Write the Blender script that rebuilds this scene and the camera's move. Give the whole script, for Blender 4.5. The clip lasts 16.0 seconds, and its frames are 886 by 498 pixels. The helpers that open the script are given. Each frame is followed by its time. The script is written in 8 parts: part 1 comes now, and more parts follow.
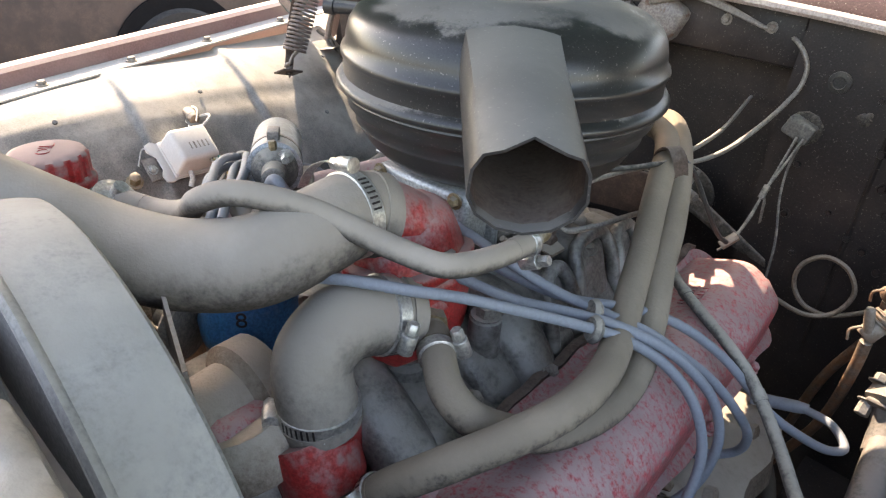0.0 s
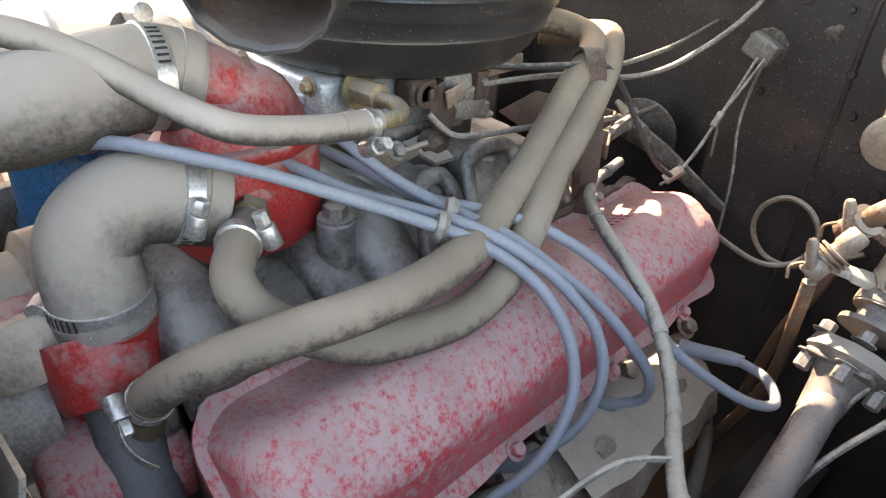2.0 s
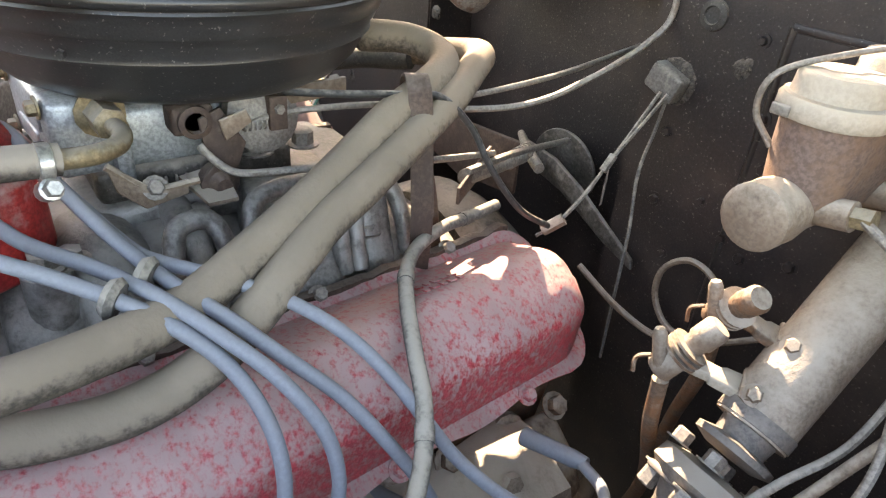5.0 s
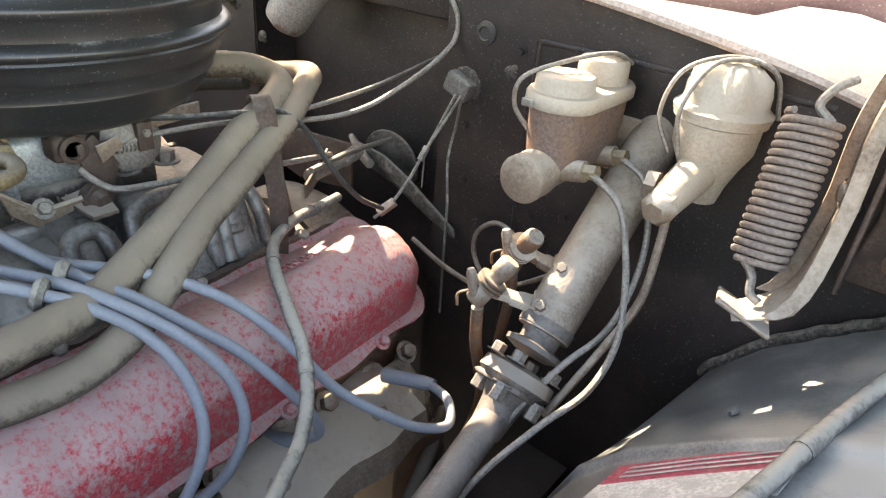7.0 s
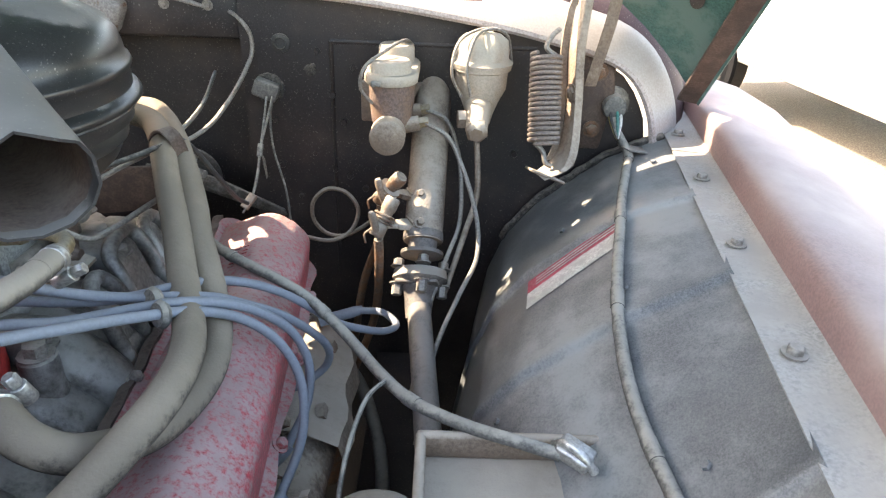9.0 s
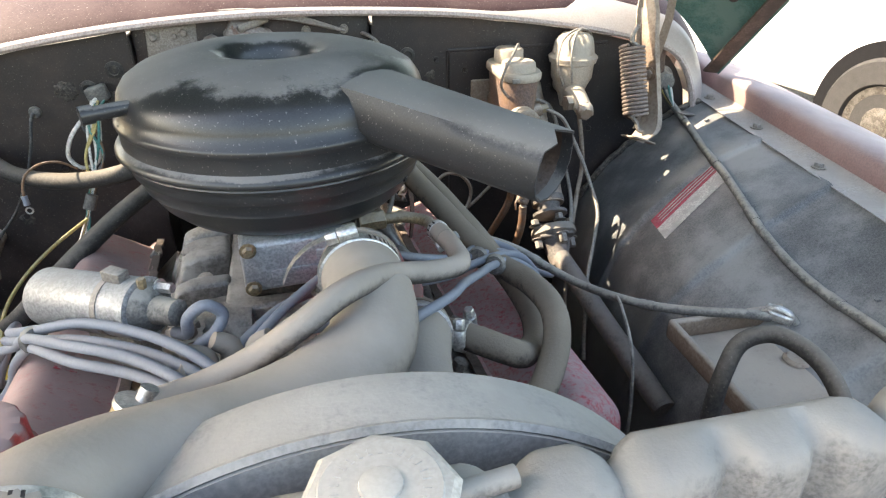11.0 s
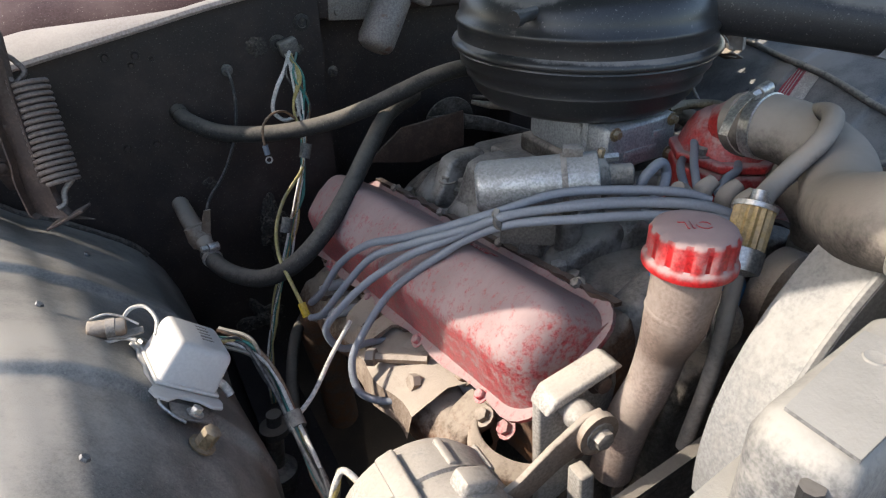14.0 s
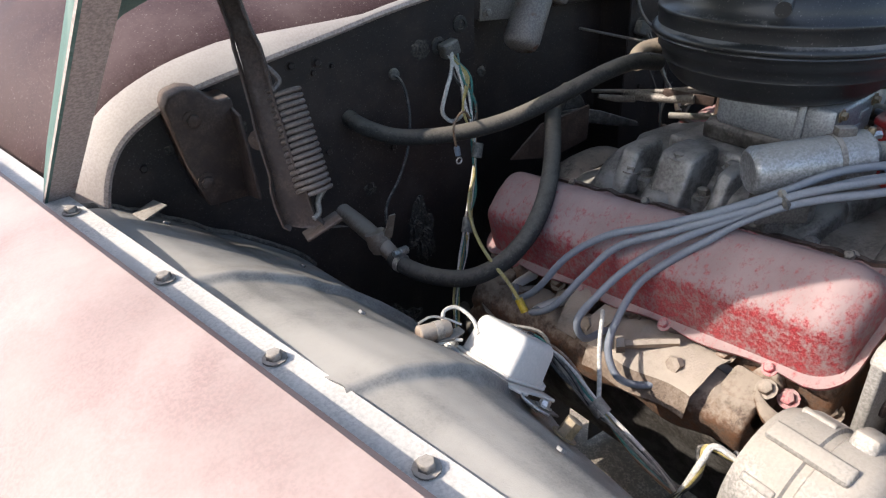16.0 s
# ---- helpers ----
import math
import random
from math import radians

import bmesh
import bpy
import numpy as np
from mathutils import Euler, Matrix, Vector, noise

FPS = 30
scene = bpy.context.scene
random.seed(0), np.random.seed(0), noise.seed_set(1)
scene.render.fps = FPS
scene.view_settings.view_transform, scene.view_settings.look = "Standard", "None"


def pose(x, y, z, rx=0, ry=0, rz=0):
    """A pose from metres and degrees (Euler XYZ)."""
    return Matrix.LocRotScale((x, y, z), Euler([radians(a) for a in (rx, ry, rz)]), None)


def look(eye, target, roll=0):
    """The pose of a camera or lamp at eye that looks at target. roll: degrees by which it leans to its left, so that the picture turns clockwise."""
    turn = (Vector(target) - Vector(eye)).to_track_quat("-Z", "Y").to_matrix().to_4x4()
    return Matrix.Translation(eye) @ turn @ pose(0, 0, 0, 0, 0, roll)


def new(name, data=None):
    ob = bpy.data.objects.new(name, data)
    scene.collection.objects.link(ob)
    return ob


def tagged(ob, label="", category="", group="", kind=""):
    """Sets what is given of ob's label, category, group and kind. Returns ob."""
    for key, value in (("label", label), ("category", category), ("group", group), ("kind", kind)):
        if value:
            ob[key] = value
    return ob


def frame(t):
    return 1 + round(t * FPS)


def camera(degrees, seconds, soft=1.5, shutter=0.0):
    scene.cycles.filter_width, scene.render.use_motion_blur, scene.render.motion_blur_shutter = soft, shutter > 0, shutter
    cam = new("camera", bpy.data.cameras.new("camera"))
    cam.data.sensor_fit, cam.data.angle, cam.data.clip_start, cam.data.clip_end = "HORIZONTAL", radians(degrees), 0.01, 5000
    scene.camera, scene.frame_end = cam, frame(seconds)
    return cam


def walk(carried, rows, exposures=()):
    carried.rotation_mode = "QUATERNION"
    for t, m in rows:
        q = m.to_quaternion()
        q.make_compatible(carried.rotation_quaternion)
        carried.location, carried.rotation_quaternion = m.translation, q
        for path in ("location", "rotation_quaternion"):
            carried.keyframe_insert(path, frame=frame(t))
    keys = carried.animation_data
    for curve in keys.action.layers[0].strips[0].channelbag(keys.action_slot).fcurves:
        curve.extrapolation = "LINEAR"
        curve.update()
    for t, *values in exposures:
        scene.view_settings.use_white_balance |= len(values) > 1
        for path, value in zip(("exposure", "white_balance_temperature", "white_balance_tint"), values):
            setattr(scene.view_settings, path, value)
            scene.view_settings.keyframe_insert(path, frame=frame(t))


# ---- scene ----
cam = camera(68.4, 16.0, soft=1.25)
PATH = [
    (0, (0.4698, -0.4942, 1.3654), (-0.2455, 0.2586, 0.7641), 3.48),
    (0.5, (0.4669, -0.4696, 1.3190), (-0.2524, 0.2778, 0.7158), 3.60),
    (1, (0.4767, -0.4487, 1.2807), (-0.2452, 0.2928, 0.6734), 3.58),
    (1.5, (0.5223, -0.4052, 1.2699), (-0.2129, 0.3173, 0.6555), 3.50),
    (2, (0.5513, -0.3574, 1.2647), (-0.2040, 0.3438, 0.6500), 3.87),
    (2.5, (0.5632, -0.3091, 1.2605), (-0.2188, 0.3573, 0.6404), 4.21),
    (3, (0.5660, -0.2632, 1.2595), (-0.2370, 0.3765, 0.6383), 4.29),
    (3.5, (0.5641, -0.2112, 1.2517), (-0.2520, 0.4127, 0.6315), 4.24),
    (4, (0.5660, -0.1663, 1.2565), (-0.2525, 0.4499, 0.6318), 4.40),
    (4.5, (0.5727, -0.1384, 1.2616), (-0.2475, 0.4745, 0.6358), 4.54),
    (4.7, (0.5787, -0.1312, 1.2636), (-0.2377, 0.4899, 0.6410), 4.76),
    (6.8, (0.6992, -0.1878, 1.3028), (0.0085, 0.6070, 0.7274), 4.97),
    (7, (0.6921, -0.2215, 1.3112), (0.0658, 0.6192, 0.7274), 5.32),
    (7.5, (0.6825, -0.3068, 1.3207), (0.2353, 0.6466, 0.7453), 4.55),
    (8, (0.6505, -0.3904, 1.3346), (0.4126, 0.6400, 0.7674), 3.69),
    (8.2, (0.6253, -0.4274, 1.3407), (0.4747, 0.6209, 0.7765), 3.74),
    (10.3, (0.2087, -0.6457, 1.4016), (0.3417, 0.3967, 0.8222), 0.49),
    (10.5, (0.1677, -0.6642, 1.4121), (0.3429, 0.3709, 0.8310), 0.14),
    (11, (0.0715, -0.6881, 1.4119), (0.3057, 0.3362, 0.8322), -0.16),
    (11.5, (-0.0269, -0.6587, 1.3953), (0.2290, 0.3589, 0.8131), -0.19),
    (12, (-0.1123, -0.6590, 1.4032), (0.1592, 0.3551, 0.8219), -0.34),
    (12.5, (-0.2293, -0.7010, 1.4114), (0.0762, 0.3037, 0.8307), -0.65),
    (13, (-0.3361, -0.7345, 1.4143), (0.0620, 0.2370, 0.8331), -0.93),
    (13.5, (-0.4215, -0.7189, 1.3913), (0.0307, 0.2256, 0.8053), -1.17),
    (14, (-0.4910, -0.6453, 1.3633), (-0.0149, 0.2831, 0.7705), -1.50),
    (14.5, (-0.5627, -0.5733, 1.3557), (-0.0634, 0.3450, 0.7663), -1.55),
    (15, (-0.6368, -0.5220, 1.3742), (-0.1299, 0.3924, 0.7851), -1.85),
    (15.5, (-0.7331, -0.4783, 1.3943), (-0.1888, 0.4137, 0.8043), -2.27),
    (16, (-0.8118, -0.4737, 1.3722), (-0.2429, 0.4014, 0.7801), -2.45),
]
EXPOSURES = [(0, 2.95, 8600, 15), (1.5, 3.55, 9200, 17), (4.5, 3.7, 9300, 16), (7, 3.5, 9000, 14), (8, 3.45, 8500, 13), (10.5, 2.95, 8100, 9), (12, 2.65, 7600, 10), (12.5, 2.4, 7200, 10), (13.5, 1.5, 6900, 10), (14.5, 1.55, 6700, 10), (15.5, 1.75, 6500, 10), (16, 1.4, 6600, 11)]
walk(cam, [(t, look(eye, target, roll)) for t, eye, target, roll in PATH], EXPOSURES)

# ---- light ----
SUN_FROM = Vector((-1.17, 0.42, 1.0)).normalized()
world = bpy.data.worlds.new("daylight")
world.use_nodes = True
scene.world = world
wn = world.node_tree
sky = wn.nodes.new("ShaderNodeTexSky")
sky.sky_type, sky.sun_disc = "NISHITA", False
sky.sun_elevation = math.asin(SUN_FROM.z)
sky.sun_rotation = math.atan2(SUN_FROM.x, SUN_FROM.y)
sky.dust_density = 2.0
wn.links.new(sky.outputs[0], wn.nodes["Background"].inputs[0])
wn.nodes["Background"].inputs[1].default_value = 0.15
sun = new("sun", bpy.data.lights.new("sun", "SUN"))
sun.data.energy, sun.data.angle, sun.data.color = 2.6, radians(0.5), (1.0, 0.93, 0.84)
sun.rotation_mode = "QUATERNION"
sun.rotation_quaternion = SUN_FROM.to_track_quat("Z", "Y")

# ---- materials ----
DUST = (0.37, 0.333, 0.295)


def material(name, base, rough=0.6, metal=0.0, dust=0.0, dust_colour=DUST, second=None, patch=0.5, patch_scale=30.0,
             grain=350.0, bump=0.15, variation=0.25, edge=0.12, spec=0.4, cover=0.35, patchy=1.0, soft=0.28, speck=1.0, chips=0.0, stretch=None, upward=0.55):
    """A worn surface: base and second colour in patches, fine grain, and dust that settles on what faces up."""
    m = bpy.data.materials.new(name)
    m.use_nodes = True
    nt = m.node_tree
    N, L = nt.nodes, nt.links.new
    p = N["Principled BSDF"]
    tc = N.new("ShaderNodeTexCoord")
    geo = N.new("ShaderNodeNewGeometry")

    def noise_node(scale, detail=6.0, rough_n=0.6):
        n = N.new("ShaderNodeTexNoise")
        n.inputs["Scale"].default_value, n.inputs["Detail"].default_value, n.inputs["Roughness"].default_value = scale, detail, rough_n
        if stretch:
            v = N.new("ShaderNodeVectorMath")
            v.operation = "MULTIPLY"
            v.inputs[1].default_value = stretch
            L(geo.outputs["Position"], v.inputs[0])
            L(v.outputs[0], n.inputs["Vector"])
        else:
            L(geo.outputs["Position"], n.inputs["Vector"])
        return n.outputs["Fac"]

    def ramp(value, lo, hi):
        r = N.new("ShaderNodeMapRange")
        r.inputs["From Min"].default_value, r.inputs["From Max"].default_value = lo, hi
        r.interpolation_type = "SMOOTHSTEP"
        L(value, r.inputs["Value"])
        return r.outputs["Result"]

    def maths(op, a, b):
        n = N.new("ShaderNodeMath")
        n.operation = op
        for i, v in enumerate((a, b)):
            if isinstance(v, (int, float)):
                n.inputs[i].default_value = v
            else:
                L(v, n.inputs[i])
        return n.outputs[0]

    def mix(fac, a, b):
        n = N.new("ShaderNodeMix")
        n.data_type = "RGBA"
        for sock, v in ((n.inputs[0], fac), (n.inputs[6], a), (n.inputs[7], b)):
            if isinstance(v, (int, float)):
                sock.default_value = v
            elif isinstance(v, tuple):
                sock.default_value = (*v, 1.0)
            else:
                L(v, sock)
        return n.outputs[2]

    big, fine = noise_node(patch_scale, 8.0, 0.65), noise_node(grain, 4.0)
    dark = tuple(c * (1 - variation) for c in base)
    light = tuple(min(1.0, c * (1 + variation)) for c in base)
    col = mix(ramp(fine, 0.35, 0.65), dark, light)
    if second:
        col = mix(ramp(big, patch - edge, patch + edge), col, second)
    else:
        col = mix(maths("MULTIPLY", ramp(big, 0.4, 0.7), 0.5), col, dark)
    rough_out = maths("ADD", maths("MULTIPLY", big, 0.25), rough - 0.12)
    metal_out = metal
    if dust > 0:
        up = N.new("ShaderNodeSeparateXYZ")
        L(geo.outputs["Normal"], up.inputs[0])
        settle = maths("ADD", maths("MULTIPLY", up.outputs[2], upward), maths("MULTIPLY", maths("SUBTRACT", big, 0.5), 1.3 * patchy))
        settle = maths("ADD", settle, maths("MULTIPLY", maths("SUBTRACT", noise_node(grain * 0.5, 3.0), 0.5), 0.55 * patchy * speck))
        mask = maths("MULTIPLY", ramp(settle, cover - soft, cover + soft), dust)
        grey = mix(ramp(noise_node(9.0), 0.35, 0.65), tuple(c * 0.86 for c in dust_colour), tuple(min(1, c * 1.1) for c in dust_colour))
        col = mix(mask, col, grey)
        rough_out = maths("ADD", maths("MULTIPLY", rough_out, maths("SUBTRACT", 1.0, mask)), maths("MULTIPLY", mask, 0.9))
        if metal > 0:
            metal_out = maths("MULTIPLY", maths("SUBTRACT", 1.0, mask), metal)
    if chips > 0:
        col = mix(maths("MULTIPLY", ramp(noise_node(420.0, 2.0, 0.5), 0.66, 0.72), chips), col, (0.34, 0.31, 0.285))
    L(col, p.inputs["Base Color"])
    L(rough_out, p.inputs["Roughness"])
    if isinstance(metal_out, (int, float)):
        p.inputs["Metallic"].default_value = metal_out
    else:
        L(metal_out, p.inputs["Metallic"])
    p.inputs["Specular IOR Level"].default_value = spec
    if bump > 0:
        b = N.new("ShaderNodeBump")
        b.inputs["Strength"].default_value, b.inputs["Distance"].default_value = bump, 0.002
        L(maths("ADD", fine, maths("MULTIPLY", big, 0.8)), b.inputs["Height"])
        L(b.outputs[0], p.inputs["Normal"])
    return m


FIREWALL = material("black_firewall_paint", (0.0155, 0.0125, 0.0128), 0.46, dust=0.6, dust_colour=(0.060, 0.048, 0.046), second=(0.034, 0.024, 0.021), patch_scale=9, patch=0.54, cover=0.40, grain=420, patchy=1.7, bump=0.25, chips=0.24)
INNER = material("black_inner_fender_paint", (0.080, 0.083, 0.088), 0.38, dust=0.7, dust_colour=(0.285, 0.28, 0.27), second=(0.125, 0.13, 0.137), patch_scale=9, patch=0.55, cover=0.38, bump=0.08, grain=700, spec=0.5, chips=0.18)
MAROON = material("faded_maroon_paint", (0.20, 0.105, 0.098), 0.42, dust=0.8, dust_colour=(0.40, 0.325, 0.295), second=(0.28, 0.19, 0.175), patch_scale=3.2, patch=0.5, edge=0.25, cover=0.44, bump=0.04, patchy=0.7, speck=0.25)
TEAL = material("teal_hood_paint", (0.045, 0.11, 0.095), 0.5, dust=0.0, second=(0.10, 0.16, 0.14), patch_scale=12, patch=0.55, edge=0.06)
RAIL = material("bare_flange_paint", (0.27, 0.255, 0.24), 0.5, dust=0.7, dust_colour=(0.42, 0.38, 0.335), second=(0.19, 0.165, 0.155), patch_scale=16, cover=0.38)
# lighter copy of RAIL for the passenger flange: full sun put into the colour
RAIL_SUNLIT = material("sunlit_pale_flange_paint", (0.50, 0.475, 0.45), 0.5, dust=0.7, dust_colour=(0.58, 0.54, 0.49), second=(0.36, 0.32, 0.30), patch_scale=16, patch=0.62, edge=0.06, cover=0.40, bump=0.06, patchy=0.8)
RED = material("red_engine_enamel", (0.42, 0.046, 0.058), 0.40, dust=0.88, dust_colour=(0.37, 0.275, 0.262), second=(0.31, 0.044, 0.053), patch_scale=120, patch=0.55, cover=0.085, bump=0.12, grain=520, patchy=1.1, soft=0.26, speck=1.5, stretch=(1.0, 1.15, 1.0), upward=0.27)
RED_DUSTY = material("dust_caked_red_enamel", (0.31, 0.040, 0.046), 0.42, dust=0.90, dust_colour=(0.300, 0.232, 0.222), second=(0.25, 0.042, 0.046), patch_scale=90, patch=0.55, cover=0.0, bump=0.14, grain=480, patchy=1.1, soft=0.26, speck=1.3, stretch=(1.0, 1.2, 1.0), upward=0.34)
RED_CAP = material("dusty_red_cap_enamel", (0.34, 0.012, 0.014), 0.40, dust=0.93, dust_colour=(0.30, 0.235, 0.225), patch_scale=60, cover=0.22, bump=0.05, patchy=0.45, soft=0.16, speck=0.4)
RED_BARE = material("red_housing_enamel", (0.36, 0.030, 0.028), 0.35, dust=0.8, dust_colour=(0.33, 0.245, 0.232), patch_scale=60, cover=0.29, bump=0.12, patchy=1.0, soft=0.24)
IRON = material("oily_cast_iron", (0.10, 0.094, 0.086), 0.5, 0.45, dust=0.78, dust_colour=(0.30, 0.265, 0.23), second=(0.035, 0.03, 0.026), patch_scale=30, cover=0.33, bump=0.35, grain=260, patchy=1.2, chips=0.25)
IRON_RUST = material("dusty_rusty_iron", (0.11, 0.075, 0.055), 0.75, 0.1, dust=0.85, dust_colour=(0.36, 0.31, 0.255), second=(0.15, 0.07, 0.035), patch_scale=45, cover=0.30, bump=0.5, grain=300)
BLACK_GLOSS = material("black_air_cleaner_enamel", (0.020, 0.020, 0.021), 0.32, dust=0.88, dust_colour=(0.195, 0.183, 0.173), second=(0.032, 0.032, 0.033), patch_scale=6, cover=0.42, bump=0.04, grain=800, spec=0.5, patchy=1.0, soft=0.05, speck=0.22, chips=0.35)
SNORKEL = material("dusty_black_snorkel_steel", (0.03, 0.03, 0.032), 0.4, dust=0.75, dust_colour=(0.225, 0.212, 0.197), patch_scale=10, cover=0.40, bump=0.04, grain=800, patchy=0.5, soft=0.10, speck=0.4, chips=0.35)
DUSTY_GREY = material("dusty_grey_shroud", (0.19, 0.19, 0.19), 0.8, dust=0.9, dust_colour=(0.35, 0.335, 0.31), second=(0.14, 0.14, 0.142), patch=0.58, patch_scale=22, cover=0.30, bump=0.22, variation=0.15, patchy=0.8)
TANK = material("dusty_radiator_tank", (0.12, 0.12, 0.122), 0.6, 0.15, dust=0.95, dust_colour=(0.275, 0.262, 0.240), second=(0.075, 0.08, 0.088), patch=0.6, edge=0.06, patch_scale=24, cover=0.16, bump=0.25, patchy=0.85)
CORE = material("black_radiator_fins", (0.03, 0.03, 0.032), 0.5, 0.3, dust=0.3)
RUBBER = material("dusty_rubber_hose", (0.060, 0.053, 0.048), 0.75, dust=0.95, dust_colour=(0.312, 0.272, 0.234), patch_scale=45, cover=-0.06, bump=0.18, spec=0.25, patchy=0.5, soft=0.30)
RUBBER_DARK = material("dark_rubber_hose", (0.03, 0.029, 0.028), 0.65, dust=0.6, dust_colour=(0.22, 0.195, 0.165), patch_scale=40, cover=0.30, bump=0.15, spec=0.3, patchy=0.5, chips=0.2)
RUBBER_TAN = material("tan_dusted_heater_hose", (0.075, 0.064, 0.052), 0.78, dust=0.95, dust_colour=(0.235, 0.193, 0.150), patch_scale=90, cover=-0.04, bump=0.25, spec=0.2, patchy=0.85, soft=0.28, speck=1.2)
BLUE_WIRE = material("blue_grey_ignition_lead", (0.175, 0.195, 0.232), 0.5, dust=0.6, dust_colour=(0.25, 0.252, 0.262), patch_scale=40, cover=0.42, bump=0.03, patchy=0.4, soft=0.40, speck=0.2, variation=0.07)
GREY_WIRE = material("dusty_loom_tape", (0.10, 0.095, 0.088), 0.75, dust=0.8, dust_colour=(0.35, 0.32, 0.275), patch_scale=60, cover=0.3, bump=0.2)
STEEL = material("zinc_plated_steel", (0.50, 0.49, 0.47), 0.38, 0.85, dust=0.5, patch_scale=60, cover=0.55, bump=0.1)
DULL_STEEL = material("dull_dusty_steel", (0.22, 0.20, 0.18), 0.55, 0.5, dust=0.8, patch_scale=50, cover=0.4, bump=0.25)
CAP_ZINC = material("dusty_zinc_cap", (0.42, 0.41, 0.39), 0.5, 0.4, dust=0.8, dust_colour=(0.42, 0.39, 0.34), patch_scale=40, cover=0.3, bump=0.05, patchy=0.5)
BRASS = material("tarnished_brass", (0.25, 0.19, 0.115), 0.5, 0.55, dust=0.7, dust_colour=(0.30, 0.27, 0.225), patch_scale=60, cover=0.32)
ALLOY = material("cast_carburettor_alloy", (0.36, 0.38, 0.39), 0.40, 0.55, dust=0.6, dust_colour=(0.32, 0.315, 0.295), patch_scale=45, cover=0.50, bump=0.2)
GREY_PAINT = material("dull_metal_coil_can", (0.30, 0.31, 0.32), 0.38, 0.6, dust=0.75, dust_colour=(0.33, 0.325, 0.31), second=(0.16, 0.165, 0.17), patch_scale=70, patch=0.60, cover=0.40, bump=0.1, patchy=0.7)
WHITE_GREY = material("pale_grey_regulator_paint", (0.56, 0.545, 0.52), 0.5, dust=0.5, dust_colour=(0.53, 0.495, 0.44), patch_scale=30, cover=0.4, bump=0.06, variation=0.05, patchy=0.5, speck=0.3)
PALE_CAST = material("pale_cast_aluminium", (0.34, 0.32, 0.295), 0.55, 0.3, dust=0.8, dust_colour=(0.40, 0.355, 0.305), patch_scale=30, cover=0.3, bump=0.25)
TAN_DUST = material("dust_caked_brown_steel", (0.17, 0.130, 0.102), 0.75, 0.1, dust=0.9, dust_colour=(0.395, 0.340, 0.285), second=(0.175, 0.12, 0.085), patch_scale=26, edge=0.3, cover=0.24, bump=0.45, patchy=0.7)
RESERVOIR = material("brown_stained_cast_iron", (0.135, 0.092, 0.078), 0.75, 0.05, dust=0.75, dust_colour=(0.30, 0.245, 0.205), second=(0.175, 0.105, 0.07), patch_scale=40, patch=0.55, edge=0.15, cover=0.36, bump=0.4, grain=300, patchy=0.9)
CREAM_DUST = material("cream_dust_caked_steel", (0.33, 0.285, 0.235), 0.7, 0.05, dust=0.85, dust_colour=(0.43, 0.370, 0.300), second=(0.24, 0.155, 0.095), patch_scale=34, patch=0.66, edge=0.08, cover=0.16, bump=0.3, patchy=0.45, soft=0.35, speck=0.35, variation=0.12)
PIPE_GREY = material("grey_black_pipe", (0.055, 0.060, 0.066), 0.6, dust=0.75, dust_colour=(0.165, 0.165, 0.162), patch_scale=30, cover=0.12, bump=0.08, patchy=0.5, soft=0.4)
BLUE_CAP = material("blue_distributor_cap", (0.02, 0.14, 0.32), 0.4, dust=0.5, dust_colour=(0.24, 0.29, 0.32), patch_scale=30, cover=0.5)
MOTOR_CAN = material("rust_spotted_motor_can", (0.21, 0.19, 0.18), 0.55, 0.2, dust=0.6, dust_colour=(0.26, 0.225, 0.20), second=(0.13, 0.075, 0.055), patch_scale=38, patch=0.60, edge=0.05, cover=0.45, bump=0.15)
YELLOW = material("yellow_connector", (0.55, 0.38, 0.03), 0.5, dust=0.3)
STICKER_RED = material("faded_red_sticker", (0.35, 0.05, 0.08), 0.6, dust=0.4, dust_colour=(0.4, 0.35, 0.32), cover=0.6, patch_scale=60)
STICKER_WHITE = material("faded_white_sticker", (0.48, 0.47, 0.45), 0.6, dust=0.4, cover=0.7, second=(0.36, 0.35, 0.34), patch_scale=50)
INNER_DUSTY = material("dusty_grey_inner_fender_paint", (0.078, 0.079, 0.077), 0.42, dust=0.85, dust_colour=(0.37, 0.345, 0.31), second=(0.115, 0.116, 0.112), patch_scale=9, patch=0.55, cover=0.31, bump=0.10, grain=700, spec=0.45, patchy=0.7, chips=0.6)
LIP = material("bare_dusty_cowl_lip", (0.33, 0.275, 0.255), 0.5, dust=0.7, dust_colour=(0.43, 0.385, 0.345), second=(0.20, 0.13, 0.12), patch_scale=18, patch=0.68, edge=0.05, cover=0.34, bump=0.06, patchy=0.8)
MANIFOLD = material("worn_silver_casting", (0.17, 0.16, 0.15), 0.45, 0.55, dust=0.65, dust_colour=(0.28, 0.255, 0.225), second=(0.36, 0.35, 0.335), patch_scale=26, patch=0.54, edge=0.12, cover=0.44, bump=0.45, grain=240, patchy=0.9)
BROWN_RUST = material("brown_rusty_body_paint", (0.070, 0.048, 0.040), 0.75, dust=0.5, dust_colour=(0.16, 0.135, 0.115), second=(0.045, 0.034, 0.030), patch_scale=8, cover=0.4, bump=0.2)
SPRING_STEEL = material("dusty_spring_steel", (0.17, 0.135, 0.12), 0.55, metal=0.3, dust=0.7, dust_colour=(0.26, 0.205, 0.18), patch_scale=50, cover=0.45, bump=0.12, patchy=0.7)
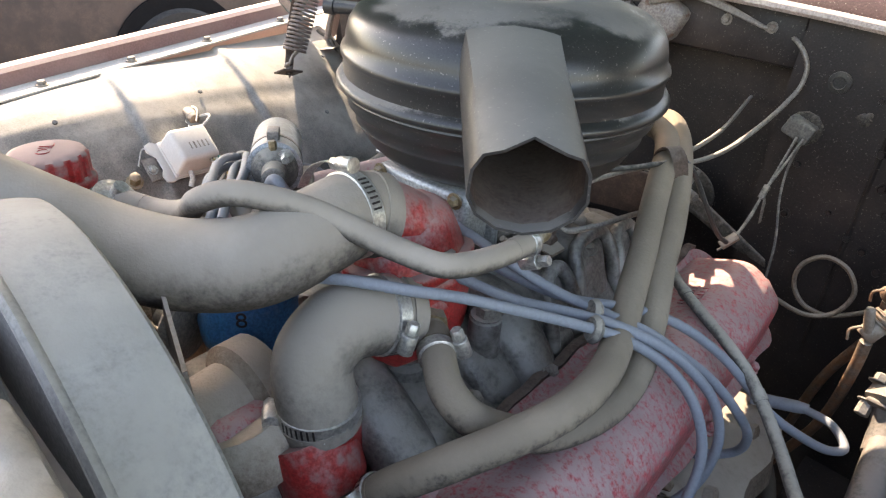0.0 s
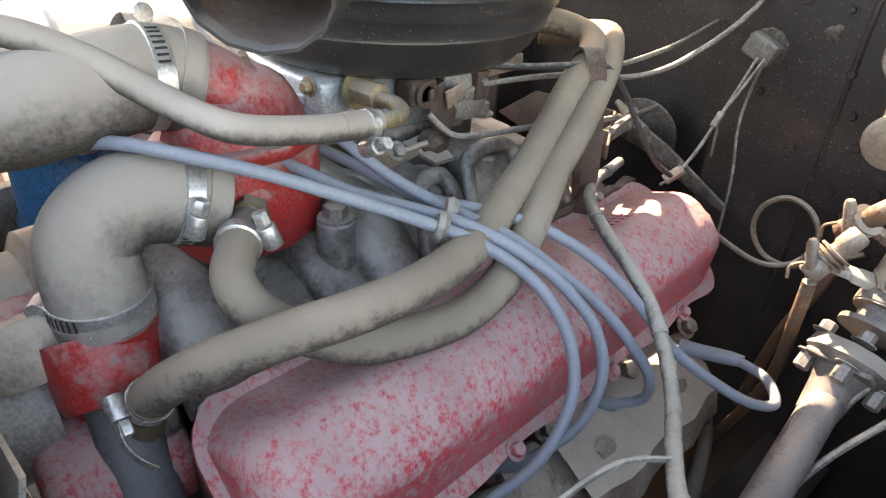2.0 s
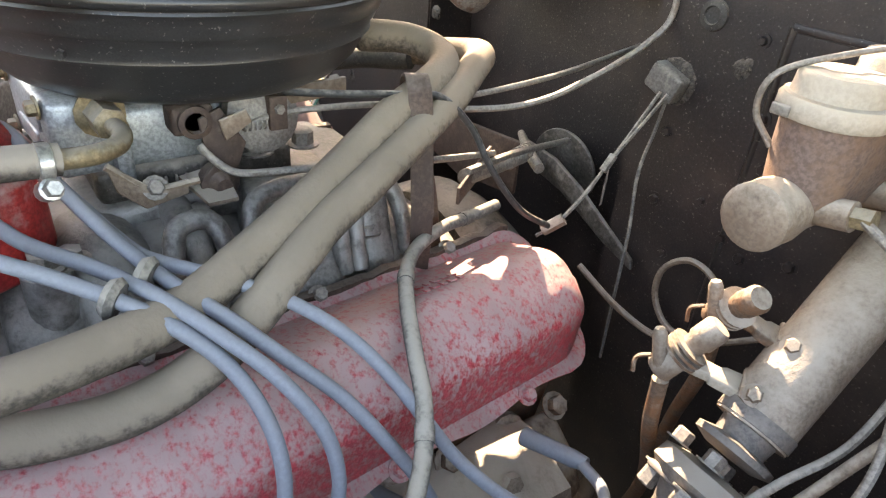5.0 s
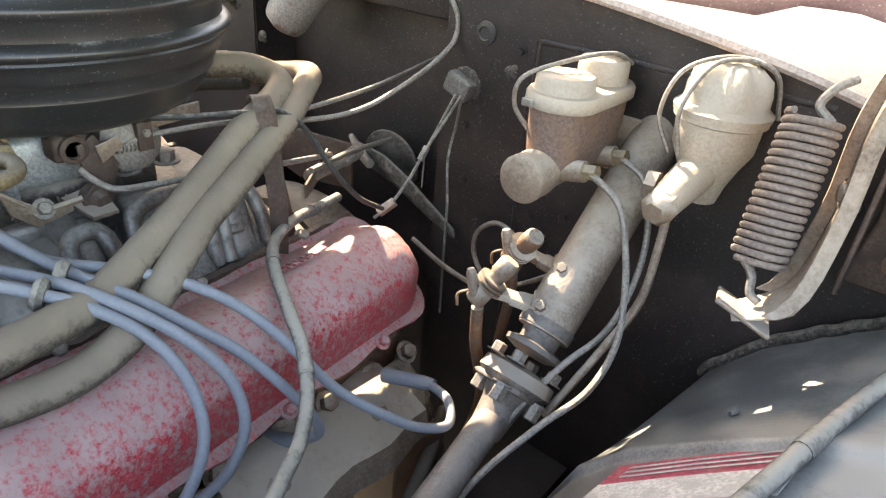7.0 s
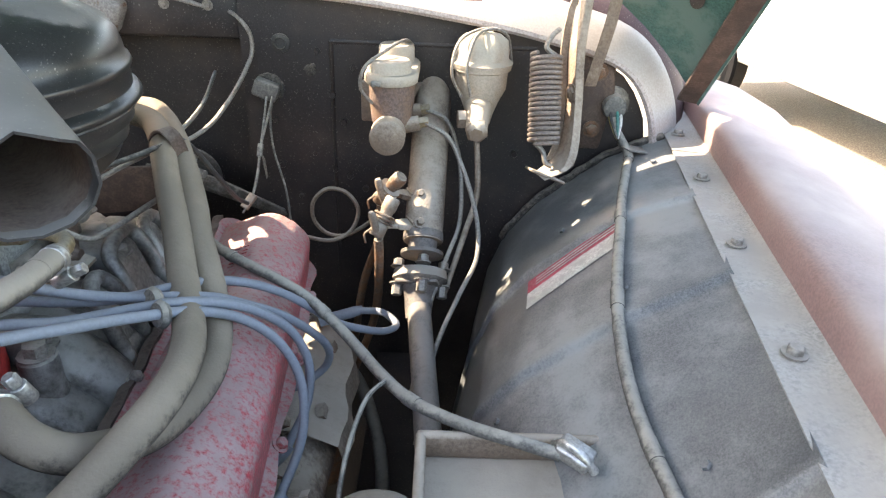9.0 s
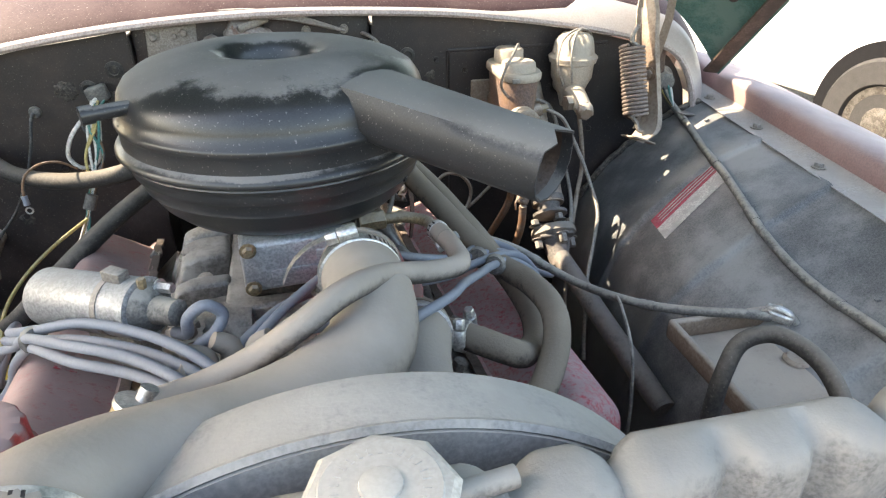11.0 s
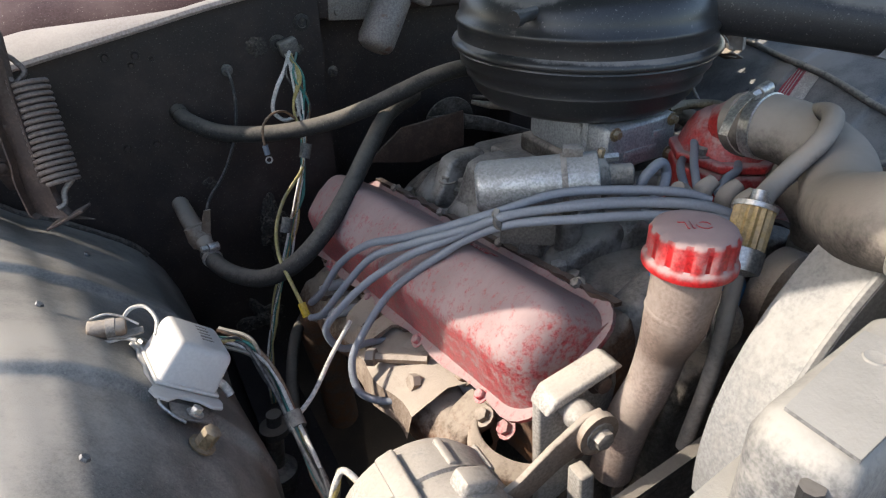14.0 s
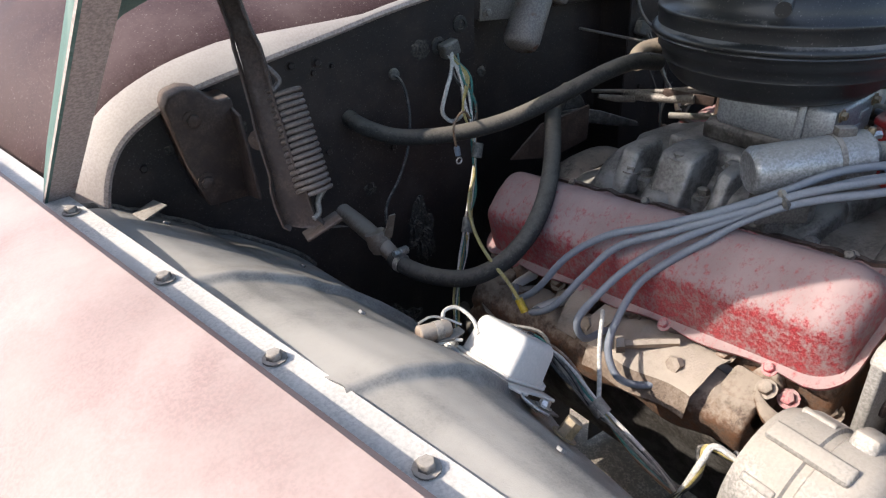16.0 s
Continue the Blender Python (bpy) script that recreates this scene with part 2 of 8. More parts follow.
SHAFT_GREY = material("dusty_grey_shaft_steel", (0.10, 0.093, 0.088), 0.6, 0.1, dust=0.75, dust_colour=(0.24, 0.218, 0.20), second=(0.13, 0.105, 0.09), patch_scale=40, cover=0.35, bump=0.2, patchy=0.8)
BROWN_STEEL = material("brown_surface_rust", (0.085, 0.056, 0.044), 0.6, 0.2, dust=0.6, dust_colour=(0.215, 0.175, 0.15), second=(0.055, 0.036, 0.030), patch_scale=40, cover=0.42, bump=0.3)
CRUST = material("crusty_dried_sealant", (0.07, 0.062, 0.055), 0.95, dust=0.8, dust_colour=(0.19, 0.165, 0.14), second=(0.02, 0.018, 0.016), patch_scale=160, cover=0.25, bump=1.0, grain=420, patchy=1.4)
OIL_PIPE = material("dusty_brown_painted_pipe", (0.17, 0.125, 0.105), 0.6, dust=0.85, dust_colour=(0.34, 0.29, 0.255), second=(0.12, 0.085, 0.07), patch_scale=25, cover=0.05, bump=0.1, patchy=0.5)
# cowl maroon taken darker than the fenders: shade on the cowl, put into the colour
COWL_SHADED = material("shaded_maroon_cowl_paint", (0.050, 0.029, 0.029), 0.60, dust=0.5, dust_colour=(0.12, 0.090, 0.085), second=(0.072, 0.044, 0.043), patch_scale=7, patch=0.5, edge=0.2, cover=0.60, bump=0.04, patchy=1.0, speck=0.6, spec=0.12, chips=0.4)
BLACK_RUBBER = material("black_tyre_rubber", (0.010, 0.010, 0.011), 0.95, bump=0.3, spec=0.05)
# faded cowl edge, with the sunlight along it put into the cream colour
BAND = material("sunlit_cream_cowl_paint", (0.37, 0.325, 0.30), 0.5, dust=0.7, dust_colour=(0.455, 0.415, 0.375), second=(0.28, 0.22, 0.205), patch_scale=10, patch=0.66, edge=0.10, cover=0.36, bump=0.05, patchy=0.6, speck=0.4, variation=0.1)
GROUND = material("gravel_ground", (0.30, 0.26, 0.215), 0.95, second=(0.20, 0.17, 0.14), patch_scale=60, grain=180, bump=0.9, variation=0.4)
WHITE_CAR = material("white_car_paint", (0.72, 0.72, 0.71), 0.3, dust=0.2, variation=0.04, bump=0.0)
TYRE = material("tyre_rubber", (0.022, 0.021, 0.021), 0.85, dust=0.25, dust_colour=(0.14, 0.13, 0.12), patch_scale=30, cover=0.45, bump=0.4)
WIRE_BLACK = material("black_wire", (0.03, 0.03, 0.03), 0.5, dust=0.6, cover=0.45, patch_scale=80)
WIRE_GREEN = material("green_wire", (0.03, 0.16, 0.14), 0.5, dust=0.4, cover=0.5, patch_scale=80)
WIRE_YELLOW = material("yellow_wire", (0.38, 0.31, 0.12), 0.5, dust=0.5, cover=0.5, patch_scale=80)
WIRE_WHITE = material("white_wire", (0.55, 0.53, 0.49), 0.5, dust=0.5, cover=0.5, patch_scale=80)
WIRE_BROWN = material("brown_wire", (0.16, 0.09, 0.05), 0.5, dust=0.5, cover=0.5, patch_scale=80)
FILTER_PAPER = material("yellow_filter_paper", (0.36, 0.25, 0.10), 0.6, dust=0.5)


# ---- mesh tools ----
def thing(name, at, label, category, group="", kind=""):
    e = new(name)
    e.location = at
    e.empty_display_size = 0.02
    return tagged(e, label, category, group, kind)


def world_of(ob):
    p = Vector(ob.location)
    while ob.parent:
        ob = ob.parent
        p += ob.location
    return p


def part(name, bm, mat, parent=None, label="", smooth=45.0):
    """Links a bmesh, given in world metres, as one mesh under a thing or a part."""
    bmesh.ops.remove_doubles(bm, verts=bm.verts, dist=1e-6)
    bmesh.ops.recalc_face_normals(bm, faces=bm.faces)
    for f in bm.faces:
        f.smooth = True
    for e in bm.edges:
        e.smooth = e.calc_face_angle(3.2) < radians(smooth)
    lo = [min(v.co[i] for v in bm.verts) for i in range(3)]
    hi = [max(v.co[i] for v in bm.verts) for i in range(3)]
    base = Vector(((lo[0] + hi[0]) / 2, (lo[1] + hi[1]) / 2, lo[2]))
    bmesh.ops.translate(bm, verts=bm.verts, vec=-base)
    me = bpy.data.meshes.new(name)
    bm.to_mesh(me)
    bm.free()
    me.materials.append(mat)
    ob = new(name, me)
    if parent:
        ob.location = base - world_of(parent)
        ob.parent = parent
    else:
        ob.location = base
    if label:
        ob["label"] = label
    return ob


def nudge(ob, x, y, z):
    """Moves a thing with its parts to its place in the bay."""
    ob.location += Vector((x, y, z))
    return ob


def solo(name, bm, mat, label, category, group="", kind="", smooth=45.0):
    return tagged(part(name, bm, mat, None, "", smooth), label, category, group, kind)


def curve_points(pts, steps=8):
    """Points of a smooth line through pts (centripetal Catmull-Rom)."""
    P = [Vector(p) for p in pts]
    if len(P) == 2:
        return [P[0].lerp(P[1], i / steps) for i in range(steps + 1)]
    P = [P[0] * 2 - P[1]] + P + [P[-1] * 2 - P[-2]]
    out = []
    for i in range(1, len(P) - 2):
        p0, p1, p2, p3 = P[i - 1:i + 3]
        t0 = 0.0
        t1 = t0 + max((p1 - p0).length, 1e-6) ** 0.5
        t2 = t1 + max((p2 - p1).length, 1e-6) ** 0.5
        t3 = t2 + max((p3 - p2).length, 1e-6) ** 0.5
        for k in range(steps):
            t = t1 + (t2 - t1) * k / steps
            a1 = p0 * ((t1 - t) / (t1 - t0)) + p1 * ((t - t0) / (t1 - t0))
            a2 = p1 * ((t2 - t) / (t2 - t1)) + p2 * ((t - t1) / (t2 - t1))
            a3 = p2 * ((t3 - t) / (t3 - t2)) + p3 * ((t - t2) / (t3 - t2))
            b1 = a1 * ((t2 - t) / (t2 - t0)) + a2 * ((t - t0) / (t2 - t0))
            b2 = a2 * ((t3 - t) / (t3 - t1)) + a3 * ((t - t1) / (t3 - t1))
            out.append(b1 * ((t2 - t) / (t2 - t1)) + b2 * ((t - t1) / (t2 - t1)))
    return out + [P[-2]]


def tube(pts, r, seg=12, steps=8, bm=None, open_end=False):
    """A round tube along a smooth line; r is one radius or one for each given point."""
    bm = bm or bmesh.new()
    C = curve_points(pts, steps)
    n = len(C)
    if not isinstance(r, (int, float)):
        rr = []
        for i in range(n):
            u = i / (n - 1) * (len(r) - 1)
            k = min(int(u), len(r) - 2)
            rr.append(r[k] + (r[k + 1] - r[k]) * (u - k))
    else:
        rr = [r] * n
    tang = [(C[min(i + 1, n - 1)] - C[max(i - 1, 0)]).normalized() for i in range(n)]
    side = tang[0].orthogonal().normalized()
    rings = []
    for i in range(n):
        side = (side - tang[i] * side.dot(tang[i])).normalized()
        up = tang[i].cross(side)
        rings.append([bm.verts.new(C[i] + (side * math.cos(a) + up * math.sin(a)) * rr[i]) for a in (2 * math.pi * k / seg for k in range(seg))])
    for a, b in zip(rings, rings[1:]):
        for k in range(seg):
            bm.faces.new((a[k], a[(k + 1) % seg], b[(k + 1) % seg], b[k]))
    if not open_end:
        bm.faces.new(rings[0][::-1])
        bm.faces.new(rings[-1])
    return bm


def loft(loops, bm=None, closed=True, caps=True):
    """Joins loops of points, one after another."""
    bm = bm or bmesh.new()
    L = [[bm.verts.new(p) for p in loop] for loop in loops]
    for a, b in zip(L, L[1:]):
        m = len(a)
        for k in range(m if closed else m - 1):
            bm.faces.new((a[k], a[(k + 1) % m], b[(k + 1) % m], b[k]))
    if caps and closed:
        bm.faces.new(L[0][::-1])
        bm.faces.new(L[-1])
    return bm


def frame_of(axis):
    z = Vector(axis).normalized()
    x = z.orthogonal().normalized()
    if abs(z.z) > 0.99:
        x = Vector((1, 0, 0))
    return x, z.cross(x), z


def lathe(centre, axis, profile, seg=32, bm=None):
    """A turned shape: profile of (radius, distance along the axis)."""
    bm = bm or bmesh.new()
    x, y, z = frame_of(axis)
    c = Vector(centre)
    loops = []
    for r, h in profile:
        loops.append([bm.verts.new(c + z * h + (x * math.cos(a) + y * math.sin(a)) * max(r, 1e-4)) for a in (2 * math.pi * k / seg for k in range(seg))])
    for a, b in zip(loops, loops[1:]):
        for k in range(seg):
            bm.faces.new((a[k], a[(k + 1) % seg], b[(k + 1) % seg], b[k]))
    bm.faces.new(loops[0][::-1])
    bm.faces.new(loops[-1])
    return bm


def box(centre, size, rot=(0, 0, 0), bevel=0.0, bm=None, seg=2):
    bm2 = bmesh.new()
    bmesh.ops.create_cube(bm2, size=1.0)
    bmesh.ops.scale(bm2, vec=size, verts=bm2.verts)
    if bevel:
        bmesh.ops.bevel(bm2, geom=bm2.edges[:], offset=bevel, segments=seg, affect="EDGES", profile=0.5)
    bmesh.ops.transform(bm2, matrix=pose(*centre, *rot), verts=bm2.verts)
    if bm is None:
        return bm2
    return merge(bm, bm2)


def merge(bm, other):
    me = bpy.data.meshes.new("tmp")
    other.to_mesh(me)
    other.free()
    bm.from_mesh(me)
    bpy.data.meshes.remove(me)
    return bm


def round_edges(bm, width, angle=35.0, seg=2):
    bmesh.ops.remove_doubles(bm, verts=bm.verts, dist=1e-6)
    bmesh.ops.recalc_face_normals(bm, faces=bm.faces)
    sharp = [e for e in bm.edges if e.is_manifold and e.calc_face_angle(0) > radians(angle)]
    bmesh.ops.bevel(bm, geom=sharp, offset=width, segments=seg, affect="EDGES", profile=0.5, clamp_overlap=True)
    return bm


def plate(outline, normal, thick, bm=None):
    """A flat sheet with the given outline and thickness."""
    n = Vector(normal).normalized() * thick
    o = [Vector(p) for p in outline]
    return loft([o, [p + n for p in o]], bm)


def bolt(at, axis, size=0.006, height=0.006, washer=True, bm=None):
    """A hex head with its washer."""
    bm = bm or bmesh.new()
    if washer:
        lathe(at, axis, [(size * 1.5, 0), (size * 1.5, 0.0015)], 12, bm)
    lathe(at, axis, [(size, 0.001), (size, height), (size * 0.8, height + 0.0012)], 6, bm)
    return bm


def grid_sheet(f, us, vs, thick=None, bm=None):
    """A sheet over a grid of parameters."""
    bm = bm or bmesh.new()
    V = [[bm.verts.new(f(u, v)) for v in vs] for u in us]
    for i in range(len(us) - 1):
        for j in range(len(vs) - 1):
            bm.faces.new((V[i][j], V[i + 1][j], V[i + 1][j + 1], V[i][j + 1]))
    if thick:
        bmesh.ops.recalc_face_normals(bm, faces=bm.faces)
        bmesh.ops.solidify(bm, geom=bm.faces[:], thickness=thick)
    return bm


def steps(a, b, n):
    return [a + (b - a) * i / n for i in range(n + 1)]


# ---- ground ----
def ground():
    bm = grid_sheet(lambda u, v: (u, v, 0.012 * noise.noise(Vector((u * 2.0, v * 2.0, 0))) if abs(u) < 6 and abs(v) < 6 else 0.0),
                    [-900, -200, -40, -12] + steps(-6, 6, 60) + [12, 40, 200, 900], [-900, -200, -40, -12] + steps(-6, 6, 60) + [12, 40, 200, 900])
    solo("ground", bm, GROUND, "dusty tan gravel ground of the yard", "ground", kind="structure")


ground()

# ---- body panels ----
CX = 0.03          # centre plane of the truck
WALL_Y = 0.405     # front face of the firewall


COWL_EDGE = [(-0.756, 1.010), (-0.750, 1.040), (-0.737, 1.074), (-0.718, 1.101), (-0.691, 1.121), (-0.634, 1.146), (-0.565, 1.162), (-0.508, 1.173), (-0.426, 1.189), (-0.31, 1.212), (-0.16, 1.232), (0.03, 1.243),
             (0.20, 1.240), (0.36, 1.230), (0.48, 1.215), (0.58, 1.199), (0.646, 1.184), (0.717, 1.164), (0.747, 1.146), (0.770, 1.118), (0.786, 1.084), (0.793, 1.056), (0.796, 1.030)]


def cowl_z(x):
    """Height of the cowl's lip over the firewall."""
    if x <= COWL_EDGE[0][0]:
        return COWL_EDGE[0][1]
    for (a, za), (b, zb) in zip(COWL_EDGE, COWL_EDGE[1:]):
        if x <= b:
            return za + (zb - za) * (x - a) / (b - a)
    return COWL_EDGE[-1][1]


def firewall():
    w = thing("wall_firewall", (0, WALL_Y, 0.3), "black painted steel firewall with rust and dust", "firewall", kind="structure")
    for name, x0, x1, y in (("panel", -0.755, -0.165, WALL_Y), ("panel", 0.205, 0.795, WALL_Y), ("panel", -0.165, 0.205, WALL_Y + 0.075)):
        def f(u, v, x0=x0, x1=x1, y=y):
            top = cowl_z(u) - 0.004
            return (u, y + 0.0015 * noise.noise(Vector((u * 9, v * 9, 3))), 0.02 + (top - 0.02) * v)
        bm = grid_sheet(f, steps(x0, x1, 60), steps(0, 1, 30), 0.003)
        part(name, bm, FIREWALL, w)
    for x in (-0.165, 0.205):
        part("return_flange", box((x, WALL_Y + 0.038, 0.77), (0.004, 0.078, 0.90)), FIREWALL, w)
    part("recess_shelf", box((0.02, WALL_Y + 0.035, 1.205), (0.364, 0.05, 0.07), bevel=0.004), FIREWALL, w)
    # swage lines and studs
    for a, b in (((0.33, 1.175), (0.62, 1.175)), ((0.33, 1.175), (0.33, 0.80))):
        part("swage", tube([(a[0], WALL_Y - 0.001, a[1]), (b[0], WALL_Y - 0.001, b[1])], 0.004, 8), FIREWALL, w)
    rnd = random.Random(4)
    for x, z in ((-0.62, 1.16), (-0.58, 1.165), (-0.45, 1.14), (-0.42, 1.145), (-0.60, 1.06), (-0.57, 1.03), (-0.33, 1.0), (-0.30, 1.02),
                 (0.245, 1.06), (0.30, 1.01), (0.33, 0.985), (0.275, 0.94), (0.36, 1.14), (0.52, 1.10), (0.31, 1.16), (0.25, 0.99), (0.345, 1.06)):
        part("stud", bolt((x, WALL_Y - 0.002, z), (0, -1, 0), 0.0035 + 0.002 * rnd.random(), 0.004), FIREWALL, w)
    for x, z in ((-0.193, 1.172), (-0.235, 1.145), (0.26, 1.17)):
        part("rubber_plug", lathe((x, WALL_Y - 0.001, z), (0, -1, 0), [(0.014, 0), (0.013, 0.004), (0.008, 0.006), (0.007, 0.004)], 20), RUBBER_DARK, w, "dried rubber plug")
    for x, z, r in ((-0.268, 1.143, 0.020), (-0.194, 1.171, 0.016), (-0.150, 1.089, 0.010), (-0.378, 0.940, 0.016), (-0.205, 1.13, 0.014), (0.243, 1.108, 0.026), (0.300, 1.135, 0.012), (-0.66, 1.075, 0.014), (-0.565, 1.085, 0.012)):
        bm = bmesh.new()
        bmesh.ops.create_icosphere(bm, subdivisions=3, radius=1.0)
        for v in bm.verts:
            k = 0.85 + 0.28 * noise.noise(v.co * 2.0 + Vector((x * 40, z * 40, 0))) + 0.16 * noise.noise(v.co * 7 + Vector((z * 30, 0, x * 20)))
            v.co = Vector((x + v.co.x * r * k, WALL_Y - 0.001 + v.co.y * 0.005 * k, z + v.co.z * r * k))
        part("sealant_blob", bm, CRUST, w, "crusty dried sealant")
    for x, z, rx, rz in ((-0.288, 0.832, 0.030, 0.062), (-0.335, 0.650, 0.045, 0.05)):
        bm = bmesh.new()
        bmesh.ops.create_icosphere(bm, subdivisions=5, radius=1.0)
        for v in bm.verts:
            k = 0.75 + 0.7 * noise.noise(v.co * 1.6 + Vector((x * 40, z * 40, 0)))
            g = 0.004 * noise.noise(v.co * 14 + Vector((x * 9, 0, 0))) + 0.003 * noise.noise(v.co * 30)
            v.co = Vector((x + v.co.x * rx * k, WALL_Y - 0.002 + v.co.y * 0.012 * k - abs(g) * 1.6, z + v.co.z * rz * k))
        part("insulation_patch", bm, CRUST, w, "crumbling brown insulation")
    for x, z in ((-0.481, 1.155), (-0.442, 1.153), (-0.484, 1.02), (-0.442, 1.02), (-0.378, 0.945), (-0.70, 1.06), (0.33, 1.10), (0.36, 1.03), (0.352, 0.975), (0.395, 0.99), (0.375, 0.955), (0.60, 1.02), (0.66, 1.10)):
        part("panel_bolt", bolt((x, WALL_Y - 0.002, z), (0, -1, 0), 0.0055, 0.004), FIREWALL, w)
    for x in (-0.10, -0.02, 0.10, 0.16):
        part("screw", bolt((x, WALL_Y + 0.010, 1.215), (0, -1, 0), 0.005, 0.003), DULL_STEEL, w)


firewall()


def cowl():
    c = thing("cowl", (CX, 0.5, 1.1), "faded maroon cowl panel, darkened in colour for shade, with a dusty bare lip", "cowl", kind="structure")
    edge = curve_points([(x, 0, z) for x, z in COWL_EDGE], 4)
    lines = []
    for k, p in enumerate(edge):
        t = (Vector(edge[min(k + 1, len(edge) - 1)]) - Vector(edge[max(k - 1, 0)])).normalized()
        lines.append((Vector(p), Vector((-t.z, 0, t.x))))
    prof = [(-0.018, 0.000), (-0.026, -0.001), (-0.030, 0.003), (-0.028, 0.008), (-0.014, 0.024), (0.006, 0.038), (0.010, 0.037), (0.014, 0.042), (0.045, 0.060), (0.10, 0.080), (0.20, 0.105), (0.36, 0.128), (0.60, 0.140)]

    def f(k, v):
        p, n = lines[k]
        b, a = prof[v]
        if v > 3:
            # the band, pale as if in sun, narrows towards the middle
            wide = min(1.0, max(0.14, (abs(p.x - 0.02) - 0.36) / 0.22)) * (1.5 if p.x > 0.55 else 1.0)
            step = min(v, 6)
            a = a - prof[step][1] + 0.008 + (prof[step][1] - 0.008) * wide
            b = b - prof[step][0] - 0.028 + (prof[step][0] + 0.028) * wide
        return p + n * a + Vector((0, WALL_Y + b, 0))
    ks = range(len(lines))
    part("lip", grid_sheet(f, ks, range(0, 4), 0.002), LIP, c, "pale dusty folded lip")
    part("edge_band", grid_sheet(f, ks, range(3, 7), 0.002), BAND, c, "faded band above the lip, coloured paler for the sun on it")
    # the panel's dark colour holds the shade that no object casts here
    part("panel", grid_sheet(f, ks, range(6, len(prof)), 0.002), COWL_SHADED, c)


cowl()


def rail_x(side, y):
    """Centre line of the bolted flange."""
    if side > 0:
        return 0.778 + 0.147 * y
    return -0.7225 - 0.256 * y


def fender_profile(s, side=1):
    """Inner fender in section: s from the rail inwards; distance from the centre plane and height."""
    pts = [(0.752, 1.061), (0.727, 1.053), (0.697, 1.041), (0.664, 1.026), (0.616, 0.988), (0.568, 0.948), (0.530, 0.898), (0.502, 0.820), (0.485, 0.71), (0.477, 0.55), (0.475, 0.22)]
    if side < 0:
        pts = [(0.757, 1.045), (0.708, 1.043), (0.673, 1.034), (0.633, 1.019), (0.593, 0.994), (0.551, 0.954), (0.510, 0.910), (0.482, 0.862), (0.466, 0.815), (0.460, 0.60), (0.460, 0.22)]
    u = s * (len(pts) - 1)
    k = min(int(u), len(pts) - 2)
    w = u - k
    return pts[k][0] * (1 - w) + pts[k + 1][0] * w, pts[k][1] * (1 - w) + pts[k + 1][1] * w


def fender_shift(side, y, s):
    """The rail runs askew; the passenger side's lower wall keeps straight."""
    k = 1.0 if side > 0 else 1.0 - min(1.0, s / 0.55)
    lean = 0.057 * max(0.0, y + 0.08) * min(1.0, s / 0.35) if side < 0 else 0.0
    return (side * (rail_x(side, y) - CX) - 0.765) * k + lean


def fender_drop(side, y, s):
    """Both panels dip towards the grille, away from the rail."""
    if side < 0:
        return -0.18 * max(0.0, -y - 0.10) ** 2 * (1 - s) - 0.113 * max(0.0, y + 0.08) * min(1.0, s / 0.35)
    k = max(0.0, 0.09 - y)
    return -(0.30 * k * k / (k + 0.06)) * min(1.0, s / 0.30) * (1.0 - 0.6 * s)


def inner_fender(side, ribs, label):
    f = thing("inner_fender", (CX + side * 0.6, 0, 0.4), label, "inner fender")

    def shape(y, s):
        d, z = fender_profile(s, side)
        d = d + fender_shift(side, y, s)
        rib = (1.0 if side > 0 else 1.3) * sum(0.010 / (1 + math.exp(-(y - r) / 0.0022)) * math.exp(-max(0.0, y - r) / (0.030 if side > 0 else 0.055)) for r in ribs)
        drop = fender_drop(side, y, s)
        return (CX + side * (d - 0.6 * rib), y, z + drop + 0.7 * rib + 0.002 * noise.noise(Vector((d * 7, y * 7, side))))
    part("panel", grid_sheet(shape, steps(-0.62, WALL_Y, 400), steps(0, 1, 40), 0.0015), INNER if side > 0 else INNER_DUSTY, f)
    for y, s0 in ((0.30, 0.12), (0.22, 0.42), (0.02, 0.30), (-0.05, 0.55), (-0.20, 0.18), (-0.30, 0.42)) if side > 0 else ((0.33, 0.2), (0.24, 0.45), (0.0, 0.3), (-0.24, 0.3)):
        q, q2 = Vector(shape(y, s0)), Vector(shape(y, s0 + 0.02))
        n = Vector((-(q2 - q).z * side, 0, (q2 - q).x * side))
        n = n if n.z > 0 else -n
        part("rivet", bolt(q + n.normalized() * 0.001, n, 0.0042, 0.0025, False), INNER, f)
    return f


inner_fender(-1, (-0.13, 0.10), "dusty black inner fender with pressed ribs, sunlit")
inner_fender(1, (-0.25, -0.02, 0.16), "scuffed black inner fender with pressed ribs")


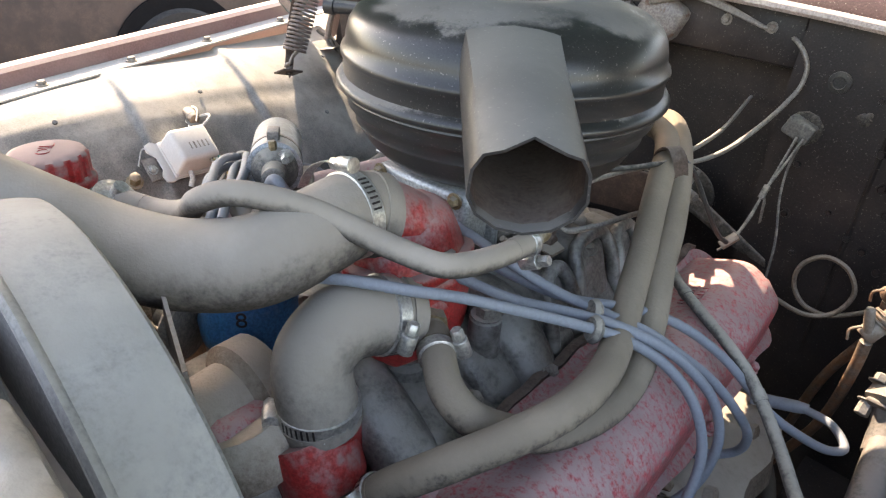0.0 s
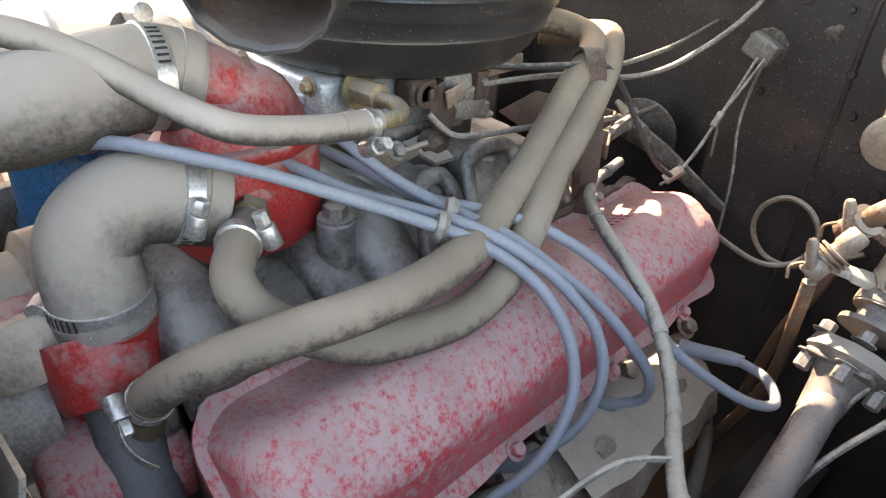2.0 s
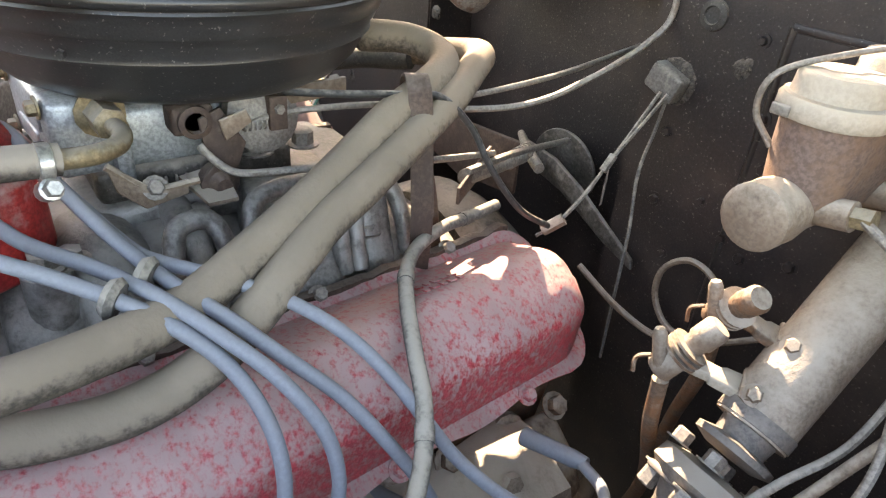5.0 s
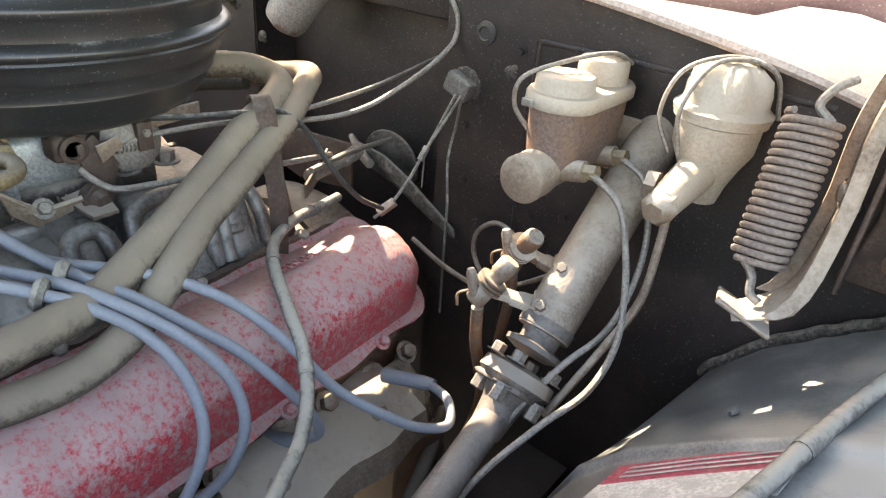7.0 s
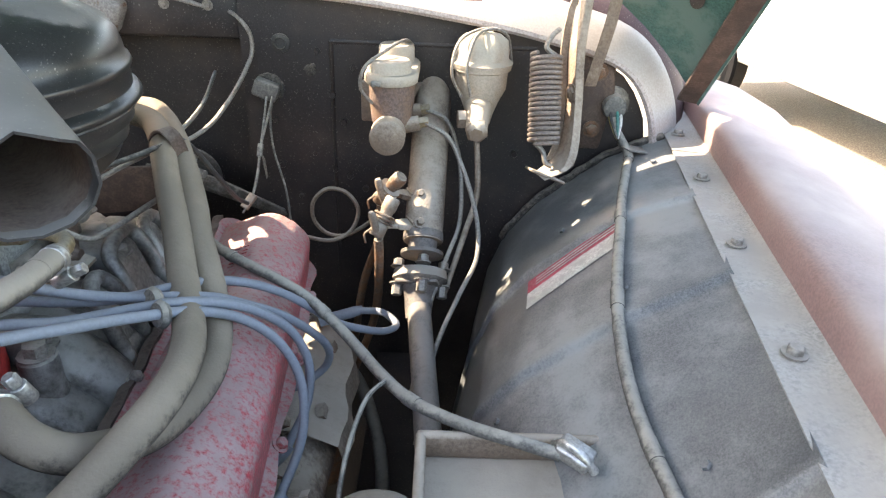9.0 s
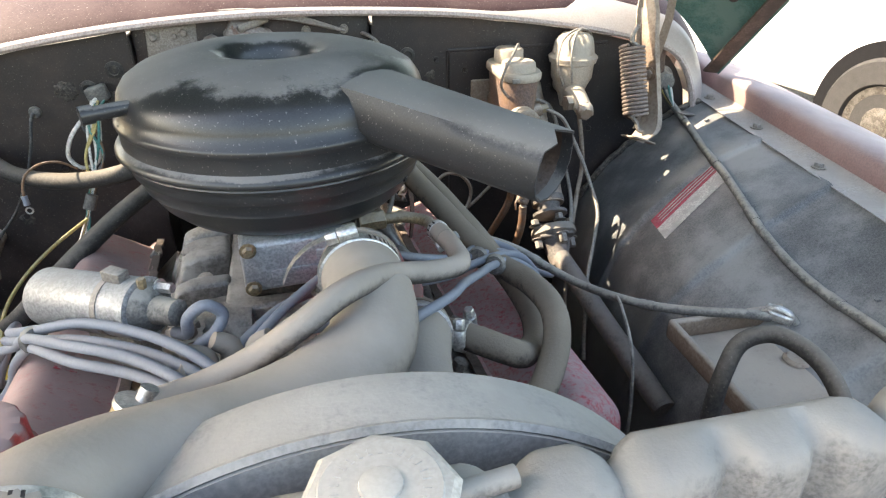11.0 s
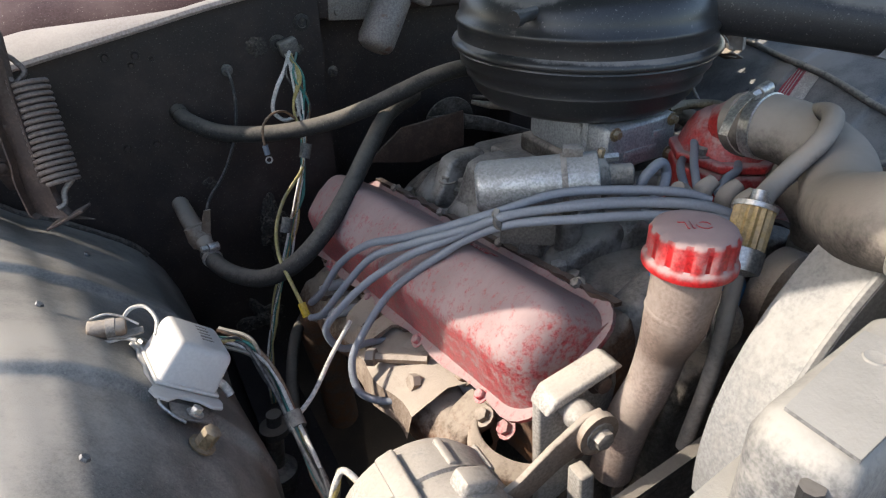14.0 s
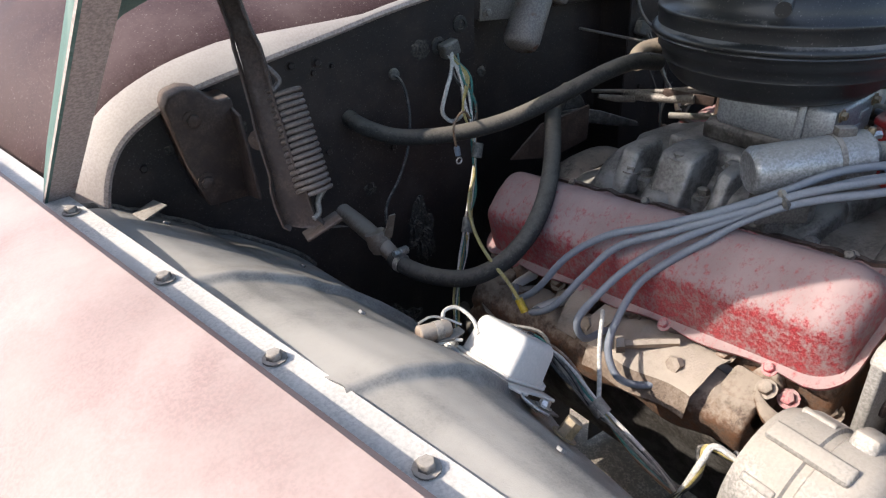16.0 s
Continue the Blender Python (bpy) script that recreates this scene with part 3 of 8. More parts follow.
def outer_fender(side, label, bolts):
    f = thing("outer_fender", (CX + side * 0.9, 0, 0.5), label, "fender")
    sec = [(-0.019, 1.0635), (0.0, 1.0645), (0.024, 1.0655), (0.028, 1.069), (0.032, 1.094), (0.042, 1.102), (0.075, 1.100), (0.14, 1.082), (0.22, 1.042), (0.29, 0.97), (0.33, 0.86), (0.34, 0.70), (0.33, 0.24)]
    if side < 0:
        sec = [(-0.017, 1.0525), (-0.0165, 1.0555), (0.021, 1.056), (0.0245, 1.058), (0.026, 1.080), (0.034, 1.086), (0.075, 1.081), (0.14, 1.060), (0.22, 1.012), (0.29, 0.95), (0.33, 0.85), (0.34, 0.70), (0.33, 0.24)]

    def shape(y, k):
        d, z = sec[k]
        return (rail_x(side, y) + side * d, y, z + (0.0 if side > 0 else 0.045) * y - 0.10 * max(0, -y - 0.2) ** 2)
    ys = steps(-0.75, 0.62, 40)
    part("flange", grid_sheet(lambda y, k: shape(y, k), ys, range(0, 4), 0.0015), RAIL if side > 0 else RAIL_SUNLIT, f, "bare dusty bolt flange")
    part("panel", grid_sheet(lambda y, k: shape(y, k), ys, range(3, len(sec)), 0.0015), MAROON, f)
    for y in bolts:
        part("bolt", bolt((rail_x(side, y), y, (1.0655 if side > 0 else 1.0565 + 0.045 * y) - 0.10 * max(0, -y - 0.2) ** 2), (0, 0, 1), 0.0066, 0.006), DULL_STEEL, f)
    return f


outer_fender(-1, "sun-bleached maroon outer fender with bolted flange", (-0.37, -0.22, -0.065, 0.097, 0.291))
outer_fender(1, "faded maroon outer fender with bolted flange", (-0.32, -0.142, 0.0355, 0.210, 0.385))


# ---- hood ----
def hood():
    global HOOD
    h = HOOD = thing("hood", (CX, 0.40, 1.12), "raised hood with teal painted underside", "hood")
    ang = radians(44.0)

    def shape(u, v):
        z = 0.17 * (1 - abs(u) ** (5 if u > 0 else 16))
        run = 0.200 * (1 - abs(u) ** 4) + 0.075 * math.exp(-((u + 0.27) / 0.10) ** 2) + v * 1.25
        x = (-0.822 + 0.20 * v * 1.25) * (1 - u) / 2 + (0.871 - 0.06 * v * 1.25) * (1 + u) / 2
        return (x, 0.384 + 0.0385 * u - run * math.cos(ang) + z * math.sin(ang), 1.080 + 0.020 * u + run * math.sin(ang) + z * math.cos(ang))
    us = [-1, -0.995, -0.985, -0.97, -0.95, -0.92, -0.88, -0.83] + steps(-0.77, 0.77, 22) + [0.83, 0.88, 0.92, 0.95, 0.98, 1]
    part("panel", grid_sheet(shape, us, steps(0, 1, 14), 0.003), TEAL, h)
    for side in (-1, 1):
        edge = [Vector(shape(side, v)) for v in steps(0, 1, 10)]
        loops = [[p, p + Vector((-side * 0.034, 0, 0.006)), p + Vector((-side * 0.034, 0.003, 0.009)), p + Vector((0, 0.002, 0.004))] for p in edge]
        part("edge_flange", loft(loops), BROWN_STEEL if side > 0 else LIP, h, "brown rusty edge flange" if side > 0 else "dusty tan edge flange")
    for v, z, r in ((0.10, 0.93, 0.011), (0.16, 0.90, 0.006), (0.22, 0.93, 0.011)):
        p = Vector(shape(z, v))
        part("punched_hole", lathe(p + Vector((-0.004, -0.003, -0.001)), (-0.75, -0.55, -0.1), [(r, 0), (r, 0.0012)], 18), FIREWALL, h, "dark punched hole")


hood()


def frame_rails():
    for side in (-1, 1):
        r = thing("frame_rail", (CX + side * 0.40, 0, 0.5), "dark oily steel frame rail under the engine", "frame rail", "frame rails")
        loops = [[(CX + side * a, y, z) for a, z in ((0.36, 0.50), (0.44, 0.50), (0.44, 0.508), (0.368, 0.508), (0.368, 0.632), (0.44, 0.632), (0.44, 0.64), (0.36, 0.64))] for y in (-0.80, 0.55)]
        part("channel", loft(loops), FIREWALL, r)
        for y in steps(-0.30, 0.30, 4):
            part("rivet", bolt((CX + side * 0.358, y, 0.57), (-side, 0, 0), 0.009, 0.006), FIREWALL, r)
    # added dark sheet: keeps the sunlit ground beside the engine out of view
    a = thing("dark_cover_sheet", (-0.42, -0.1, 0.6), "dark sheet added beside the frame to cover sunlit ground", "splash apron")
    part("sheet", grid_sheet(lambda y, x: (x, y, 0.60 + 0.05 * (x + 0.37) ** 2 * 40 + 0.004 * noise.noise(Vector((x * 12, y * 12, 0)))), steps(-0.62, 0.40, 30), steps(-0.51, -0.33, 8), 0.003), FIREWALL, a)
    for y in (-0.3, -0.1, 0.1, 0.3):
        part("clip", bolt((-0.345, y, 0.606), (0, 0, 1), 0.012, 0.005), IRON_RUST, a)
    c = thing("crossmember", (CX, -0.25, 0.42), "dark dusty suspension crossmember", "crossmember")
    part("beam", round_edges(loft([[(x, y, z) for y, z in ((-0.36, 0.36), (-0.14, 0.36), (-0.17, 0.50), (-0.33, 0.50))] for x in (CX - 0.42, CX + 0.42)]), 0.02), IRON, c)
    d = thing("shock_absorber", (-0.42, 0.02, 0.55), "dusty dark shock absorber beside the frame", "shock absorber")
    part("tube", lathe((-0.43, 0.02, 0.50), (0.1, 0, 1), [(0.022, 0), (0.028, 0.01), (0.028, 0.17), (0.012, 0.18), (0.012, 0.24)], 24), IRON, d)
    part("cap", lathe((-0.406, 0.02, 0.735), (0.1, 0, 1), [(0.020, 0), (0.020, 0.010), (0.010, 0.014), (0.010, 0.03)], 20), RUBBER_DARK, d)
    for side in (-1, 1):
        h = thing("loose_hose", (CX + side * 0.35, 0.1, 0.7), "slack dark hose low beside the engine", "hose", "low hoses")
        part("body", tube([(CX + side * 0.30, 0.30, 0.72), (CX + side * 0.36, 0.18, 0.745), (CX + side * 0.40, 0.05, 0.715), (CX + side * 0.39, -0.10, 0.67), (CX + side * 0.34, -0.22, 0.62)], 0.009, 12), RUBBER_DARK, h)
        part("end_fitting", bolt((CX + side * 0.34, -0.22, 0.62), (-side, -1, -0.4), 0.010, 0.03), IRON_RUST, h)


frame_rails()


# ---- engine ----
SLOPE = -0.10      # the engine leans down towards the firewall


def ez(y):
    return SLOPE * (y - 0.10)


def ex(y):
    """Centre line of the engine."""
    return 0.048 - 0.075 * y


def valve_cover(side, label):
    v = thing("valve_cover", (CX + side * 0.25, 0, 0.9), label, "valve cover", "valve covers")
    drive = side > 0

    def lean(y):
        return 0.0 if drive else ez(y)

    def section(y, grow=0.0, lift=1.0, sink=0.0):
        # base inner, top inner, top outer, base outer, as seen from the front
        bi, ti, to, bo = [Vector(q) for q in (((0.178, 0.964), (0.247, 0.992), (0.290, 0.955), (0.284, 0.900)) if drive else ((0.188, 0.964), (0.255, 1.005), (0.304, 0.946), (0.286, 0.876)))]
        mid = (bi + bo) / 2
        pts = []
        def bend(a, b, c, r):
            # a rounded corner at b
            u, v = (a - b).normalized() * r, (c - b).normalized() * r
            return [(b + u) * (1 - w) ** 2 + b * 2 * w * (1 - w) + (b + v) * w * w for w in steps(0.0, 1.0, 5)]
        raw = [bi, bi.lerp(ti, 0.35)] + bend(bi, ti, to, 0.024) + [ti.lerp(to, 0.5) + Vector((0.0015, 0.0015))] + bend(ti, to, bo, 0.013) + [to.lerp(bo, 0.6), bo]
        for k, p in enumerate(raw):
            q = mid + (p - mid) * (1 + grow)
            base = bi.lerp(bo, min(1, max(0, (p - bi).dot(bo - bi) / (bo - bi).length_squared)))
            q = base.lerp(q, lift)
            pts.append((ex(y) + side * q.x, y, q.y + lean(y) - sink))
        return pts
    y0, y1 = -0.272, (0.262 if side > 0 else 0.252)
    ends = [(0.0, -0.60, 0.0), (0.0, -0.60, 0.30)] + [(0.034 * (1 - math.cos(a)), -0.46 * (1 - math.sin(a)), 0.80 + 0.20 * math.sin(a)) for a in steps(0.10, math.pi / 2, 7)]
    stations = [(y0 + d, g, l) for d, g, l in ends] + [(y, 0.0, 1.0) for y in steps(y0 + 0.06, y1 - 0.06, 12)] + [(y1 - d, g, l) for d, g, l in reversed(ends)]
    part("cover_shell", loft([section(y, g, l) for y, g, l in stations]), RED if side > 0 else RED_DUSTY, v, smooth=60)
    # flange with scalloped edge
    bi, bo = (Vector((0.171, 0.9695)), Vector((0.2930, 0.8940))) if drive else (Vector((0.181, 0.9695)), Vector((0.2935, 0.8700)))
    n = Vector((bo.y - bi.y, -(bo.x - bi.x))).normalized() * 0.006
    if n.y > 0:
        n = -n
    loops = []
    for y in [y0 - 0.008, y0 - 0.006, y0 - 0.002, y0 + 0.005, y0 + 0.014] + steps(y0 + 0.026, y1 - 0.026, 40) + [y1 - 0.014, y1 - 0.005, y1 + 0.002, y1 + 0.006, y1 + 0.008]:
        near = min(y - (y0 - 0.008), (y1 + 0.008) - y)
        wob = 0.003 * math.cos(y * 2 * math.pi / 0.13) - (0.036 - math.sqrt(max(0.0, 0.036 ** 2 - (0.036 - near) ** 2)) if near < 0.036 else 0.0)
        a, b = bi - (bo - bi).normalized() * wob, bo + (bo - bi).normalized() * wob
        loops.append([(ex(y) + side * p.x, y, p.y + lean(y)) for p in (a, b, b + n, a + n)])
    part("flange", loft(loops), RED if side > 0 else RED_DUSTY, v)
    # swollen gasket that shows along the inner edge
    pts = [(ex(y) + side * ((0.166 if drive else 0.176) + 0.004 * noise.noise(Vector((y * 40, side, 0)))), y, 0.969 + lean(y) + 0.004 * noise.noise(Vector((y * 55, 2, side)))) for y in steps(y0 + 0.01, y1 - 0.01, 60)]
    part("torn_gasket", loft([[Vector(p) + Vector((side * a, 0, b)) for a, b in ((-0.003, -0.003), (0.006, -0.002), (0.006, 0.003), (-0.004, 0.002))] for p in pts]), BROWN_STEEL, v, "torn brown gasket edge")
    for row in range(2):
        for k in range(6):
            y = (0.105 if side > 0 else -0.13) + 0.0085 * k
            q = Vector((0.215 + 0.011 * row, 0.9803 + 0.0044 * row)) if drive else Vector((0.222 + 0.012 * row, 0.9862 + 0.0073 * row))
            part("embossed_mark", box((ex(y) + side * q.x, y, q.y + lean(y)), (0.0065, 0.0045 + 0.002 * ((k * 3 + row) % 2), 0.0012), (0, -22 if drive else 31, 0)), RED, v, "worn embossed mark")
    out = Vector((0.66 * side, 0, 0.75))
    for y in (-0.21, -0.08, 0.05, 0.18):
        part("flange_bolt", bolt((ex(y) + side * 0.2915, y, (0.894 if drive else 0.870) + lean(y)), out, 0.006, 0.006), RED, v)
        part("flange_bolt", bolt((ex(y) + side * (0.168 if drive else 0.178), y, 0.968 + lean(y)), out, 0.006, 0.007), DULL_STEEL, v)
    return v


valve_cover(1, "red enamelled valve cover, heavily dusted")
valve_cover(-1, "red enamelled valve cover, dusted and half sunlit")


def engine_block():
    e = thing("engine_block", (CX, 0, 0.45), "oily cast iron V8 engine block and heads", "engine")
    for side in (1, -1):
        # cylinder head
        sec = [(0.155, 0.950), (0.262, 0.846), (0.250, 0.775), (0.20, 0.72), (0.10, 0.80)]
        bm = loft([[(ex(y) + side * a, y, b + (0.006 if side > 0 else ez(y))) for a, b in sec] for y in steps(-0.265, 0.255, 6)])
        part("cylinder_head", round_edges(bm, 0.008), IRON_RUST, e, "dusty cast iron head")
        # plug bosses with hex bolts under the cover
        for y in (-0.20, -0.07, 0.06, 0.19):
            part("plug_boss", lathe((ex(y) + side * 0.262, y, 0.832 + ez(y)), (side * 0.85, -0.15, 0.35), [(0.018, -0.01), (0.018, 0.012), (0.012, 0.016)], 12), IRON_RUST, e)
            part("head_bolt", bolt((ex(y) + side * 0.275, y + 0.05, 0.846 + ez(y)), (side * 0.7, 0, 0.7), 0.009, 0.010), IRON_RUST, e)
    sec = [(-0.17, 0.80), (0.17, 0.80), (0.22, 0.70), (0.16, 0.50), (-0.16, 0.50), (-0.22, 0.70)]
    part("crankcase", loft([[(ex(y) + a, y, b) for a, b in sec] for y in (-0.27, 0.26)]), IRON, e)
    part("front_cover", round_edges(loft([[(ex(y) + a, y, b) for a, b in [(-0.13, 0.93), (0.13, 0.93), (0.17, 0.74), (0.10, 0.55), (-0.10, 0.55), (-0.17, 0.74)]] for y in (-0.315, -0.262)]), 0.012), IRON, e)
    return e


engine_block()


def intake_manifold():
    m = thing("intake_manifold", (CX, 0, 0.85), "grimy cast intake manifold between the valve covers", "intake manifold")
    bm = loft([[(ex(y) + a * w, y, b + ez(y)) for a, b in [(-0.175, 0.925), (-0.10, 0.955), (0.10, 0.955), (0.175, 0.925), (0.15, 0.86), (-0.15, 0.86)]]
               for y, w in ((-0.25, 0.92), (-0.20, 1), (0.20, 1), (0.24, 0.95))])
    part("valley_cover", round_edges(bm, 0.012), MANIFOLD, m)
    # plenum and the short cast runners
    part("plenum", round_edges(loft([[(ex(y) + a * w, y, b) for a, b in ((-0.062, 1.012), (0.062, 1.012), (0.088, 0.985), (0.098, 0.94), (-0.098, 0.94), (-0.088, 0.985))] for y, w in ((-0.155, 0.7), (-0.13, 1.0), (0.15, 1.0), (0.18, 0.7))]), 0.012, 30, 3), MANIFOLD, m)
    for side in (1, -1):
        for y, dz in ((-0.125, 0.0), (-0.035, 0.010), (0.060, 0.006), (0.150, -0.002)):
            bm = loft([[(ex(y) + side * x, y + k * hw, z + dz) for k, z in ((-1, zb), (1, zb), (0.8, zt), (-0.8, zt))] for x, hw, zb, zt in ((0.05, 0.030, 0.94, 1.010), (0.095, 0.032, 0.93, 1.004), (0.125, 0.031, 0.93, 0.990), (0.158, 0.028, 0.925, 0.958))])
            part("runner", round_edges(bm, 0.012, 30, 3), MANIFOLD, m)
        for y in (-0.08, 0.012, 0.105):
            part("cast_boss", lathe((ex(y) + side * 0.105, y, 0.945), (side * 0.12, 0, 1), [(0.017, 0), (0.016, 0.03), (0.012, 0.034)], 16), MANIFOLD, m)
            part("manifold_bolt", bolt((ex(y) + side * 0.110, y, 0.978), (side * 0.12, 0, 1), 0.0085, 0.010), DULL_STEEL, m)
        part("water_crossover", tube([(ex(-0.23) + side * 0.15, -0.235, 0.935), (ex(-0.23) + side * 0.09, -0.235, 0.975), (ex(-0.23) + side * 0.03, -0.225, 0.985)], [0.030, 0.029, 0.030], 14), MANIFOLD, m)
        for y in (-0.17, 0.20):
            part("manifold_bolt", bolt((ex(y) + side * 0.145, y, 0.945 + ez(y)), (side * 0.3, 0, 1), 0.008, 0.012), DULL_STEEL, m)
    part("carburettor_flange", round_edges(box((CX + 0.02, 0.01, 1.018), (0.15, 0.20, 0.026)), 0.006), MANIFOLD, m)
    for side in (1, -1):
        # boxed port roofs with raised rims and pockets between them
        for y0, y1, xo, zt in ((-0.048, -0.006, 0.172, 1.030), (0.012, 0.086, 0.166, 1.033), (0.100, 0.150, 0.168, 1.020)):
            bm = loft([[(ex(y) + side * x, y, z) for x, z in ((0.070, 0.950), (0.070, zt + 0.004), (xo - 0.048 - 0.012, zt + 0.003), (xo - 0.040, zt - 0.004), (xo - 0.028, zt - 0.040), (xo - 0.012, 0.950))] for y in (y0 + 0.010, y1 - 0.010)])
            part("port_roof", round_edges(bm, 0.007, 30, 3), MANIFOLD, m)
            rim = [(ex(y0) + side * (xo - 0.020), y0, 0.965), (ex(y0) + side * (xo - 0.034), y0 + 0.002, zt - 0.016), (ex(y0) + side * (xo - 0.046), y0 + 0.010, zt + 0.004), (ex(y1) + side * (xo - 0.046), y1 - 0.010, zt + 0.004), (ex(y1) + side * (xo - 0.034), y1 - 0.002, zt - 0.016), (ex(y1) + side * (xo - 0.020), y1, 0.965)]
            if side > 0:
                part("cast_rim", tube(rim, 0.0075, 12, 5), MANIFOLD, m, "raised cast rim, worn bright")
        for y, x in ((-0.105, 0.112), (-0.015, 0.098), (0.050, 0.118), (0.118, 0.128)):
            part("manifold_bolt", bolt((ex(y) + side * x, y, 1.022 if x < 0.12 else 0.985), (side * 0.1, 0, 1), 0.0088, 0.009), DULL_STEEL, m)
        part("tall_boss", lathe((ex(-0.12) + side * 0.112, -0.120, 0.940), (side * 0.04, 0, 1), [(0.026, 0), (0.020, 0.030), (0.0155, 0.055), (0.015, 0.082), (0.011, 0.085)], 20), MANIFOLD, m)
        part("boss_bolt", bolt((ex(-0.12) + side * 0.115, -0.120, 1.024), (side * 0.04, 0, 1), 0.0095, 0.011), DULL_STEEL, m)
        part("runner_hump", tube([(ex(-0.08) + side * 0.050, -0.085, 1.000), (ex(-0.08) + side * 0.095, -0.082, 0.998), (ex(-0.08) + side * 0.130, -0.080, 0.972), (ex(-0.08) + side * 0.155, -0.078, 0.935)], [0.030, 0.031, 0.029, 0.028], 18), MANIFOLD, m)
    part("plug_boss", lathe((CX + 0.115, -0.19, 0.95), (0, 0, 1), [(0.022, 0), (0.020, 0.045), (0.012, 0.05)], 16), MANIFOLD, m)
    part("hex_plug", bolt((CX + 0.115, -0.19, 1.0), (0, 0, 1), 0.010, 0.012), DULL_STEEL, m)
    part("hex_plug", bolt((CX - 0.13, -0.16, 0.965), (0, 0, 1), 0.009, 0.030), STEEL, m)
    part("hex_plug", bolt((CX - 0.11, -0.10, 0.965), (0, 0, 1), 0.009, 0.022), DULL_STEEL, m)
    return m


intake_manifold()


def carburettor():
    c = thing("carburettor", (CX + 0.02, 0, 1.03), "alloy carburettor with brass fittings under the air cleaner", "carburettor")
    part("throttle_body", round_edges(box((0.06, 0.0, 1.043), (0.115, 0.15, 0.026)), 0.006), IRON, c)
    part("main_body", round_edges(box((0.06, 0.0, 1.078), (0.105, 0.125, 0.05)), 0.010), ALLOY, c)
    part("air_horn", lathe((0.055, 0.018, 1.10), (0, 0, 1), [(0.055, 0), (0.055, 0.04)], 28), ALLOY, c)
    bowl = part("fuel_bowl", round_edges(box((0.058, -0.082, 1.083), (0.116, 0.038, 0.056), (0, 0, 5)), 0.006), ALLOY, c, "blue-grey alloy fuel bowl")
    part("raised_badge", box((0.056, -0.1015, 1.074), (0.054, 0.003, 0.010), (0, 0, 5), 0.001), ALLOY, bowl)
    part("raised_badge", box((0.086, -0.0990, 1.090), (0.022, 0.003, 0.011), (0, 0, 5), 0.001), ALLOY, bowl)
    for x in (0.010, 0.105):
        for z in (1.062, 1.105):
            part("bowl_screw", bolt((x, -0.102 + 0.087 * (x - 0.06), z), (0.09, -1, 0), 0.0055, 0.006), BRASS, bowl, "brass bowl screw")
    part("metering_block", round_edges(box((0.060, -0.058, 1.080), (0.120, 0.012, 0.070), (0, 0, 5)), 0.003), ALLOY, c)
    part("inlet_fitting", bolt((0.122, -0.064, 1.102), (1, 0.05, 0.05), 0.011, 0.028), BRASS, c)
    part("vacuum_pot", lathe((0.115, 0.045, 1.085), (1, 0, 0.2), [(0.02, 0), (0.028, 0.006), (0.028, 0.02), (0.015, 0.028)], 20), DULL_STEEL, c)
    # throttle levers on the driver side
    crank = [(-0.006, 1.096), (0.010, 1.103), (0.016, 1.092), (0.027, 1.074), (0.018, 1.052), (0.014, 1.036), (0.006, 1.028), (-0.008, 1.036), (-0.010, 1.048), (0.002, 1.060), (-0.004, 1.074)]
    part("throttle_lever", round_edges(plate([(0.140, y, z) for y, z in crank], (1, 0, 0), 0.004), 0.0008), BROWN_STEEL, c, "brown throttle bell crank")
    part("lever_hub", lathe((0.130, 0.006, 1.044), (1, 0, 0), [(0.014, 0), (0.014, 0.012), (0.008, 0.016), (0.006, 0.020)], 16), BROWN_STEEL, c)
    part("choke_housing", round_edges(box((0.128, -0.008, 1.094), (0.024, 0.030, 0.022)), 0.004), BROWN_STEEL, c)
    part("choke_ring", lathe((0.139, -0.008, 1.094), (1, 0, 0), [(0.012, 0), (0.012, 0.005), (0.008, 0.006), (0.007, 0.001)], 20), BROWN_STEEL, c)
    part("choke_lever", round_edges(plate([(0.148, 0.006, 1.096), (0.148, 0.026, 1.102), (0.148, 0.030, 1.092), (0.148, 0.010, 1.080)], (1, 0, 0), 0.003), 0.0008), TAN_DUST, c)
    part("cable_bracket", round_edges(plate([(0.132, 0.030, 1.108), (0.132, 0.115, 1.112), (0.132, 0.115, 1.098), (0.132, 0.030, 1.094)], (1, 0, 0), 0.004), 0.0008), TAN_DUST, c)
    part("cable_clamp", round_edges(box((0.142, 0.052, 1.094), (0.012, 0.014, 0.026)), 0.001), BROWN_STEEL, c)
    part("clamp_screw", bolt((0.148, 0.052, 1.098), (1, 0, 0), 0.004, 0.003, False), DULL_STEEL, c)
    part("pump_lever", round_edges(plate([(0.140, -0.070, 1.070), (0.142, -0.060, 1.066), (0.146, -0.040, 1.050), (0.146, -0.020, 1.056), (0.146, -0.020, 1.044), (0.146, -0.050, 1.038), (0.142, -0.066, 1.052)], (1, 0, 0.2), 0.004), 0.001), TAN_DUST, c, "dusty accelerator pump lever")
    part("pump_arm", tube([(0.142, -0.070, 1.072), (0.146, -0.045, 1.052), (0.150, -0.012, 1.054)], 0.003, 8), TAN_DUST, c)
    part("lever_screw", bolt((0.146, -0.042, 1.052), (1, 0, 0.5), 0.006, 0.006), DULL_STEEL, c)
    part("throttle_rod", tube([(0.146, -0.008, 1.078), (0.151, -0.004, 1.072), (0.160, 0.010, 1.060), (0.169, 0.041, 1.058), (0.183, 0.097, 1.059), (0.188, 0.16, 1.052), (0.16, 0.26, 1.03)], 0.0030, 8), DULL_STEEL, c)
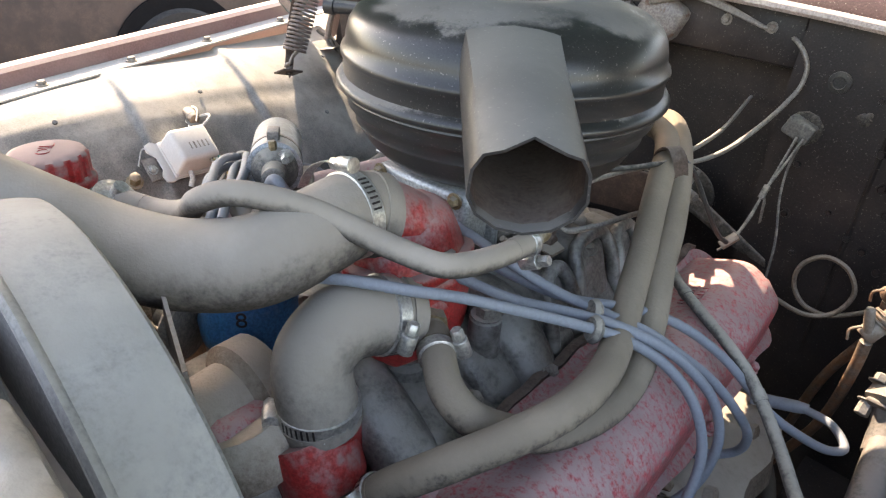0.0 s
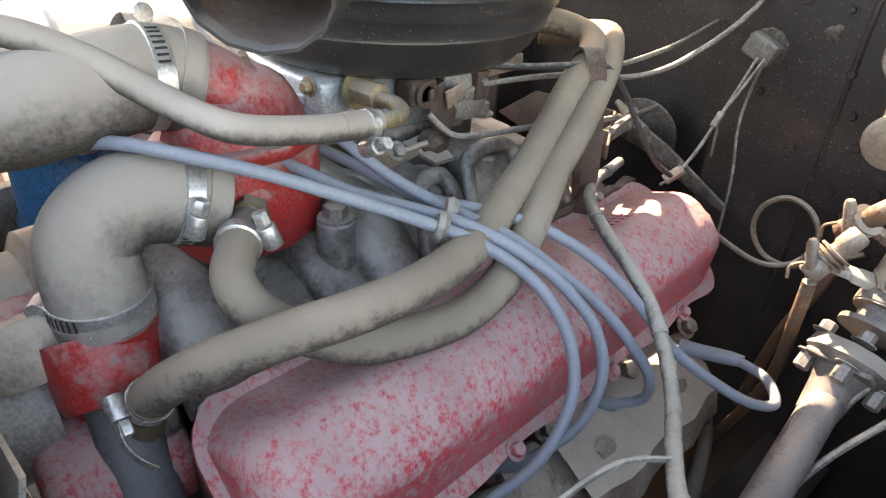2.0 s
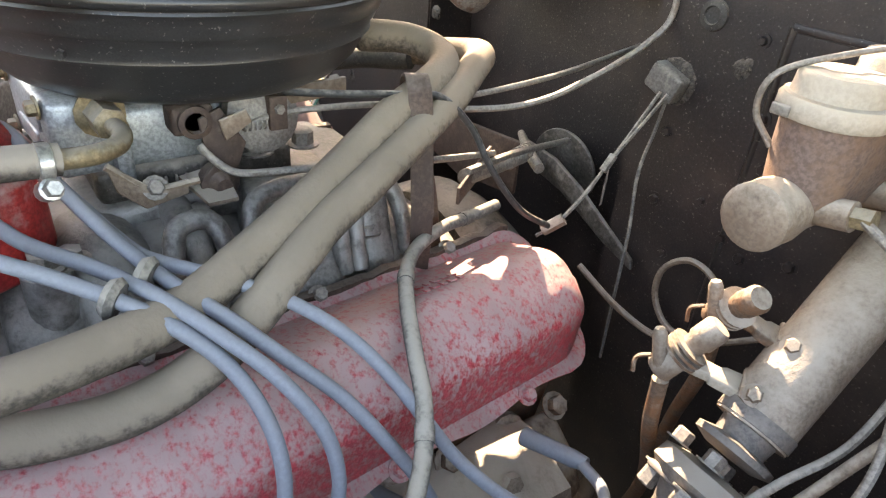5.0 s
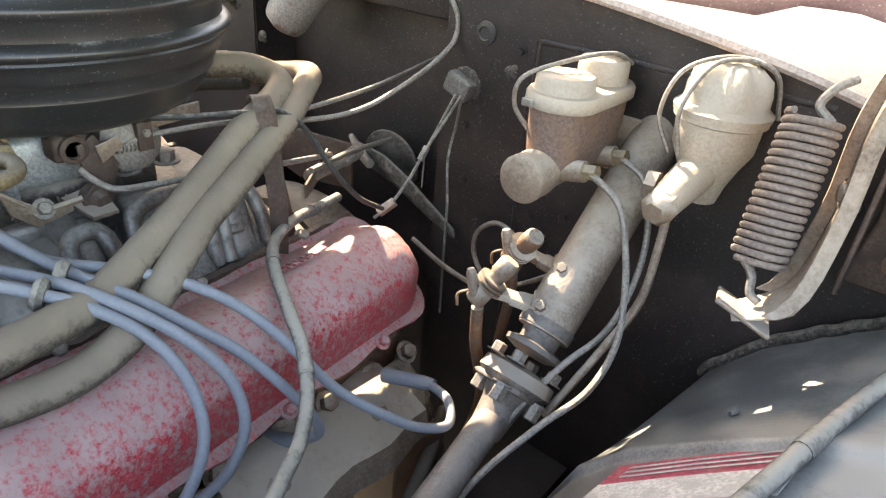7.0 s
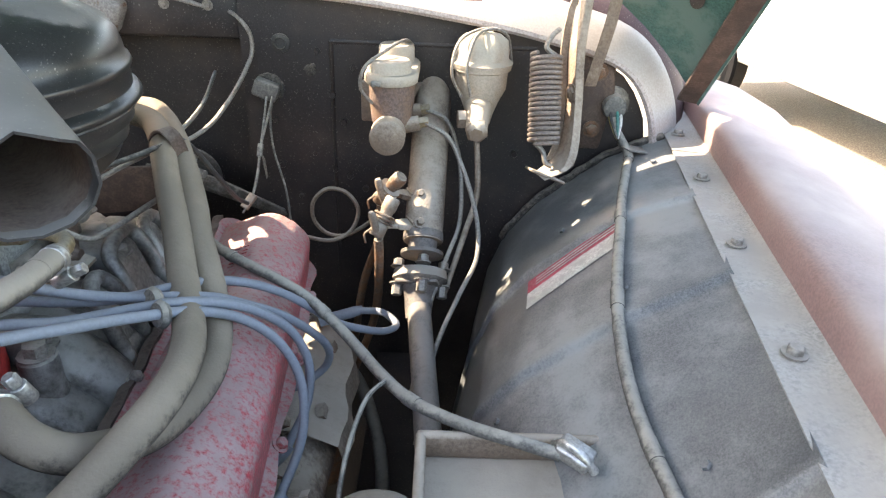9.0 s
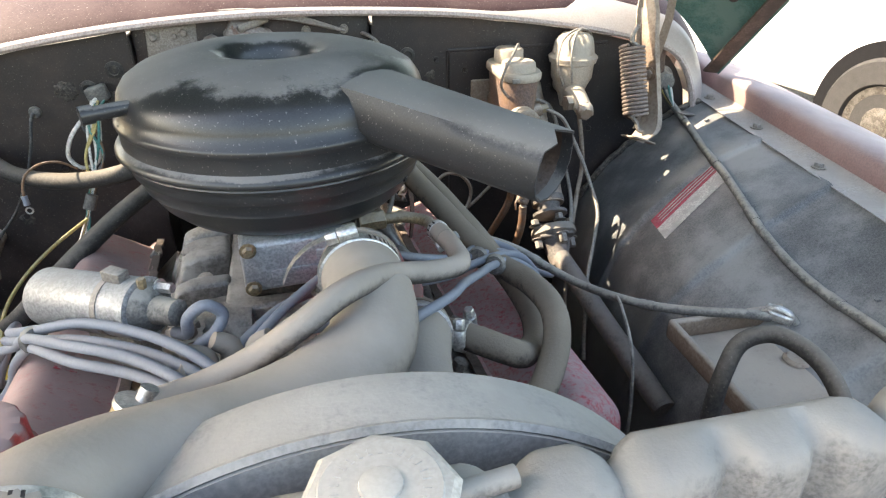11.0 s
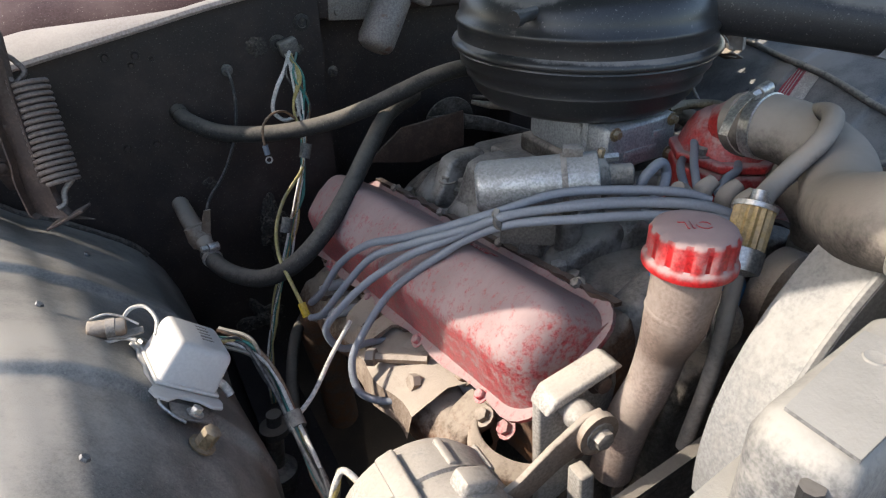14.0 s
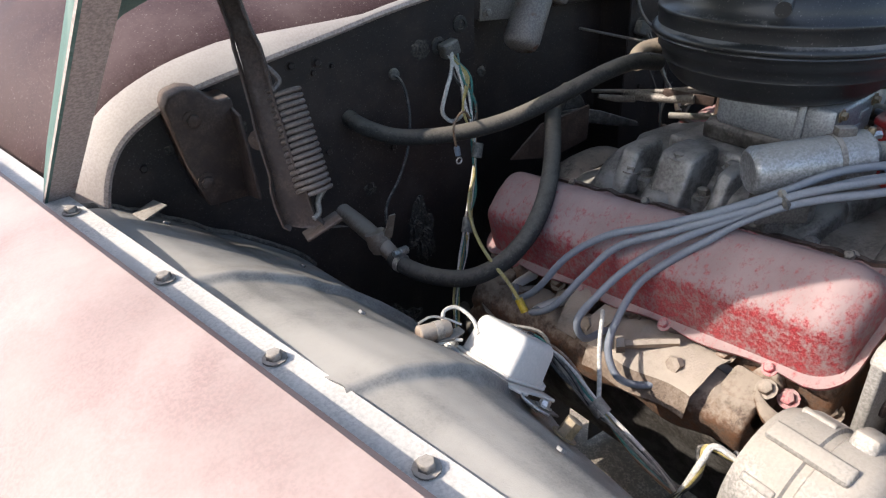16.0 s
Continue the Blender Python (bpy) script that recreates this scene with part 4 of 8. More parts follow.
    part("threaded_end", tube([(0.143 + 0.0034 * math.cos(t), 0.024 + 0.0006 * t, 1.086 + 0.0034 * math.sin(t)) for t in steps(0, 40, 100)], 0.0009, 6, 1), DULL_STEEL, c)
    part("choke_cable", tube([(0.143, 0.026, 1.086), (0.143, 0.052, 1.092), (0.150, 0.10, 1.094), (0.168, 0.18, 1.094), (0.17, 0.30, 1.10), (0.14, 0.47, 1.11)], 0.0028, 8), DULL_STEEL, c)
    part("vacuum_line", tube([(0.10, 0.02, 1.112), (0.150, 0.050, 1.113), (0.176, 0.090, 1.113), (0.188, 0.128, 1.112), (0.196, 0.164, 1.108), (0.203, 0.193, 1.081), (0.216, 0.207, 1.049), (0.226, 0.240, 1.005), (0.227, 0.282, 0.977)], 0.0030, 8), WIRE_BLACK, c)
    part("link_bracket", plate([(0.125, -0.02, 1.045), (0.160, -0.01, 1.036), (0.160, 0.012, 1.036), (0.125, 0.012, 1.05)], (0, 0, 1), 0.003), TAN_DUST, c)
    for y in (0.045, 0.085):
        part("base_stud", bolt((0.115, y, 1.052), (0, 0, 1), 0.009, 0.012), DULL_STEEL, c)
    part("return_spring", tube([(0.12 + 0.006 * math.cos(t), -0.06 + 0.0012 * t, 1.04 + 0.006 * math.sin(t)) for t in steps(0, 40, 80)], 0.0012, 6, 2), DULL_STEEL, c)
    return c


carburettor()


def air_cleaner():
    a = thing("air_cleaner", (0.047, 0.016, 1.12), "round black oil-bath air cleaner, dusty on top", "air cleaner")
    c = (0.0525, 0.0148, 0)
    lid = [(0.0384, 1.1960), (0.0423, 1.2410), (0.0442, 1.2580), (0.0500, 1.2680), (0.0596, 1.2725), (0.0769, 1.2725), (0.1076, 1.2670), (0.1326, 1.2590), (0.1450, 1.2510), (0.1518, 1.2410), (0.1546, 1.2300), (0.1557, 1.2205),
           (0.1590, 1.2180), (0.1602, 1.2145), (0.1585, 1.2105), (0.1571, 1.2080), (0.1576, 1.1950), (0.1624, 1.1920), (0.1647, 1.1885), (0.1647, 1.1855), (0.1624, 1.1830), (0.1489, 1.1830)]
    part("lid", lathe(c, (0, 0, 1), lid, 84), BLACK_GLOSS, a, smooth=50)
    base = [(0.1590, 1.1825), (0.1599, 1.1800), (0.1576, 1.1775), (0.1542, 1.1710), (0.1542, 1.1660), (0.1513, 1.1635), (0.1460, 1.1520), (0.1465, 1.1490), (0.1432, 1.1460), (0.1350, 1.1310), (0.1235, 1.1195), (0.1124, 1.1140), (0.0576, 1.1100)]
    part("base_bowl", lathe(c, (0, 0, 1), base, 84), BLACK_GLOSS, a, smooth=50)
    part("rivet", bolt((c[0] + 0.1525 * math.cos(-0.7), c[1] + 0.1525 * math.sin(-0.7), 1.156), (0.7, -0.6, -0.2), 0.003, 0.002, False), BLACK_GLOSS, a)
    # the intake horn
    p0, p1 = Vector((0.136, -0.078, 1.2345)), Vector((0.268, -0.215, 1.2135))
    d = (p1 - p0).normalized()
    s = d.cross(Vector((0, 0, 1))).normalized()
    u = s.cross(d)

    def ring(q, w, h, k, jag=0.0):
        out = []
        shape = [(-0.46, 0.42), (-0.25, 0.47), (0.0, 0.50), (0.25, 0.47), (0.46, 0.42), (0.50, 0.2), (0.50, -0.1), (0.44, -0.32), (0.25, -0.48), (0.0, -0.52), (-0.25, -0.48), (-0.44, -0.32), (-0.50, -0.1), (-0.50, 0.2)]
        for i, (x, y) in enumerate(shape):
            r = Vector((x, y)).normalized() * 0.5
            x2, y2 = x * (1 - k) + r.x * k, y * (1 - k) + r.y * k
            out.append(q + s * x2 * w + u * y2 * h + d * (jag * (1.0 if i in (1, 3) else -0.9 if i == 2 else 0.15)))
        return out
    loops = [ring(p0.lerp(p1, t), 0.083 - 0.0115 * t, 0.060 + 0.002 * t, 0.15 + 0.6 * t) for t in steps(0, 1, 8)]
    tip = ring(p1 + d * 0.006, 0.0715, 0.061, 0.8, 0.006)
    bm = loft(loops + [tip], caps=False)
    bmesh.ops.recalc_face_normals(bm, faces=bm.faces)
    bmesh.ops.solidify(bm, geom=bm.faces[:], thickness=0.0018)
    part("intake_horn", bm, SNORKEL, a, "dusty black sheet steel intake horn")
    inner = [ring(p0.lerp(p1, t), 0.079 - 0.0115 * t, 0.056 + 0.002 * t, 0.15 + 0.6 * t) for t in steps(0.25, 0.985, 6)]
    bm = loft(inner, caps=False)
    part("horn_lining", bm, BROWN_STEEL, a, "brown rusty inside of the horn")
    part("vent_pipe", tube([(-0.070, -0.056, 1.240), (-0.110, -0.075, 1.239)], 0.0068, 14, open_end=False), BLACK_GLOSS, a)
    part("vent_collar", tube([(-0.104, -0.072, 1.2393), (-0.114, -0.0765, 1.239)], 0.0085, 14), BLACK_GLOSS, a)
    return a


air_cleaner()


# ---- cooling system ----
def thermostat_housing():
    t = thing("thermostat_housing", (0.118, -0.165, 1.0), "red enamelled thermostat housing with hose outlets", "thermostat housing")
    plan = [(0.160, -0.216), (0.167, -0.180), (0.166, -0.152), (0.150, -0.120), (0.130, -0.106), (0.092, -0.112), (0.066, -0.150), (0.074, -0.205), (0.112, -0.230)]
    mid = Vector((0.117, -0.166))

    def ring(z, k):
        return [(mid.x + (x - mid.x) * k, mid.y + (y - mid.y) * k, z) for x, y in plan]
    part("base_block", round_edges(loft([ring(1.004, 0.96), ring(1.020, 1.0), ring(1.070, 1.0), ring(1.076, 0.96)]), 0.005, 25, 3), RED_BARE, t)
    part("cover_flange", round_edges(loft([ring(1.0775, 1.03), ring(1.0885, 1.03)]), 0.003, 25), RED_BARE, t)
    part("dome", loft([ring(1.089, 0.86), ring(1.100, 0.80), ring(1.113, 0.70), ring(1.124, 0.58), ring(1.131, 0.42), ring(1.1335, 0.20)]), RED_BARE, t, smooth=80)
    part("outlet", tube([(0.118, -0.168, 1.104), (0.114, -0.190, 1.122), (0.108, -0.214, 1.131)], [0.034, 0.031, 0.0295], 22), RED_BARE, t)
    part("lug", round_edges(loft([[(0.124 + a * k, -0.141 + b * k, z) for a, b in ((-0.012, -0.008), (0.011, -0.010), (0.013, 0.006), (-0.004, 0.012))] for z, k in ((1.085, 1.3), (1.118, 1.0), (1.125, 0.85))]), 0.003), RED_BARE, t)
    for x, y in ((0.156, -0.160), (0.078, -0.172)):
        part("housing_bolt", bolt((x, y, 1.0885), (0, 0, 1), 0.0082, 0.009), DULL_STEEL, t)
    part("port_boss", lathe((0.156, -0.180, 1.046), (0.9, -0.38, -0.02), [(0.019, -0.01), (0.018, 0.008), (0.0145, 0.011)], 20), RED_BARE, t)
    part("heater_nipple", tube([(0.160, -0.182, 1.046), (0.184, -0.197, 1.045)], 0.0115, 14), BRASS, t)
    part("hex_collar", lathe((0.166, -0.185, 1.046), (0.85, -0.5, -0.02), [(0.0145, 0), (0.0145, 0.011)], 6), BRASS, t)


thermostat_housing()


def water_pump():
    w = thing("water_pump", (0.15, -0.31, 0.85), "red and dusty water pump housing behind the fan", "water pump")
    part("body", round_edges(loft([[(0.15 + a, y, 0.90 + b) for a, b in [(-0.075, -0.06), (0.06, -0.06), (0.070, 0.0), (0.045, 0.022), (-0.035, 0.022), (-0.08, 0.0)]] for y in (-0.355, -0.262)]), 0.014), RED, w)
    ring = [(0.030 * math.cos(q), 0.030 * math.sin(q)) for q in steps(0, 2 * math.pi, 24)[:-1]]
    wide = [(1.0 + 0.35 * max(0.0, -x - 0.5 * y) / 0.030, x, y) for x, y in ring]
    part("neck", round_edges(loft([[(0.150 + x * k * f, -0.284 + y * k * f, z) for f, x, y in wide] for k, z in ((1.12, 0.890), (1.12, 0.930), (1.10, 0.965), (1.04, 0.982))] + [[(0.155 + x, -0.286 + y, 0.992) for f, x, y in wide]]), 0.002), RED_BARE, w, "red neck, bright where the dust is wiped away")
    P, D = Vector((0.157, -0.296, 0.968)), Vector((0.54, -0.02, -0.84)).normalized()
    part("pipe_mouth", lathe(P + D * 0.024, D, [(0.036, -0.040), (0.034, 0.0), (0.032, 0.006), (0.028, 0.007), (0.0240, 0.003), (0.0240, -0.012)], 32), RED_BARE, w, "chipped red rim round the pipe")
    part("sealant_ring", lathe(P + D * 0.027, D, [(0.0275, 0), (0.0265, 0.004), (0.0225, 0.005), (0.0222, 0.0)], 28), TAN_DUST, w)
    part("boss", lathe((0.12, -0.33, 0.965), (-0.3, -0.1, 1), [(0.045, -0.01), (0.045, 0.02), (0.035, 0.03)], 20), TAN_DUST, w)
    part("lower_pipe", tube([P, P + D * 0.04, P + D * 0.09, P + D * 0.14 + Vector((0, 0, -0.01)), P + D * 0.18 + Vector((0, 0.01, -0.05))], 0.0212, 22), PIPE_GREY, w, "smooth grey-black pipe")
    part("bearing_housing", lathe((0.085, -0.375, 0.975), (-0.1, 1, 0), [(0.030, 0), (0.038, 0.012), (0.040, 0.055), (0.052, 0.062), (0.052, 0.085)], 28), TAN_DUST, w, "dusty bearing housing")
    part("pump_lobe", round_edges(loft([[(0.118 + a, y, 0.962 + b) for a, b in ((-0.05, -0.03), (0.03, -0.03), (0.035, 0.02), (0.0, 0.042), (-0.045, 0.03))] for y in (-0.362, -0.300)]), 0.012, 30, 3), RED, w)
    part("outlet", tube([(0.198, -0.288, 0.930), (0.214, -0.288, 0.962)], 0.0125, 14), BRASS, w)
    return w



water_pump()


def fan_belt():
    b = thing("fan_belt", (-0.09, -0.375, 0.9), "worn dark rubber fan belt", "fan belt")
    a, c = Vector((-0.215, -0.375, 0.889)), Vector((0.03, -0.375, 0.952))
    d = (c - a).normalized()
    n = Vector((-d.z, 0, d.x))
    prof = [(-0.006, 0.0), (0.006, 0.0), (0.0045, -0.007), (-0.0045, -0.007)]
    part("run", loft([[a + d * ((c - a).length * w) + Vector((0, u, 0)) + n * (v - 0.004 * math.sin(math.pi * w)) for u, v in prof] for w in steps(0, 1, 10)]), RUBBER_DARK, b)


fan_belt()


def hose_clamp(at, axis, r, screw_dir, width=0.012, group="hose clamps", tail=False):
    """A worm-drive clamp: band, housing and screw."""
    ax = Vector(axis).normalized()
    at = Vector(at)
    sd = Vector(screw_dir)
    sd = (sd - ax * sd.dot(ax)).normalized()
    tn = ax.cross(sd)
    h = thing("hose_clamp", at, "zinc worm-drive hose clamp, dusty", "hose clamp", group)
    band = lathe(at - ax * width / 2, ax, [(r + 0.0005, 0), (r + 0.0016, 0.0006), (r + 0.0016, width - 0.0006), (r + 0.0005, width)], 36)
    part("band", band, STEEL, h)
    base = at + sd * (r + 0.006)
    part("housing", round_edges(merge(lathe(base - tn * 0.010, tn, [(0.0065, 0), (0.0065, 0.016)], 12), box(at + sd * (r + 0.002), (0.001, 0.001, 0.001))), 0.0004), STEEL, h)
    part("screw", bolt(base + tn * 0.006, tn, 0.0052, 0.009, False), STEEL, h)
    for k in range(7):
        a = 0.55 + k * 0.0042 / r
        q = (sd * math.cos(a) - tn * math.sin(a))
        e = sd * math.sin(a) + tn * math.cos(a)
        o = at + q * (r + 0.0015)
        part("slot", loft([[o + q * h + ax * width * 0.30 + e * 0.0008, o + q * h - ax * width * 0.30 + e * 0.0012, o + q * h - ax * width * 0.30 - e * 0.0004, o + q * h + ax * width * 0.30 - e * 0.0008] for h in (0.0, 0.0004)]), FIREWALL, h)
    if tail:
        pts = [at + (sd * math.cos(a) + tn * math.sin(a)) * (r + 0.003 + 0.02 * a) for a in steps(0.2, 1.3, 6)]
        loops = [[p - ax * width * 0.4, p + ax * width * 0.4, p + ax * width * 0.4 + sd * 0.0008, p - ax * width * 0.4 + sd * 0.0008] for p in pts]
        part("loose_end", loft(loops), STEEL, h)
    return h


def hose(name, pts, r, mat, label, group="", seg=18):
    """A hose with slightly swollen ends."""
    h = thing(name, pts[0], label, "hose", group)
    part("body", tube(pts, r, seg, 10), mat, h)
    line = curve_points(pts, 10)
    part("end_cuff", tube(line[1:7], r * 1.045, seg, 1), mat, h)
    part("end_cuff", tube(line[-7:-1], r * 1.045, seg, 1), mat, h)
    return h


def hoses():
    R = 0.0335
    hose("radiator_hose", [(0.112, -0.192, 1.123), (0.108, -0.216, 1.131), (0.113, -0.256, 1.130), (0.105, -0.302, 1.120), (0.068, -0.338, 1.114), (0.024, -0.368, 1.118), (-0.014, -0.398, 1.134), (-0.047, -0.428, 1.152), (-0.064, -0.458, 1.166), (-0.067, -0.490, 1.170)], R, RUBBER, "thick dusty rubber upper radiator hose", "", 28)
    hose_clamp((0.108, -0.220, 1.131), (0.02, -0.97, 0.1), R, (-0.25, 0.1, 1), 0.013, tail=True)
    hose_clamp((-0.066, -0.474, 1.168), (0.08, -0.98, -0.12), R, (-0.75, 0.1, 0.62), 0.016)
    hose("pump_elbow_hose", [(0.157, -0.204, 1.056), (0.153, -0.228, 1.065), (0.145, -0.260, 1.066), (0.144, -0.284, 1.046), (0.152, -0.288, 1.012), (0.155, -0.286, 0.990)], 0.0308, RUBBER, "short dusty rubber elbow hose", "", 26)
    hose_clamp((0.1535, -0.226, 1.0645), (-0.12, -1, 0.3), 0.0308, (1, 0, -0.1), 0.012)
    hose_clamp((0.153, -0.287, 1.006), (0.08, 0, -1), 0.0308, (-0.6, -1, 0), 0.014)
    # heater hoses over the driver side cover
    hose("heater_hose", [(0.214, -0.289, 0.960), (0.232, -0.283, 0.984), (0.262, -0.262, 1.014), (0.288, -0.225, 1.034), (0.301, -0.180, 1.041), (0.297, -0.128, 1.040), (0.274, -0.064, 1.036), (0.253, -0.015, 1.048), (0.235, 0.030, 1.063), (0.214, 0.075, 1.079), (0.194, 0.120, 1.097), (0.174, 0.165, 1.109), (0.150, 0.200, 1.117), (0.122, 0.209, 1.122), (0.096, 0.196, 1.127), (0.070, 0.165, 1.126)], 0.0135, RUBBER_TAN, "long dusty rubber heater hose from the water pump", "heater hoses", 18)
    hose("heater_hose", [(0.180, -0.195, 1.045), (0.205, -0.213, 1.046), (0.230, -0.229, 1.041), (0.250, -0.227, 1.029), (0.267, -0.207, 1.014), (0.286, -0.178, 1.004), (0.298, -0.140, 1.001), (0.301, -0.098, 1.001), (0.295, -0.060, 1.009), (0.282, -0.025, 1.024), (0.268, 0.005, 1.040), (0.252, 0.037, 1.055), (0.238, 0.073, 1.067), (0.212, 0.129, 1.084), (0.180, 0.190, 1.100), (0.154, 0.228, 1.111), (0.128, 0.258, 1.113), (0.102, 0.272, 1.109), (0.075, 0.266, 1.104), (0.045, 0.24, 1.10)], 0.0135, RUBBER_TAN, "long dusty rubber heater hose from the thermostat housing", "heater hoses", 18)
    hose_clamp((0.219, -0.287, 0.968), (0.5, 0.2, 0.75), 0.0135, (0.2, -1, 0.3), 0.009, tail=True)
    hose_clamp((0.200, -0.210, 1.046), (0.8, -0.55, 0.0), 0.0138, (0.5, 0.7, 0.3), 0.010)
    # small bypass hose lying over the radiator hose
    hose("bypass_hose", [(0.198, -0.100, 1.105), (0.203, -0.155, 1.112), (0.197, -0.204, 1.121), (0.172, -0.222, 1.128), (0.147, -0.241, 1.140), (0.127, -0.259, 1.152), (0.106, -0.283, 1.163), (0.084, -0.304, 1.166), (0.058, -0.315, 1.154), (0.028, -0.313, 1.133), (-0.008, -0.320, 1.121), (-0.040, -0.336, 1.123)], 0.0095, RUBBER, "thin dusty rubber hose lying over the radiator hose", "", 14)
    hose_clamp((0.199, -0.108, 1.105), (0.1, -1, 0.1), 0.0095, (0.5, 0, -1), 0.008)
    solo("fuel_pipe", tube([(0.148, -0.062, 1.102), (0.166, -0.060, 1.102), (0.182, -0.066, 1.102), (0.194, -0.080, 1.103), (0.197, -0.100, 1.104)], 0.0062, 12), BRASS, "bent brass fuel pipe", "pipe")


hoses()


def ry(x):
    """The radiator stands slightly skew in the bay."""
    return 0.16 * (min(x, 0.03) - 0.08)


def radiator():
    r = thing("radiator", (0.09, -0.50, 0.5), "dust-covered radiator with a ribbed top tank", "radiator")
    x0, x1 = -0.292, 0.480
    pads = [(-0.292, -0.175), (-0.155, 0.010), (0.030, 0.135), (0.148, 0.195), (0.199, 0.345), (0.350, 0.480)]

    def swell(x):
        # raised pads with valleys between them
        best = 0.0
        for a, b in pads:
            if a <= x <= b:
                soft = 0.009 if x < 0.14 else 0.014
                best = max(best, min(1.0, (x - a) / soft, (b - x) / soft))
        return best ** 0.5 if best > 0 else 0.0

    def sec(x):
        w = 1 - swell(x)
        e = max(0.0, 1 - (x - x0) / 0.016, 1 - (x1 - x) / 0.016)
        top = 1.170 - (0.008 if x > 0.14 else 0.003) * w - 0.009 * e * e - 0.009 * min(1.0, max(0.0, (-0.155 - x) / 0.03))
        o = ry(x) + 0.004 * e * e
        k = min(1.0, max(0.0, (x - 0.14) / 0.10))
        g = max(math.exp(-((x - q) / 0.009) ** 2) for q in (0.252, 0.302, 0.395, 0.440))
        rib = max(math.exp(-((x - q) / 0.008) ** 2) for q in (-0.225, -0.118, -0.048, 0.020))
        f0, rr = -0.511 + o + 0.006 * w * (1 - 0.5 * k) + 0.006 * k * k * (3 - 2 * k) + 0.012 * g - 0.007 * rib, -0.462 + ry(x) - (0.009 if x > 0.14 else 0.005) * w - 0.004 * e * e
        return [(x, f0 + 0.003, 1.10), (x, f0, 1.120), (x, f0 + 0.001, top - 0.012), (x, f0 + 0.004, top - 0.004 - 0.004 * g), (x, f0 + 0.011, top - 0.0045 * g + 0.0016 * noise.noise(Vector((x * 38, 0, 1)))), (x, (f0 + rr) / 2, top - 0.0018 * g + 0.0008 + 0.0022 * noise.noise(Vector((x * 26, 5, 1)))), (x, rr - 0.011, top + 0.001 + 0.0016 * noise.noise(Vector((x * 44, 9, 1)))), (x, rr - 0.004, top - 0.004), (x, rr, 1.145), (x, rr, 1.10)]
    part("top_tank", loft([sec(x) for x in steps(x0, x1, 220)]), TANK, r, smooth=45)
    part("end_groove", tube([(x0 - 0.001, -0.500 + ry(x0), 1.105), (x0 - 0.001, -0.498 + ry(x0), 1.15)], 0.005, 8), CORE, r)
    part("pinhole", lathe((x0 + 0.028, -0.5130 + ry(x0), 1.138), (0, -1, 0), [(0.0035, 0), (0.003, 0.0006)], 12), CORE, r, "small dark hole")
    part("seam_lip", loft([[(x, -0.533 + ry(x), 1.092), (x, -0.533 + ry(x), 1.101), (x, -0.452 + ry(x), 1.101), (x, -0.452 + ry(x), 1.092)] for x in [x0 - 0.008, 0.03, x1 + 0.008]]), TANK, r)
    part("core", loft([[(x, -0.524 + ry(x), 0.55), (x, -0.524 + ry(x), 1.092), (x, -0.465 + ry(x), 1.092), (x, -0.465 + ry(x), 0.55)] for x in (x0 + 0.01, 0.03, x1 - 0.01)]), CORE, r)
    for x in steps(x0 + 0.02, x1 - 0.02, 110):
        part("fin", box((x, -0.5265 + ry(x), 0.83), (0.0012, 0.006, 0.52)), CORE, r)
    for x in (x0 + 0.002, x1 - 0.002):
        part("side_channel", round_edges(box((x, -0.492 + ry(x), 0.82), (0.022, 0.078, 0.56)), 0.004), TANK, r)
    part("outlet_neck", tube([(-0.069, -0.470, 1.159), (-0.070, -0.488, 1.159), (-0.070, -0.506, 1.151), (-0.068, -0.520, 1.136), (-0.064, -0.528, 1.120)], [0.0305, 0.0315, 0.036, 0.040, 0.040], 30), TANK, r)
    lap = [(-0.280, -0.5065), (-0.205, -0.5075), (-0.199, -0.490), (-0.203, -0.470), (-0.280, -0.474)]
    part("soldered_sheet", loft([[(x, y + ry(x), 1.1618) for x, y in lap], [(x, y + ry(x), 1.1638) for x, y in lap]]), TANK, r, "overlapping soldered sheet")
    for x, y in ((-0.219, -0.531), (-0.219, -0.549)):
        part("dimple", lathe((x, y, 1.1632), (0, 0, 1), [(0.006, 0), (0.005, 0.0015), (0.003, 0.001)], 16), TANK, r)
    cx, cy, cz = 0.085, -0.502, 1.176
    part("filler_neck", lathe((cx, cy, 1.160), (0, 0, 1), [(0.032, 0), (0.028, 0.014), (0.031, 0.017), (0.031, 0.020)], 28), TANK, r)
    part("overflow_pipe", tube([(0.112, -0.499, 1.174), (0.146, -0.494, 1.174)], 0.0055, 12), TANK, r)
    cap = part("radiator_cap", lathe((cx, cy, cz), (0, 0, 1), [(0.029, 0), (0.0335, 0.002), (0.0345, 0.011), (0.031, 0.0145), (0.027, 0.0155)], 8), CAP_ZINC, r, "dusty zinc octagonal cap with worn lettering", smooth=25)
    part("disc", lathe((cx, cy, cz + 0.0150), (0, 0, 1), [(0.0265, 0), (0.0255, 0.0012), (0.012, 0.0016)], 32), CAP_ZINC, cap)
    part("rivet", lathe((cx, cy, cz + 0.0163), (0, 0, 1), [(0.0095, 0), (0.009, 0.0018), (0.006, 0.0026)], 20), CAP_ZINC, cap)
    for k in range(26):
        a = 2 * math.pi * k / 26
        part("worn_letter", box((cx + 0.019 * math.cos(a), cy + 0.019 * math.sin(a), cz + 0.0166), (0.0036, 0.0018, 0.0005), (0, 0, math.degrees(a))), CAP_ZINC, cap)
    crease = [(-0.172, -0.541), (-0.150, -0.544), (-0.120, -0.541), (-0.092, -0.540)]
